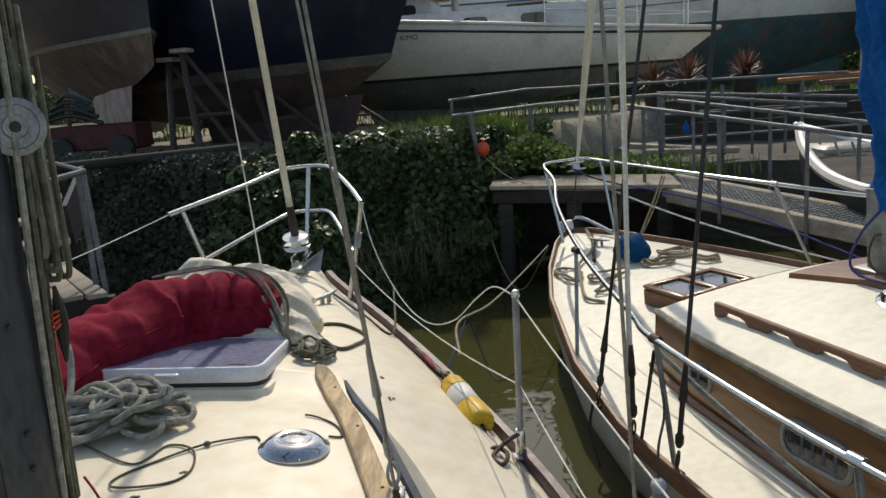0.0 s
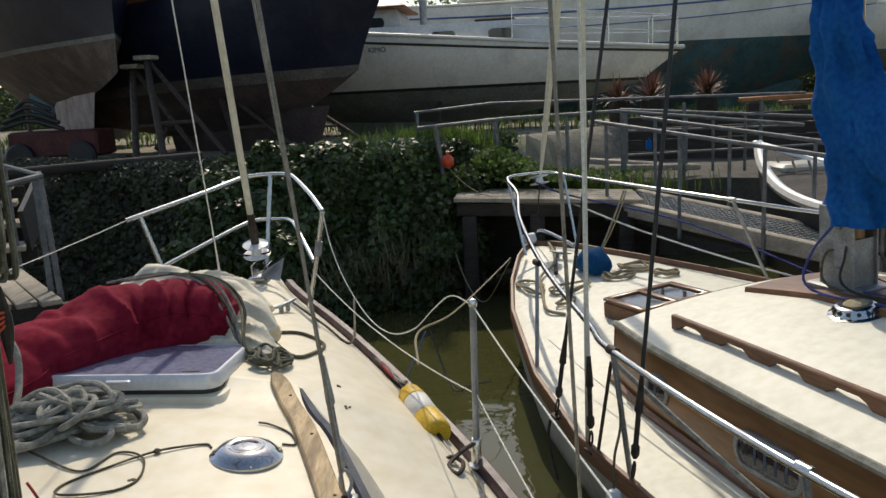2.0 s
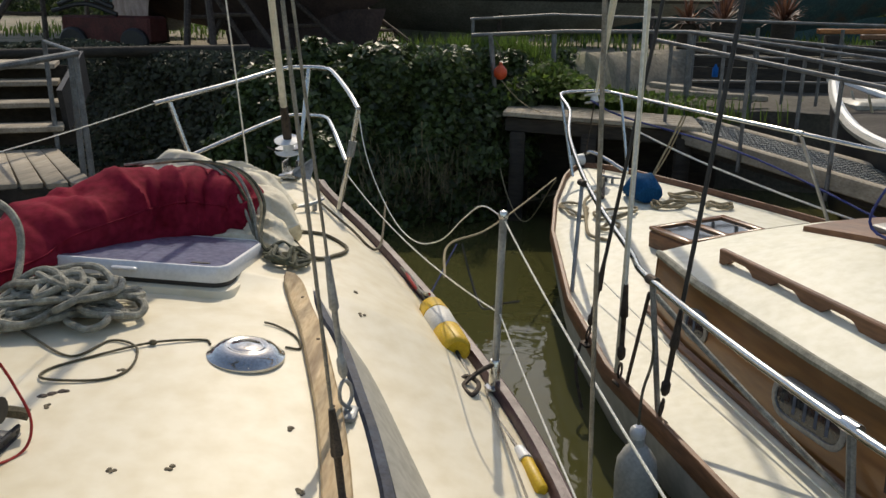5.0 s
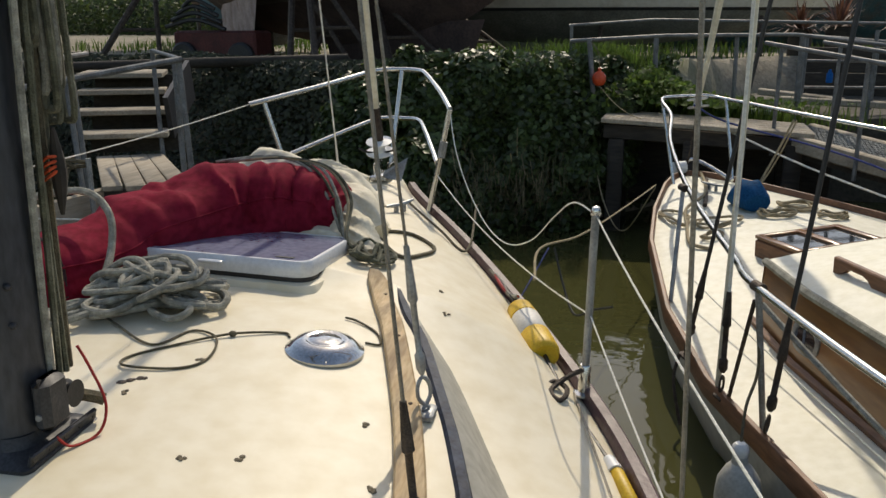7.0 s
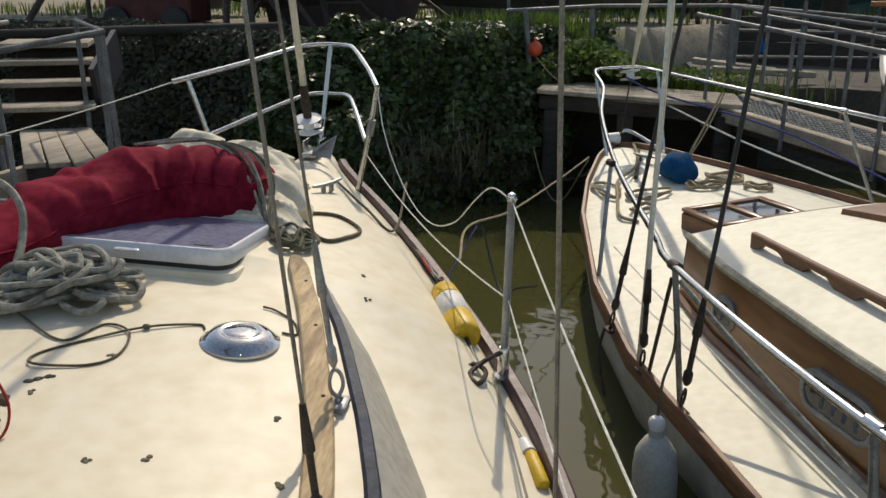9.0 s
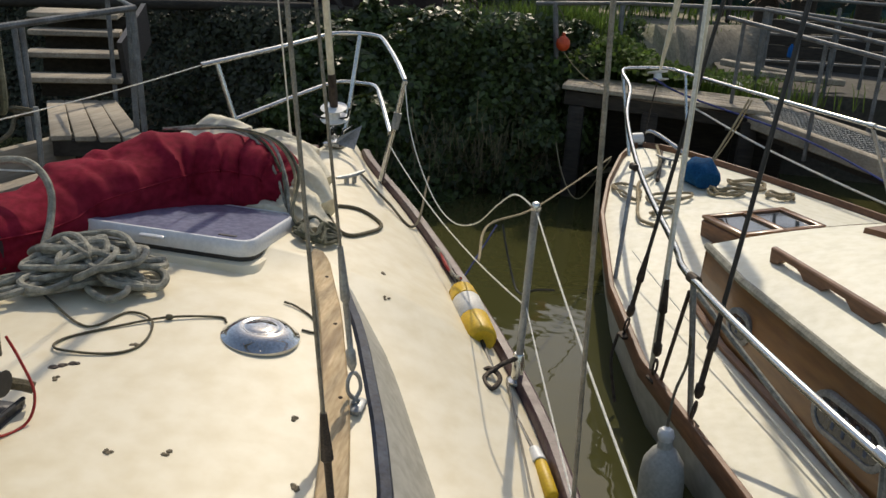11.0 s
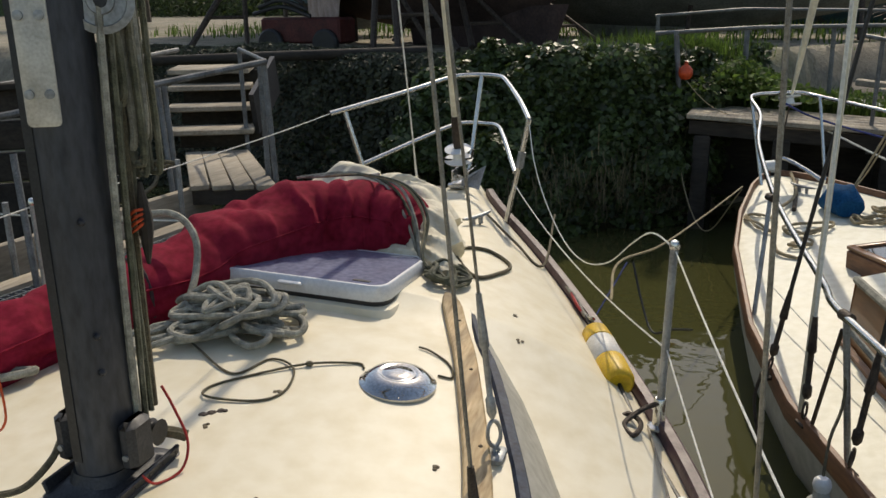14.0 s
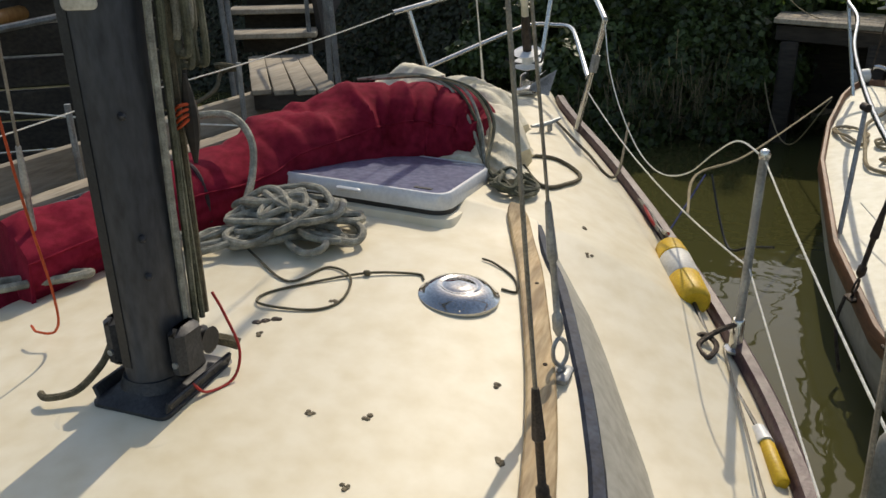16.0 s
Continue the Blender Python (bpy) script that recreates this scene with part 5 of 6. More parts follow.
# dan buoy lying along the rail
buoy = thing("dan_buoy", "yellow and white float on a dark pole lying along the rail", "dan buoy", A_M)
fa, fb = Vector((0.89, 1.64, -0.187)), Vector((1.015, 1.30, -0.232))
d = (fb - fa)
fm = Matrix.Translation(fa) @ d.to_track_quat("Z", "Y").to_matrix().to_4x4()
ln = d.length
for nm, z0, z1, mt in (("float_end", 0, 0.26, YELLOW), ("float_body", 0.26, 0.62, mat("white_float", (0.72, 0.70, 0.64), 0.55, var=0.08, scale=12, bump=0.06, stain=(0.4, 0.36, 0.28), stain_amt=0.4, stain_scale=9)), ("float_end", 0.62, 1.0, YELLOW)):
    pr = [(0.054, z0 * ln), (0.057, z0 * ln + 0.004), (0.057, z1 * ln - 0.004), (0.054, z1 * ln)]
    if z0 == 0:
        pr = [(0.02, 0.0), (0.038, 0.0), (0.050, 0.012)] + pr[2:]
    if z1 == 1.0:
        pr = pr[:2] + [(0.057, ln - 0.02), (0.051, ln - 0.006), (0.043, ln), (0.012, ln - 0.004)]
    part(nm, G().lathe(pr, 28, fm), mt, buoy)
for k in range(3):
    part("label_bar", G().box(fm @ Vector((-0.045 + 0.018 * k, -0.036 - 0.008 * k, 0.16 - 0.02 * k)), (0.012, 0.006, 0.03), fm), BLACK, buoy)
part("pole", G().tube([fa + d * -0.35, fa + d * 1.0, (1.10, 1.08, -0.285), (1.245, 0.75, -0.325)], 0.0075, 7), BLACK, buoy)
part("strap", G().tube(spline([fm @ Vector((0.0, -0.060, z * ln)) + Vector((0, 0, 0.002)) for z in (0, 0.3, 0.7, 1.0)], 4), 0.004, 5), ROPE_D, buoy)
part("collar", G().tube([(1.23, 0.79, -0.322), (1.25, 0.735, -0.327)], [0.019, 0.024], 14), WHITEP, buoy)
part("handle", G().tube([(1.25, 0.735, -0.327), (1.255, 0.725, -0.327), (1.29, 0.59, -0.330), (1.292, 0.584, -0.330)], [0.018, 0.020, 0.020, 0.015], 14), YELLOW, buoy, "worn yellow grip")
solo("hook_line", G().tube(spline([(0.99, 1.14, -0.265), (0.95, 1.12, -0.262), (0.955, 1.08, -0.262), (1.02, 1.09, -0.25), (1.06, 1.12, -0.24), (1.10, 1.06, -0.24), (1.08, 1.00, -0.25), (1.05, 1.05, -0.24), (1.10, 1.12, -0.22), (1.15, 1.14, -0.2)], 6), 0.0085, 7), RUSTY, "dark hook and knotted line at the stanchion foot", "hook", A_M)
for k in range(2):
    solo("rail_line", G().tube(spline([(0.70 + 0.02 * k, 2.12, a_sheer(2.1) + 0.03), (0.78, 1.95 - 0.03 * k, a_sheer(1.95) + 0.045), (0.83, 1.82, a_sheer(1.8) + 0.05), (0.88, 1.68, -0.15)], 6), 0.009 - 0.002 * k, 6), (ROPE_G, RED_L)[k], "worn line lashed along the toe rail", "rope", A_M)
part("deck_wire", G().tube(sag((1.12, 1.13, -0.28), (1.46, -0.6, -0.32), 0.0), 0.004, 5), WIRE, yacht)


# ---- fittings of the wooden yacht ----
def bl(u, t, z):
    return Vector((u, -t, z))


def scallop_rail(parent, a, b, feet=6):
    """A low wooden grab rail with arched feet."""
    a, b = Vector(a), Vector(b)
    n = feet * 8
    rows = []
    for i in range(n + 1):
        f = i / n
        p = a.lerp(b, f)
        ph = abs(((f * (feet - 1)) % 1) - 0.5) * 2
        lowz = 0.0 if ph > 0.72 or f < 0.03 or f > 0.97 else 0.045 * min(1, (0.72 - ph) * 3)
        zt = p.z + 0.075
        w = 0.016
        rows.append([(p.x - w, p.y, p.z + lowz), (p.x - w, p.y, zt - 0.006), (p.x - w + 0.006, p.y, zt), (p.x + w - 0.006, p.y, zt), (p.x + w, p.y, zt - 0.006), (p.x + w, p.y, p.z + lowz), (p.x - w, p.y, p.z + lowz)])
    return part("grab_rail", G().grid(rows), TEAK, parent, "dark teak grab rail with arched feet")


for sg in (-1, 1):
    scallop_rail(yacht_b, bl(sg * 0.76, 3.2, b_roof(0.76, 3.2) - 0.004), bl(sg * 0.86, 4.95, b_roof(0.86, 4.95) - 0.004))
bv = pose(-0.24, -3.88, b_roof(-0.24, 3.88) - 0.004, 0, -6, 0)
bvent = part("roof_vent", G().lathe([(0.125, 0), (0.125, 0.006), (0.105, 0.012), (0.09, 0.045), (0.075, 0.052), (0.06, 0.05), (0.01, 0.054)], 32, bv), CHROME, yacht_b, "chrome cabin-top ventilator with round ports")
for k in range(14):
    a = 2 * math.pi * k / 14
    part("vent_port", G().lathe([(0.010, 0), (0.010, 0.005)], 8, bv @ pose(0.097 * math.cos(a), 0.097 * math.sin(a), 0.03, 0, 70, math.degrees(a))), BLACK, bvent)
part("vent_disc", G().lathe([(0.055, 0.052), (0.05, 0.056), (0.002, 0.057)], 20, bv), ROPE_T, bvent)

# mast, step and blue sail cover
BMZ = b_roof(0, 3.6)
mast_b = part("mast", G().lathe([(1, BMZ + 0.02), (1, 9.5)], 24, Matrix.Translation((0.0, -3.6, 0)) @ Matrix.Diagonal((0.06, 0.085, 1, 1))), SPAR, yacht_b, "varnished wooden mast")
tab = part("tabernacle", G().box((-0.075, -3.6, BMZ + 0.22), (0.008, 0.22, 0.44), None, 0.003).box((0.075, -3.6, BMZ + 0.22), (0.008, 0.22, 0.44), None, 0.003).box((0, -3.685, BMZ + 0.15), (0.15, 0.008, 0.26), None, 0.003).box((0, -3.6, BMZ + 0.025), (0.24, 0.32, 0.03), None, 0.006), GALV, mast_b, "worn stainless mast tabernacle")
for k, z in enumerate((0.12, 0.34)):
    part("bolt", G().lathe([(0.016, 0), (0.016, 0.012), (0.006, 0.016)], 6, pose(-0.079, -3.62, BMZ + z, 0, -90, 0)), GALV, tab)
bz = lambda u, t: b_roof(u, t)
rows = []
for t in np.linspace(3.08, 4.7, 10):
    rows.append([(u, -t, bz(u, t) + 0.0) for u in (-0.21,)] + [(u, -t, bz(u, t) + 0.028) for u in np.linspace(-0.205, 0.36, 6)] + [(0.365, -t, bz(0.365, t))])
part("mast_board", G().grid(rows).add(rows[0], [tuple(range(8))]).add(rows[-1], [tuple(range(8))]), TEAK, yacht_b, "worn teak board under the mast")

cover = thing("sail_cover", "blue canvas sail cover wrapped round mast and boom", "sail cover", B_M)
cl = spline([(-0.07, -3.58, 1.95), (-0.06, -3.58, 1.80), (-0.05, -3.59, 1.66), (-0.03, -3.61, 1.45), (-0.01, -3.64, 1.22), (0.0, -3.68, 1.0), (0.0, -3.68, 0.85), (0.0, -3.67, 0.70)], 10)
rw = [0.085, 0.09, 0.12, 0.14, 0.165, 0.165, 0.17, 0.175]
rows = []
for i, c in enumerate(cl):
    r = lerp1(i / (len(cl) - 1), np.linspace(0, 1, 8), rw)
    row = []
    for k in range(49):
        a = 2 * math.pi * k / 48
        crease = -0.060 * abs(noise.noise((math.cos(a) * 1.6 + c.z * 1.2, math.sin(a) * 1.6, c.z * 5 + a * 0.0))) + 0.018 * math.sin(a * 6 + c.z * 5) * (0.4 + abs(noise.noise((c.z * 3, a * 0, 4)))) + 0.012 * noise.noise((math.cos(a) * 4, math.sin(a) * 4, c.z * 9))
        rr = r + crease * 1.3
        row.append((c.x + rr * 0.85 * math.cos(a), c.y + rr * 1.15 * math.sin(a), c.z))
    rows.append(row)
part("mast_boot", G().grid(rows), BLUECLOTH, cover, angle=80)
cl = spline([(0.0, -3.62, 1.30), (0.0, -3.75, 1.18), (0.0, -4.0, 1.05), (0.0, -4.4, 1.0), (0.0, -5.2, 0.98), (0.0, -6.4, 0.97)], 12)
rows = []
for i, c in enumerate(cl):
    j = min(i, len(cl) - 2)
    d = (cl[j + 1] - cl[j]).normalized()
    up = d.cross(Vector((-1, 0, 0)))
    r = lerp1(i, [0, 14, 36, 60], [0.16, 0.22, 0.22, 0.17])
    row = []
    for k in range(41):
        a = 2 * math.pi * k / 40
        rr = r + 0.02 * math.sin(3 * a + i * 0.5) * noise.noise((i * 0.2, a * 0, 2)) - 0.03 * abs(noise.noise((math.cos(a) * 1.4 + c.y * 3, math.sin(a) * 1.4, c.y * 2)))
        row.append(c + Vector((1, 0, 0)) * math.cos(a) * rr * 0.65 + up * math.sin(a) * rr)
    rows.append(row)
part("boom_cover", G().grid(rows).add(rows[-1][:40], [tuple(range(40))]), BLUECLOTH, cover, angle=80)
part("boom", G().tube([(0, -3.75, 0.98), (0, -8.0, 0.95)], 0.05, 12), SPAR, yacht_b)

# fore hatch
hb = pose(-0.135, -2.12, -0.03, 0, 0, 6)
fh = part("fore_hatch", G().box(hb @ Vector((0, 0, -0.04)), (0.60, 0.40, 0.15), hb, 0.012), TEAK, yacht_b, "teak fore hatch with two dark panes")
for x in (-0.295, 0.0, 0.295):
    part("hatch_rail", G().box(hb @ Vector((x * 0.93, 0, 0.047)), (0.045, 0.40, 0.022), hb, 0.004), VARNISH, fh)
for y in (-0.185, 0.185):
    part("hatch_rail", G().box(hb @ Vector((0, y, 0.046)), (0.56, 0.04, 0.02), hb, 0.004), VARNISH, fh)
for x in (-0.14, 0.14):
    part("pane", G().box(hb @ Vector((x, 0, 0.040)), (0.24, 0.34, 0.006), hb), DARKGLASS, fh)

# portlights
for sg in (-1, 1):
    for t, w, hgt in ((3.37, 0.20, 0.15), (4.24, 0.40, 0.17), (5.3, 0.40, 0.17)):
        u = sg * (b_half(t) + 0.035)
        tilt = pose(u, -t, -0.075 + 0.035, 90, 0, 90 * sg) @ pose(0, 0, 0, sg * 0 - 4, 0, 0)
        pl = part("portlight", slab([(w, hgt, hgt * 0.46, -0.012), (w, hgt, hgt * 0.46, 0.012), (w - 0.015, hgt - 0.015, hgt * 0.42, 0.016), (w - 0.045, hgt - 0.045, hgt * 0.36, 0.015), (w - 0.05, hgt - 0.05, hgt * 0.34, 0.006)], tilt), GALV, yacht_b, "oval portlight in a corroded metal rim")
        part("glass", slab([(w - 0.05, hgt - 0.05, hgt * 0.34, 0.0062), (w - 0.052, hgt - 0.052, hgt * 0.34, 0.009)], tilt), DARKGLASS, pl)
        for k in range(4 if w > 0.3 else 2):
            part("curtain_fold", G().box(tilt @ Vector(((k - 1.2) * 0.06, 0.0, 0.0098)), (0.016, hgt * 0.5, 0.001), tilt), mat("faded_curtain", (0.10, 0.12, 0.16), 0.8), pl)

for k in range(2):
    part("name_bar", G().box((-(b_half(4.75) + 0.062), -4.70 - 0.09 * k, -0.06), (0.003, 0.06, 0.085)), mat("dark_letter", (0.05, 0.02, 0.015), 0.6), yacht_b)

# rails
for sg in (-1, 1):
    if sg < 0:
        pr = [(0.05, 0.06, 0.66), (-0.16, 0.02, 0.665), (-0.25, -0.10, 0.65), (-0.33, -0.45, 0.58), (-0.60, -1.05, 0.48), (-1.0, -2.2, 0.39), (-1.32, -3.3, 0.355), (-1.45, -3.76, 0.36), (-1.53, -5.0, 0.34), (-1.50, -6.8, 0.34)]
        posts = [(1.0, 2.12, -1.16, -2.34), (1.44, 3.72, -1.40, -3.74), (1.52, 4.92, -1.48, -4.95), (1.5, 6.4, -1.46, -6.4)]
    else:
        pr = [(0.05, 0.06, 0.66), (0.20, 0.02, 0.655), (0.30, -0.12, 0.63), (0.52, -1.0, 0.57), (0.72, -1.9, 0.52), (1.0, -2.45, 0.45), (1.38, -3.6, 0.40), (1.5, -5.0, 0.38), (1.48, -6.8, 0.38)]
        posts = [(0.71, 1.86, 1.0, -1.9), (1.38, 3.6, 1.38, -3.6), (1.5, 5.0, 1.48, -5.0)]
    rail = part("guard_rail", G().tube(spline(pr, 6), 0.0145, 10), STEEL, yacht_b, "polished stainless guard rail")
    for tu, ts, bu, bs in posts:
        zt = lerp1(ts, [-p[1] for p in pr], [p[2] for p in pr])
        p = part("rail_post", G().tube([(sg * tu, -ts, zt), (bu, bs, b_deck(bu, -bs) + 0.0)], 0.013, 8), GALV, rail)
        part("rail_clamp", G().tube([(sg * tu, -ts + 0.03, zt), (sg * tu, -ts - 0.03, zt)], 0.021, 10), RUSTY if sg < 0 and ts < 4 else STEEL, p)
part("rail_brace", G().tube([(-1.44, -3.70, 0.30), (-1.42, -3.50, -0.2)], 0.009, 6), RUSTY, yacht_b)
part("pulpit_leg", G().tube([(-0.27, -0.15, 0.645), (-0.25, -0.35, 0.02)], 0.0125, 8), STEEL, yacht_b)
part("pulpit_leg", G().tube([(0.27, -0.15, 0.635), (0.25, -0.35, 0.02)], 0.0125, 8), STEEL, yacht_b)

# rigging
shroud(yacht_b, (-1.39, -3.02, -0.20), (-0.04, -3.6, 7.6), BLACKW, 0.0095, length=0.42, k=1.5)
shroud(yacht_b, (-1.43, -3.45, -0.21), (-1.22, -3.4, 4.2), ROPE_W, 0.0075, length=0.46, k=1.5)
shroud(yacht_b, (-1.44, -3.82, -0.21), (-0.04, -3.62, 7.6), BLACKW, 0.010, length=0.46, k=1.5)
shroud(yacht_b, (-1.42, -3.40, -0.21), (-1.17, -3.42, 4.2), mat("cream_foil", (0, 0, 0)), 0.012, screw=False)
for t in (3.0, 3.45, 3.8):
    shroud(yacht_b, (b_beam(t) - 0.02, -t, b_sheer(t) + 0.03), (0.04, -3.6, 7.6), WIRE, 0.006, length=0.4)
bf = part("furling_drum", G().lathe([(0.02, 0), (0.085, 0.004), (0.087, 0.012), (0.035, 0.016), (0.03, 0.06), (0.08, 0.066), (0.082, 0.074), (0.02, 0.08)], 24, pose(0.05, -0.12, 0.58, -14, 0, 0)), WHITEP, yacht_b, "white furling drum")
part("drum_link", G().tube([(0.03, 0.02, 0.06), (0.05, -0.12, 0.6)], 0.006, 6), RUSTY, bf)
s0, s1 = Vector((0.05, -0.14, 0.66)), Vector((0.0, -3.45, 9.3))
part("furled_sail", G().tube([s0, s0.lerp(s1, 0.01), s0.lerp(s1, 0.035), s0.lerp(s1, 0.12), s0.lerp(s1, 0.24), s0.lerp(s1, 0.245), s1], [0.012, 0.02, 0.032, 0.045, 0.05, 0.018, 0.015], 9, flat=0.7), SAILCLOTH, yacht_b, "cream sail furled on the forestay")
part("bow_roller", G().lathe([(0.02, -0.06), (0.05, -0.05), (0.052, 0.05), (0.02, 0.06)], 16, pose(-0.02, 0.05, 0.07, 0, 90, 0)), WHITEP, yacht_b, "white bow fitting")
part("anchor_shank", G().tube(spline([(0.05, 0.12, 0.06), (0.10, 0.05, 0.13), (0.16, -0.15, 0.09), (0.22, -0.40, 0.02)], 5), 0.017, 7), STEEL, yacht_b)
cleat(yacht_b, -0.02, -0.55, b_deck(0, 0.55), 20, 1.2)

# loose things on the neighbour's foredeck
rows = []
for i in range(9):
    f = i / 8
    rows.append([(0.0 + 0.13 * (1 - abs(f - 0.5) * 0.5) * math.cos(a) * (1 + 0.1 * noise.noise((math.cos(a) * 2, math.sin(a) * 2, f * 3))), -1.05 + (f - 0.5) * 0.26, b_deck(0, 1.05) + 0.005 + max(0, 0.085 + 0.10 * math.sin(a)) * (1 - 2 * abs(f - 0.5) ** 2.2) * (1.05 + 0.2 * noise.noise((f * 4, math.cos(a) * 3, 1)))) for a in np.linspace(0, 2 * math.pi, 25)])
solo("blue_bag", G().grid(rows).add(rows[0][:24], [tuple(range(24))]).add(rows[-1][:24], [tuple(range(24))]), TEALCLOTH, "blue cloth bag lying on the pale foredeck", "bag", B_M)
rnd = random.Random(9)
for n, (cu, ct, ru, rt) in enumerate(((0.34, 1.12, 0.20, 0.13), (0.10, 1.28, 0.16, 0.08), (-0.55, 1.05, 0.10, 0.22), (-0.52, 1.55, 0.09, 0.06), (-0.36, 1.30, 0.20, 0.10), (0.45, 1.38, 0.12, 0.08))):
    pts, ang = [], 0
    for k in range(26 if n in (0, 1, 5) else 16):
        ang += rnd.uniform(0.5, 0.9)
        rr = rnd.uniform(0.6, 1.0)
        u, t = cu + ru * rr * math.cos(ang), ct + rt * rr * math.sin(ang)
        pts.append((u, -t, b_deck(u, t) + 0.01 + 0.03 * rnd.random()))
    solo("coiled_rope", G().tube(spline(pts, 5), 0.0095, 6), ROPE_T, "tan rope in loose coils on the foredeck", "rope", B_M, "ropes on the foredeck")
solo("anchor_line", G().tube(spline([bl(0.1, 0.1, 0.04), bl(-0.05, 0.5, 0.02), bl(-0.2, 0.75, 0.0), bl(-0.42, 0.95, -0.03), bl(-0.58, 1.3, -0.06), bl(-0.70, 1.6, -0.09), bl(-0.64, 1.75, -0.1)], 6), 0.012, 7), ROPE_T, "heavy tan line led aft from the bow", "rope", B_M)
solo("bow_chain", G().tube(spline([bl(0.05, 0.3, 0.03), bl(-0.15, 0.7, -0.01), bl(-0.28, 0.95, -0.02)], 8), [0.012 if i % 2 else 0.018 for i in range(17)], 6), RUSTY, "short rusty chain on the foredeck", "chain", B_M)
for a, b, d_, mt, r in (((0.35, -1.0, 0.56), (0.02, -1.0, -0.02), 0.02, ROPE_T, 0.008), ((0.36, -1.02, 0.56), (0.10, -0.95, 0.05), 0.05, ROPE_T, 0.006), ((-1.32, -3.55, 0.22), (-1.10, -4.9, -0.30), 0.02, ROPE_G, 0.012)):
    solo("lashing_rope", G().tube(sag(a, b, d_), r, 6), mt, "worn rope lashed to the guard rail", "rope", B_M)
fc = pose(-1.40, -4.62, b_deck(-1.40, 4.62), 0, -3, 0)
cap_ = part("filler_cap", G().lathe([(0.045, -0.004), (0.045, 0.004), (0.038, 0.007), (0.034, 0.005), (0.004, 0.006)], 22, fc), STEEL, yacht_b, "round metal deck filler cap")
part("key_slot", G().box(fc @ Vector((0, 0, 0.0075)), (0.030, 0.007, 0.003), fc), BLACK, cap_)
part("side_wire", G().tube(sag((-1.05, -2.3, -0.05), (-1.25, -5.2, -0.2), 0.03), 0.0035, 5), ROPE_W, yacht_b)

rnd = random.Random(31)
for k in range(7):
    u0, t0 = rnd.uniform(-0.16, 0.16), 3.6 + rnd.uniform(-0.12, 0.2)
    pts = spline([(u0 * 0.5, -3.66, BMZ + 0.42 - 0.04 * k), (u0, -t0, BMZ + 0.2), (u0 * 1.3, -t0 - 0.05, b_roof(u0, t0) + 0.05), (u0 * 1.2 + rnd.uniform(-0.1, 0.15), -t0 - rnd.uniform(0.1, 0.9), b_roof(0.1, 4) + 0.05)], 6)
    solo("led_line", G().tube(pts, 0.007, 6), rnd.choice((ROPE_D, ROPE_B, ROPE_T, BLACKW)), "halyard led from the mast foot over the cabin top", "rope", B_M, "halyards at the mast foot")
fen = thing("boat_fender", "old grey-white sausage fender hanging over the side", "fender", B_M)
fx, fy = -1.60, -3.93
part("fender_body", G().lathe([(0.02, -0.83), (0.05, -0.82), (0.078, -0.77), (0.087, -0.70), (0.087, -0.38), (0.078, -0.31), (0.05, -0.26), (0.03, -0.24), (0.027, -0.20)], 24, Matrix.Translation((fx, fy, 0))), FENDERM, fen)
part("fender_eye", G().lathe([(0.028, -0.21), (0.033, -0.19), (0.029, -0.17), (0.018, -0.16)], 12, Matrix.Translation((fx, fy, 0))), WHITEP, fen)
part("lanyard", G().tube(spline([(fx, fy, -0.18), (fx + 0.06, fy + 0.08, -0.06), (-1.44, -3.75, 0.05), (-1.43, -3.70, 0.33)], 6), 0.006, 6), ROPE_D, fen)
gg = spline([(-1.42, -3.02, -0.20), (-1.46, -3.05, -0.32), (-1.47, -3.15, -0.50)], 5)
part("chain_plate_strap", G().tube(gg, 0.008, 6), RUSTY, yacht_b)


# ---- boats ashore: upper works, supports ----
def cabin(t, y0, y1, w, z0, hgt, m, windows, top_m=None, name="cabin"):
    taper = 0.85
    rows = []
    for f, zz in ((1.0, 0), (0.97, hgt * 0.6), (taper, hgt), (taper * 0.5, hgt * 1.05), (0.02, hgt * 1.08)):
        rows.append([(sx * w / 2 * f, yy, z0 + zz) for sx, yy in ((-1, y0 + (1 - f) * 0.2), (1, y0 + (1 - f) * 0.2), (1, y1 - (1 - f) * 0.7), (-1, y1 - (1 - f) * 0.7), (-1, y0 + (1 - f) * 0.2))])
    c = part(name, G().grid(rows), m, t)
    for sg in (-1, 1):
        for k in range(windows):
            yy = y0 + (y1 - y0) * (k + 0.6) / (windows + 0.5)
            part("window", slab([(0.42, hgt * 0.42, hgt * 0.18, -0.01), (0.42, hgt * 0.42, hgt * 0.18, 0.012)], pose(sg * (w / 2 * 0.985 + 0.004), yy, z0 + hgt * 0.45, 90, 0, 90 * sg)), DARKGLASS, c)
    return c


def hand_rails(t, pts, hgt, r=0.013):
    """Posts with two wires along a list of deck points."""
    for p in pts:
        part("stanchion", G().tube([p, (p[0], p[1], p[2] + hgt)], r, 6), STEEL, t)
    for k in (0.5, 1.0):
        part("rail_wire", G().tube([(p[0], p[1], p[2] + hgt * k) for p in pts], r * (1.0 if k == 1 else 0.5), 6), STEEL, t)


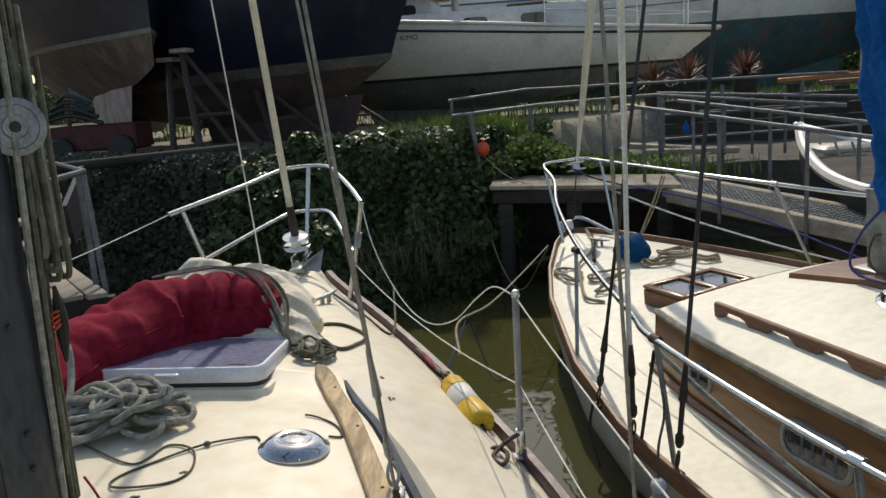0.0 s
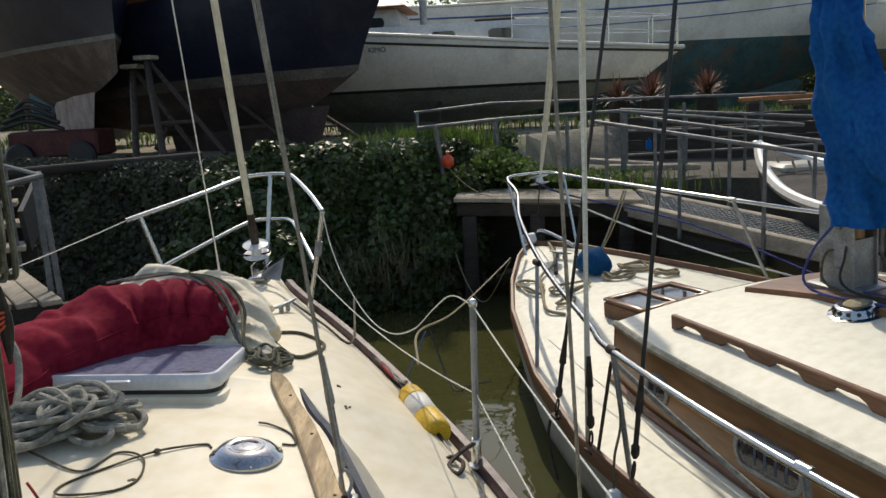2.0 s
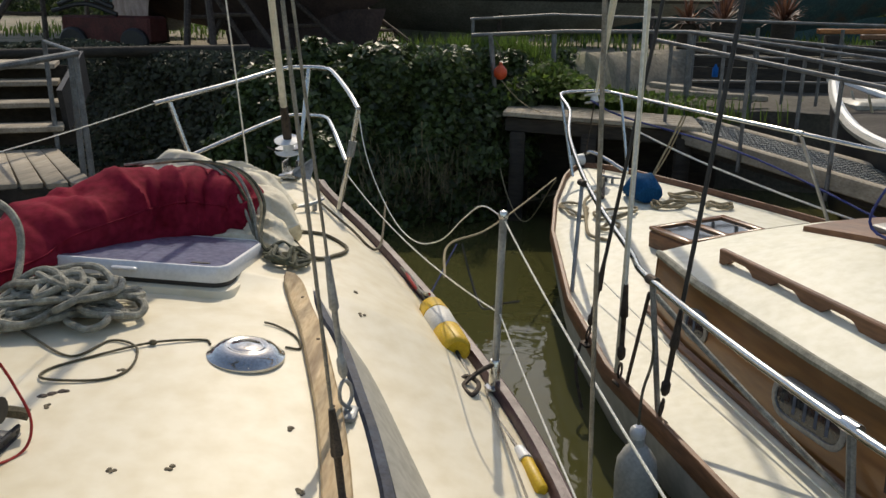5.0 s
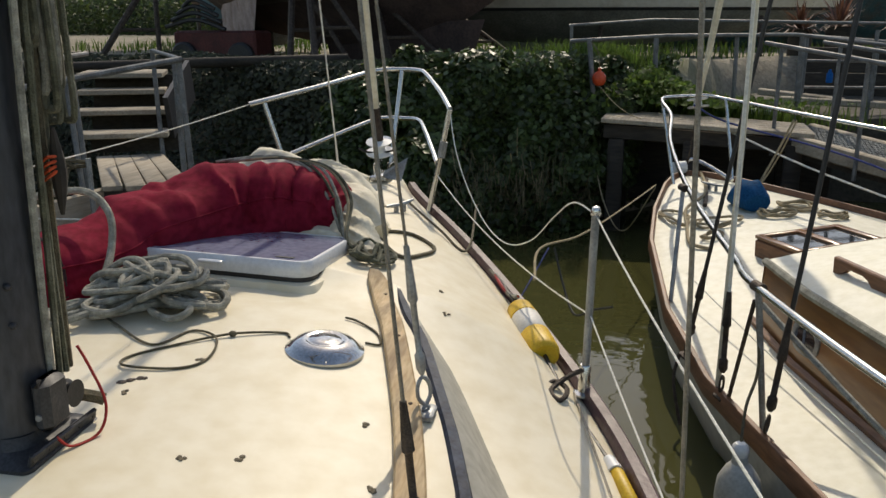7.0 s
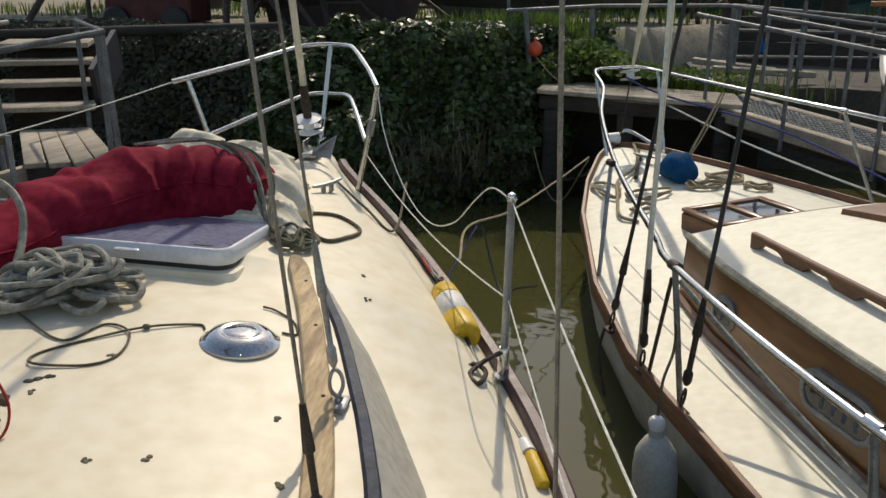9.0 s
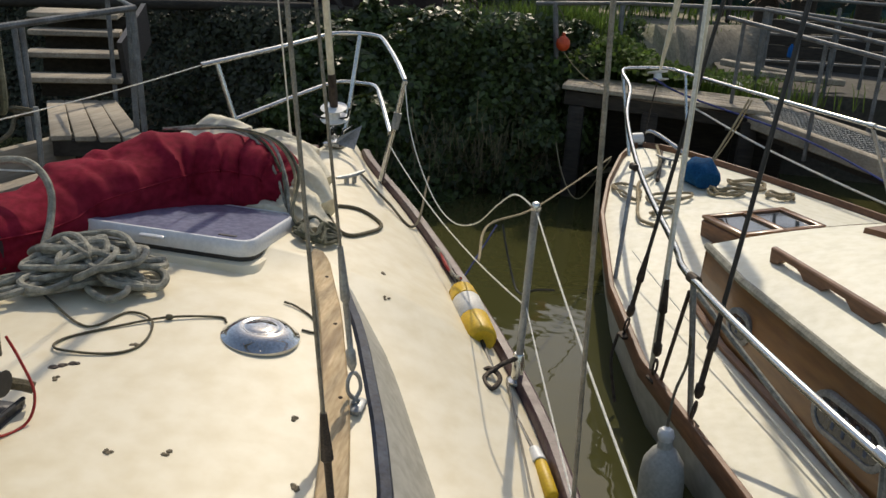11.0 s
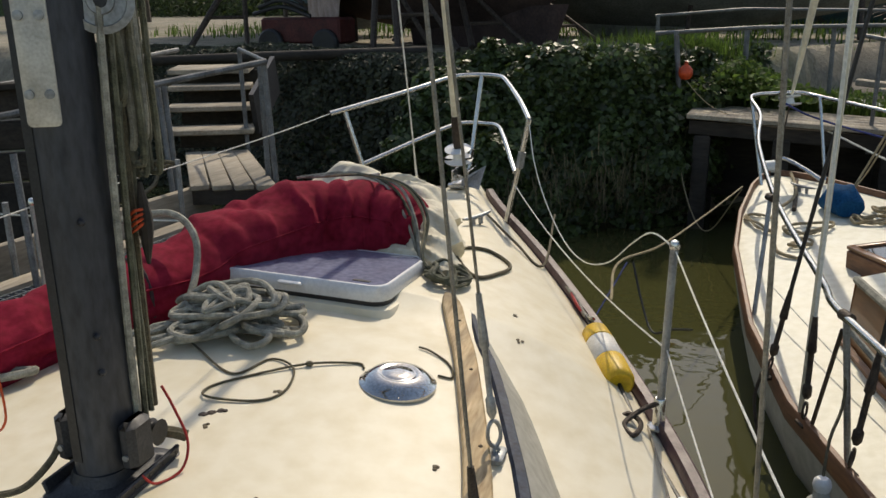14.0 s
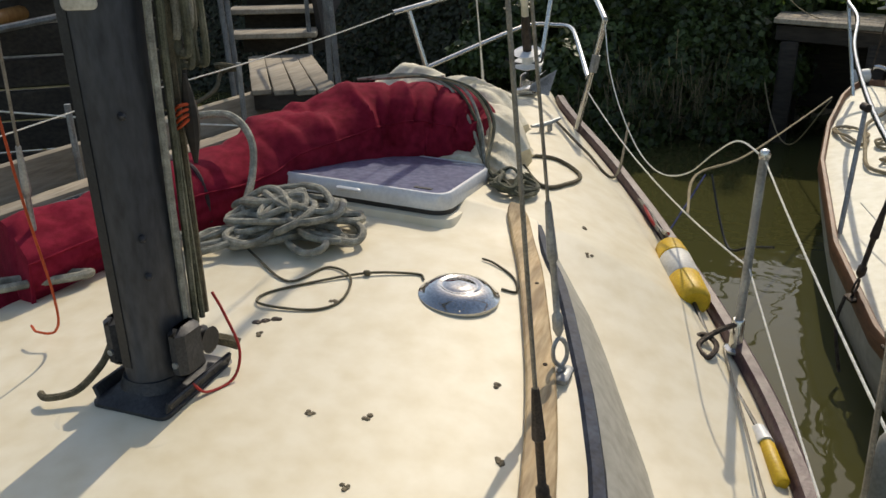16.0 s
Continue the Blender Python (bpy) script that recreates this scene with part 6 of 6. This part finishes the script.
top3, half3, pt3 = B3f
cabin(B3, 2.2, 6.6, 1.9, 0.66, 0.40, HULL_W, 4)
cabin(B3, 2.6, 4.0, 1.5, 0.95, 0.42, mat("worn_white", (0.55, 0.53, 0.48), 0.6, var=0.15, stain=(0.3, 0.26, 0.2), stain_amt=0.5), 2, name="wheelhouse")
part("wheelhouse_roof", G().box((0, 3.25, 1.40), (1.75, 1.7, 0.05), None, 0.02), TEAK, B3)
part("spray_hood", G().lathe([(0.9, 0), (0.85, 0.22), (0.6, 0.38), (0.05, 0.42)], 18, Matrix.Translation((0, 2.3, 0.66)) @ Matrix.Diagonal((1.0, 0.75, 1, 1))), LIGHTBLUE, B3, "light blue canvas spray hood")
for sg in (-1, 1):
    part("rubbing_strake", G().tube([Vector(pt3(sg, i / 16, 0.08)) + Vector((sg * 0.012, 0, 0)) for i in range(17)], 0.02, 6), DARKWOOD, B3)
    hand_rails(B3, [Vector(pt3(sg, q, 0)) * 1.0 for q in (0.72, 0.80, 0.88, 0.95, 0.99)], 0.55, 0.012)
part("mast", G().tube([(0, 4.3, 0.9), (0, 4.3, 9)], 0.07, 10), GALV, B3)
part("deck_box", G().box((0, 5.6, 1.06), (0.9, 0.7, 0.18), None, 0.03), DARKWOOD, B3)
cu = bpy.data.curves.new("name_lettering", "FONT")
cu.body, cu.size, cu.extrude = "KIMO", 0.12, 0.002
cu.materials.append(BLACK)
txt = new("name_lettering", cu)
txt.parent = B3
q_ = 0.43
p_ = Vector(pt3(1, q_, 0.12))
txt.matrix_local = Matrix.Translation(p_ + Vector((0.05, 0, -0.10))) @ pose(0, 0, 0, 84, 0, 90)
for x in (-4.0, -1.0, 1.5):
    for yy in (14.2, 16.2):
        solo("boat_prop", G().tube([(x, yy, 0.4), (x, 15.2 + (yy - 15.2) * 0.6, 1.0)], 0.04, 6), RUSTY, "rusty steel prop under a laid-up boat", "prop", FAR, group="boat props")

top4, half4, pt4 = B4f
cabin(B4, 3.0, 7.5, 2.2, 1.2, 0.4, HULL_W, 3)
for sg in (-1, 1):
    for k in (0.10, 0.22):
        part("blue_stripe", G().tube([Vector(pt4(sg, i / 16, k)) + Vector((sg * 0.012, 0, 0)) for i in range(17)], 0.022 if k < 0.2 else 0.012, 5), mat("stripe_blue", (0.05, 0.12, 0.35), 0.5), B4)
    hand_rails(B4, [Vector(pt4(sg, q, 0)) for q in (0.2, 0.4, 0.6, 0.8, 0.95)], 0.6, 0.014)
part("rudder", G().box((0, 0.3, -0.9), (0.1, 0.5, 1.6), None, 0.04), ANTIFOUL_TEAL, B4)
part("mast", G().tube([(0, 6.0, 1.2), (0, 6.0, 12)], 0.08, 10), GALV, B4)
cabin(B5, 1.2, 4.2, 1.5, 0.8, 0.4, HULL_W, 3)
part("mast", G().tube([(0, 3.6, 0.9), (0, 3.6, 9)], 0.06, 8), GALV, B5)
for k, (x, y) in enumerate(((6.2, 17.0), (6.5, 17.4), (6.9, 17.2), (9.5, 22))):
    solo("bare_mast", G().tube([(x, y, 0.4), (x + 0.2, y, 9)], 0.045, 8), GALV, "thin grey mast standing in the yard", "mast", group="masts in the yard")
top2, half2, pt2 = B2f
for sg in (-1, 1):
    part("toe_board", G().tube([Vector(pt2(sg, i / 16, 0)) + Vector((0, 0, 0.08)) for i in range(17)], 0.04, 6), mat("aged_white", (0.5, 0.48, 0.42), 0.6, var=0.15), B2)
cabin(B2, 1.2, 3.6, 1.5, 1.05, 0.35, HULL_W, 2)
part("rudder", G().box((0, 0.05, -0.6), (0.06, 0.5, 1.2), None, 0.02), DARKWOOD, B2)
part("fender_ball", G().lathe([(0.02, -0.12), (0.10, -0.08), (0.13, 0), (0.10, 0.08), (0.02, 0.12)], 14, pose(-1.15, 0.7, 1.0)), BLACK, B2)
part("rudder", G().box((0, -0.12, -0.75), (0.07, 0.34, 1.5), None, 0.03), DARKWOOD, B1)
part("transom_stripe", G().tube([(-1.1, -0.015, 0.72), (1.1, -0.015, 0.72)], 0.015, 5), LIGHTBLUE, B1)
for c_ in B6.children:
    if c_.name.startswith("deck"):
        c_.data.materials[0] = DARKWOOD
top6, half6, pt6 = B6f
for sg in (-1, 1):
    part("white_gunwale", G().tube([Vector(pt6(sg, i / 16, 0)) + Vector((-sg * 0.03, 0, 0.03)) for i in range(17)], 0.045, 8), WHITEP, B6, "scuffed white gunwale")
for k in range(3):
    part("lettering_bar", G().box(Vector(pt6(-1, 0.80 - 0.05 * k, 0.35)) + Vector((-0.012, 0, 0)), (0.01, 0.10, 0.20)), WHITEP, B6)
part("bow_box", G().box((0, 3.4, 1.1), (0.5, 0.5, 0.16), None, 0.03), GREY_GEL, B6)
for k in range(4):
    solo("boat_line", G().tube(sag((3.0 + 0.05 * k, 9.0 - 0.35 * k, 0.25), (3.1 + 0.06 * k, 8.3 - 0.3 * k, 0.02 - 0.1 * k), 0.12), 0.012, 6), (ROPE_T, ROPE_G)[k % 2], "rope looped over the black boat's bow", "rope", group="lines on the black boat")

trolley = thing("yard_trolley", "dark red steel launching trolley parked under a hull", "trolley", FAR)
part("bed", G().box((-5.95, 10.9, 0.62), (1.3, 0.5, 0.36), pose(0, 0, 0), 0.03), mat("oxide_red", (0.10, 0.022, 0.018), 0.7, var=0.3, scale=5, bump=0.2), trolley)
for k in range(4):
    part("cradle_tube", G().tube(spline([(-6.7 + 0.1 * k, 10.65, 0.85 + 0.09 * k), (-6.2, 10.62, 0.95 + 0.09 * k), (-5.75 - 0.05 * k, 10.65, 0.82 + 0.09 * k)], 6), 0.03, 7), BLACK, trolley)
for x in (-6.4, -5.5):
    part("wheel", G().lathe([(0.05, -0.06), (0.17, -0.06), (0.20, -0.03), (0.20, 0.03), (0.17, 0.06), (0.05, 0.06)], 18, pose(x, 10.6, 0.45, 90, 0, 0)), BLACK, trolley)
B7, *B7f = hull_boat("dinghy", "pale blue dinghy hull standing behind the trolley", pose(-8.6, 14.6, 0.98, 0, 0, -60), 2.6, 1.2, 0.45, 0.5, mat("faded_blue_paint", (0.20, 0.33, 0.40), 0.6, var=0.15, scale=4, bump=0.05), BOOT_DARK, BOOT_GREY, stern=0.8, rake=0.05, sheer=0.2, keel=(0.3, 0.7, 1))

# stands under the navy hulls
for k, (x0, y0, x1, y1, z1) in enumerate(((-3.9, 9.6, -4.5, 10.7, 1.7), (-5.0, 11.8, -4.6, 12.2, 1.3), (-4.4, 9.9, -4.75, 10.8, 1.6), (-3.3, 10.6, -3.9, 11.6, 1.3), (-2.6, 11.8, -3.0, 12.4, 1.1), (-7.2, 9.8, -6.8, 10.6, 1.6))):
    st = thing("boat_stand", "dark steel stand propping a navy hull", "stand", FAR, group="boat stands")
    part("strut", G().tube([(x0, y0, 0.42), (x1, y1, z1)], 0.045, 7), RUSTY, st)
    part("strut", G().tube([(x0 + 0.6, y0 + 0.5, 0.42), (x1, y1, z1)], 0.035, 7), RUSTY, st)
    part("cross_bar", G().tube([((x0 * 2 + x1) / 3, (y0 * 2 + y1) / 3, 0.42 + (z1 - 0.42) / 3), ((x0 * 2 + 1.2 + x1) / 3, (y0 * 2 + 1.0 + y1) / 3, 0.42 + (z1 - 0.42) / 3)], 0.025, 6), RUSTY, st)
    part("pad", G().box((x1, y1, z1), (0.25, 0.25, 0.06), None, 0.01), WEATHERED, st)
solo("fallen_spar", G().tube([(-6.4, 7.2, 0.40), (-4.5, 7.95, 0.46), (-3.0, 8.6, 0.50)], [0.05, 0.055, 0.05], 10), DARKWOOD, "long dark spar lying along the bank top", "spar")
# ---- plants ----
rng = np.random.default_rng(4)


def leaf_cloud(name, centres, normals, size, material, label, category, kind="stuff", lobes=True, droop=0.5):
    """Many small folded leaves, each two quads, as one mesh."""
    n = len(centres)
    c = np.asarray(centres)
    nn = np.asarray(normals) + rng.normal(0, 0.55, (n, 3))
    nn /= np.linalg.norm(nn, axis=1)[:, None]
    r = rng.normal(0, 1, (n, 3))
    r[:, 2] -= droop
    t = r - nn * np.sum(r * nn, axis=1)[:, None]
    t /= np.linalg.norm(t, axis=1)[:, None]
    b = np.cross(nn, t)
    sz = size * rng.uniform(0.6, 1.4, n)[:, None]
    w = 0.42
    lift = nn * sz * 0.12
    v = np.stack([c - t * sz * 0.5, c - t * sz * 0.1 + b * sz * w + lift, c + t * sz * 0.55, c - t * sz * 0.1 - b * sz * w + lift], 1).reshape(-1, 3)
    base = np.arange(n)[:, None] * 4
    f = np.concatenate([base + np.array([[0, 1, 2]]), base + np.array([[0, 2, 3]])], 1).reshape(-1, 3)
    me = bpy.data.meshes.new(name)
    me.vertices.add(len(v))
    me.vertices.foreach_set("co", v.ravel())
    me.loops.add(f.size)
    me.loops.foreach_set("vertex_index", f.ravel())
    me.polygons.add(len(f))
    me.polygons.foreach_set("loop_start", np.arange(0, f.size, 3))
    me.update(calc_edges=True)
    me.materials.append(material)
    ob = new(name, me)
    return tagged(ob, label, category, kind=kind)


def bank_points(n, x0, x1, d0, d1, thick, keep):
    cs, ns = [], []
    while len(cs) < n:
        x, d = rng.uniform(x0, x1), rng.uniform(d0, d1)
        y = shore(x) + d
        k = keep(x, d)
        if rng.random() > k:
            continue
        z = ground_z(x, y)
        lump = 0.5 + 0.9 * noise.noise((x * 1.1, y * 1.1, 2)) + 0.5 * noise.noise((x * 2.7, y * 2.7, z * 2))
        hgt = thick * max(0.05, lump) * k * rng.uniform(0.75, 1.0) ** 0.5
        if z + hgt < WATER_Z + 0.1:
            continue
        cs.append((x + rng.normal(0, 0.03), y - hgt * 1.0, min(z + hgt * 0.45, GROUND_Z + 0.03 + 0.05 * rng.normal())))
        ns.append((0, -0.6, 0.7))
    return cs, ns


def bush(x, d):
    return max(0.15, 1 - abs(x + 1.2) / 1.9) if -3.4 < x < 0.5 else 0.12


def mounds(n, blobs):
    """Leaves over the outer skin of heaped clumps, thinning downwards, with shoots standing out."""
    cs, ns = [], []
    w = np.array([b[3] * b[4] for b in blobs])
    pick = rng.choice(len(blobs), n, p=w / w.sum())
    for q in pick:
        x, y, z, rx, rz = blobs[q]
        v = rng.normal(0, 1, 3)
        v /= np.linalg.norm(v)
        if v[1] > 0.5 or v[2] < -0.75:
            v = -v
        s_ = rng.uniform(0.82, 1.06) + (0.22 * rng.random() if rng.random() < 0.05 else 0)
        p = np.array((x, y, z)) + v * np.array((rx, rx * 0.8, rz)) * s_
        if p[2] > WATER_Z + 0.12:
            cs.append(p)
            ns.append(v + np.array((0, 0, 0.55)))
    return cs, ns


cs, ns = bank_points(24000, -4.2, 0.4, -0.15, 1.45, 0.6, bush)
leaf_cloud("bramble_ivy", cs, ns, 0.062, IVY, "dense dark bramble and ivy covering the bank", "ivy")
BLOBS = []
for k in range(34):
    x = rng.uniform(-2.75, 0.05)
    f = rng.random()
    y = shore(x) + 0.95 * f - 0.20
    BLOBS.append((x, y, -0.62 + 0.98 * f + rng.normal(0, 0.05), rng.uniform(0.18, 0.36), rng.uniform(0.16, 0.30)))
BLOBS += [(-2.72 + 0.04 * k, shore(-2.7) + 0.08 + 0.15 * k, -0.38 + 0.20 * k, 0.20, 0.17) for k in range(4)]
cs, ns = mounds(30000, BLOBS)
leaf_cloud("bramble_mound", cs, ns, 0.066, IVY, "heaped bramble with glossy leaves catching the sun", "bramble")
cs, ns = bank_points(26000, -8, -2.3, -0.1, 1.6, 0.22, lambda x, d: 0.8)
# Leaf colour is darkened to carry the shade on this stretch of bank.
leaf_cloud("bank_weeds", cs, ns, 0.06, mat("shade_darkened_weed", (0.045, 0.050, 0.022), 0.7, var=0.3, scale=3, bump=0.0, island=0.5), "low weeds on the bank with shade put into their dark colour", "weeds")


def blades(name, n, place, length, width, material, label, category, lean=0.35, down=False, kind="stuff"):
    g = G()
    for _ in range(n):
        x, y, z = place()
        ln = length * rng.uniform(0.5, 1.3)
        a = rng.uniform(0, 2 * math.pi)
        dx, dy = math.cos(a) * lean * ln * rng.uniform(0.3, 1.4), math.sin(a) * lean * ln * rng.uniform(0.3, 1.4)
        up = -1 if down else 1
        px, py = -math.sin(a) * width, math.cos(a) * width
        g.add([(x - px, y - py, z), (x + px, y + py, z), (x + dx * 0.4 + px * 0.7, y + dy * 0.4 + py * 0.7, z + up * ln * 0.6), (x + dx * 0.4 - px * 0.7, y + dy * 0.4 - py * 0.7, z + up * ln * 0.6), (x + dx, y + dy, z + up * ln * 0.92)], [(0, 1, 2, 3), (3, 2, 4)])
    me = bpy.data.meshes.new(name)
    me.from_pydata(g.v, [], g.f)
    me.materials.append(material)
    return tagged(new(name, me), label, category, kind=kind)


def on_bank(x0, x1, d0, d1):
    def f():
        x = rng.uniform(x0, x1)
        y = shore(x) + rng.uniform(d0, d1)
        return x, y, ground_z(x, y) - 0.02
    return f


def hang():
    x = rng.uniform(-1.7, -0.1)
    y = shore(x) + rng.uniform(-0.25, 0.1)
    return x, y - 0.10 + rng.normal(0, 0.08), -0.45 + rng.normal(0, 0.17) - 0.12 * abs(x + 0.7)


def verge():
    x = rng.normal(0.2, 0.7)
    y = 8.75 + abs(rng.normal(0, 0.45)) + max(0, -x) * 0.3
    return x, y, max(ground_z(x, y), -0.1) - 0.02


blades("verge_grass", 5200, verge, 0.26, 0.006, GRASS, "bright tufted grass along the bank top", "grass")
blades("yard_grass", 2600, on_bank(-9, 4, 1.6, 7.5), 0.045, 0.005, GRASS, "short patchy grass on the gravel", "grass")
blades("far_grass", 5000, lambda: (rng.uniform(-16, 14), rng.uniform(18, 32), 0.08), 0.35, 0.02, GRASS, "long grass behind the boats", "grass")
blades("dry_grass", 650, hang, 0.26, 0.0035, STRAW, "dry straw-coloured grass hanging over the water", "grass", lean=0.7, down=True)
cs = []
while len(cs) < 4500:
    x, y = rng.normal(0.15, 0.55), 8.85 + rng.normal(0, 0.28)
    z = 0.12 + max(0, 0.34 - 0.5 * abs(x - 0.15)) * rng.random()
    cs.append((x, y, z))
leaf_cloud("verge_shrub", cs, np.tile((0, -0.3, 0.8), (len(cs), 1)), 0.055, GRASS, "bright green weeds beside the landing", "shrub")

for k, (x, y, z) in enumerate(((2.42, 13.0, 0.92), (3.27, 13.1, 0.95), (2.0, 13.6, 0.88))):
    pt_ = thing("spiky_plant", "bronze strap-leaved plant in a dark pot", "plant", group="spiky plants")
    part("pot", G().lathe([(0.15, 0.05), (0.17, z - 0.14), (0.19, z - 0.1), (0.02, z - 0.11)], 16, Matrix.Translation((x, y, 0))), DARKWOOD, pt_)
    g = G()
    for j in range(90):
        a, e = rng.uniform(0, 2 * math.pi), rng.uniform(0.05, 1.35)
        ln = rng.uniform(0.35, 0.58)
        dr = Vector((math.cos(a) * math.cos(e), math.sin(a) * math.cos(e), math.sin(e)))
        p0 = Vector((x, y, z - 0.12))
        sd = Vector((-math.sin(a), math.cos(a), 0)) * 0.014
        mid = p0 + dr * ln * 0.6
        tip = p0 + dr * ln + Vector((0, 0, -0.10 * math.cos(e)))
        g.add([p0 - sd * 0.6, p0 + sd * 0.6, mid + sd, mid - sd, tip], [(0, 1, 2, 3), (3, 2, 4)])
    part("leaf_rosette", g, SPIKE, pt_)


def tree(x, y, h, seed, label):
    r = np.random.default_rng(seed)
    t = thing("tree", label, "tree", group="trees behind the yard")
    g = G()
    trunk = [(x, y, 0.3), (x + r.normal(0, 0.1), y, h * 0.35), (x + r.normal(0, 0.3), y, h * 0.7)]
    g.tube(spline(trunk, 4), [0.22 * (1 - i / 12) for i in range(9)], 8)
    tips = []
    for k in range(14):
        z0 = h * r.uniform(0.3, 0.65)
        a = r.uniform(0, 6.28)
        tip = Vector((x + math.cos(a) * h * r.uniform(0.15, 0.34), y + math.sin(a) * h * r.uniform(0.15, 0.34), z0 + h * r.uniform(0.1, 0.35)))
        g.tube(spline([(x, y, z0), Vector((x, y, z0)).lerp(tip, 0.5) + Vector((0, 0, 0.2)), tip], 3), [0.07 - 0.009 * i for i in range(7)], 5)
        tips.append(tip)
    part("trunk", g, BARK, t)
    c = []
    for tip in tips:
        c.append(np.array(tip) + r.normal(0, 1, (340, 3)) * h * 0.075)
    c = np.concatenate(c)
    ob = leaf_cloud("crown", c, np.tile((0, 0, 1.0), (len(c), 1)), h * 0.022, TREELEAF, "", "", kind="")
    ob.parent = t


for k, (x, y, h) in enumerate(((-9, 34, 6.5), (-3, 38, 6.0), (2.5, 36, 5.0), (8, 33, 6.0), (13, 30, 6.5), (18, 32, 6), (-15, 30, 7), (-22, 26, 7), (11, 30, 4.5), (25, 30, 6), (5.5, 40, 5), (-6, 42, 6), (15.5, 36, 6), (21, 38, 6.5))):
    tree(x, y, h, k, "green tree behind the boatyard")

cs = np.stack([rng.uniform(-40, 40, 30000), rng.uniform(42, 45, 30000), 0.2 + 3.2 * rng.random(30000) ** 0.8], 1)
cs[:, 2] *= 0.75 + 0.25 * np.sin(cs[:, 0] * 0.7) * np.sin(cs[:, 0] * 0.23 + 1)
leaf_cloud("far_hedge", cs, np.tile((0, -0.6, 0.6), (len(cs), 1)), 0.2, TREELEAF, "green hedge along the far edge of the yard", "hedge")

rows = [[(x, 46 + 0.6 * noise.noise((x * 0.5, z, 1)), z * (2.6 + 0.9 * noise.noise((x * 0.22, 3.0, 0)) + 0.3 * noise.noise((x * 1.3, 7.0, 0)))) for x in np.arange(-60, 60.1, 0.6)] for z in (0.0, 0.35, 0.7, 1.0)]
tagged(part("tree_line", G().grid(rows + [[(x, 49.0, 0.0) for x in np.arange(-60, 60.1, 0.6)]]), mat("distant_foliage", (0.055, 0.08, 0.03), 0.9, var=0.5, scale=1.6, bump=0.8, bscale=6, bdist=0.2)), "distant dark green line of trees beyond the yard", "backdrop", kind="structure")
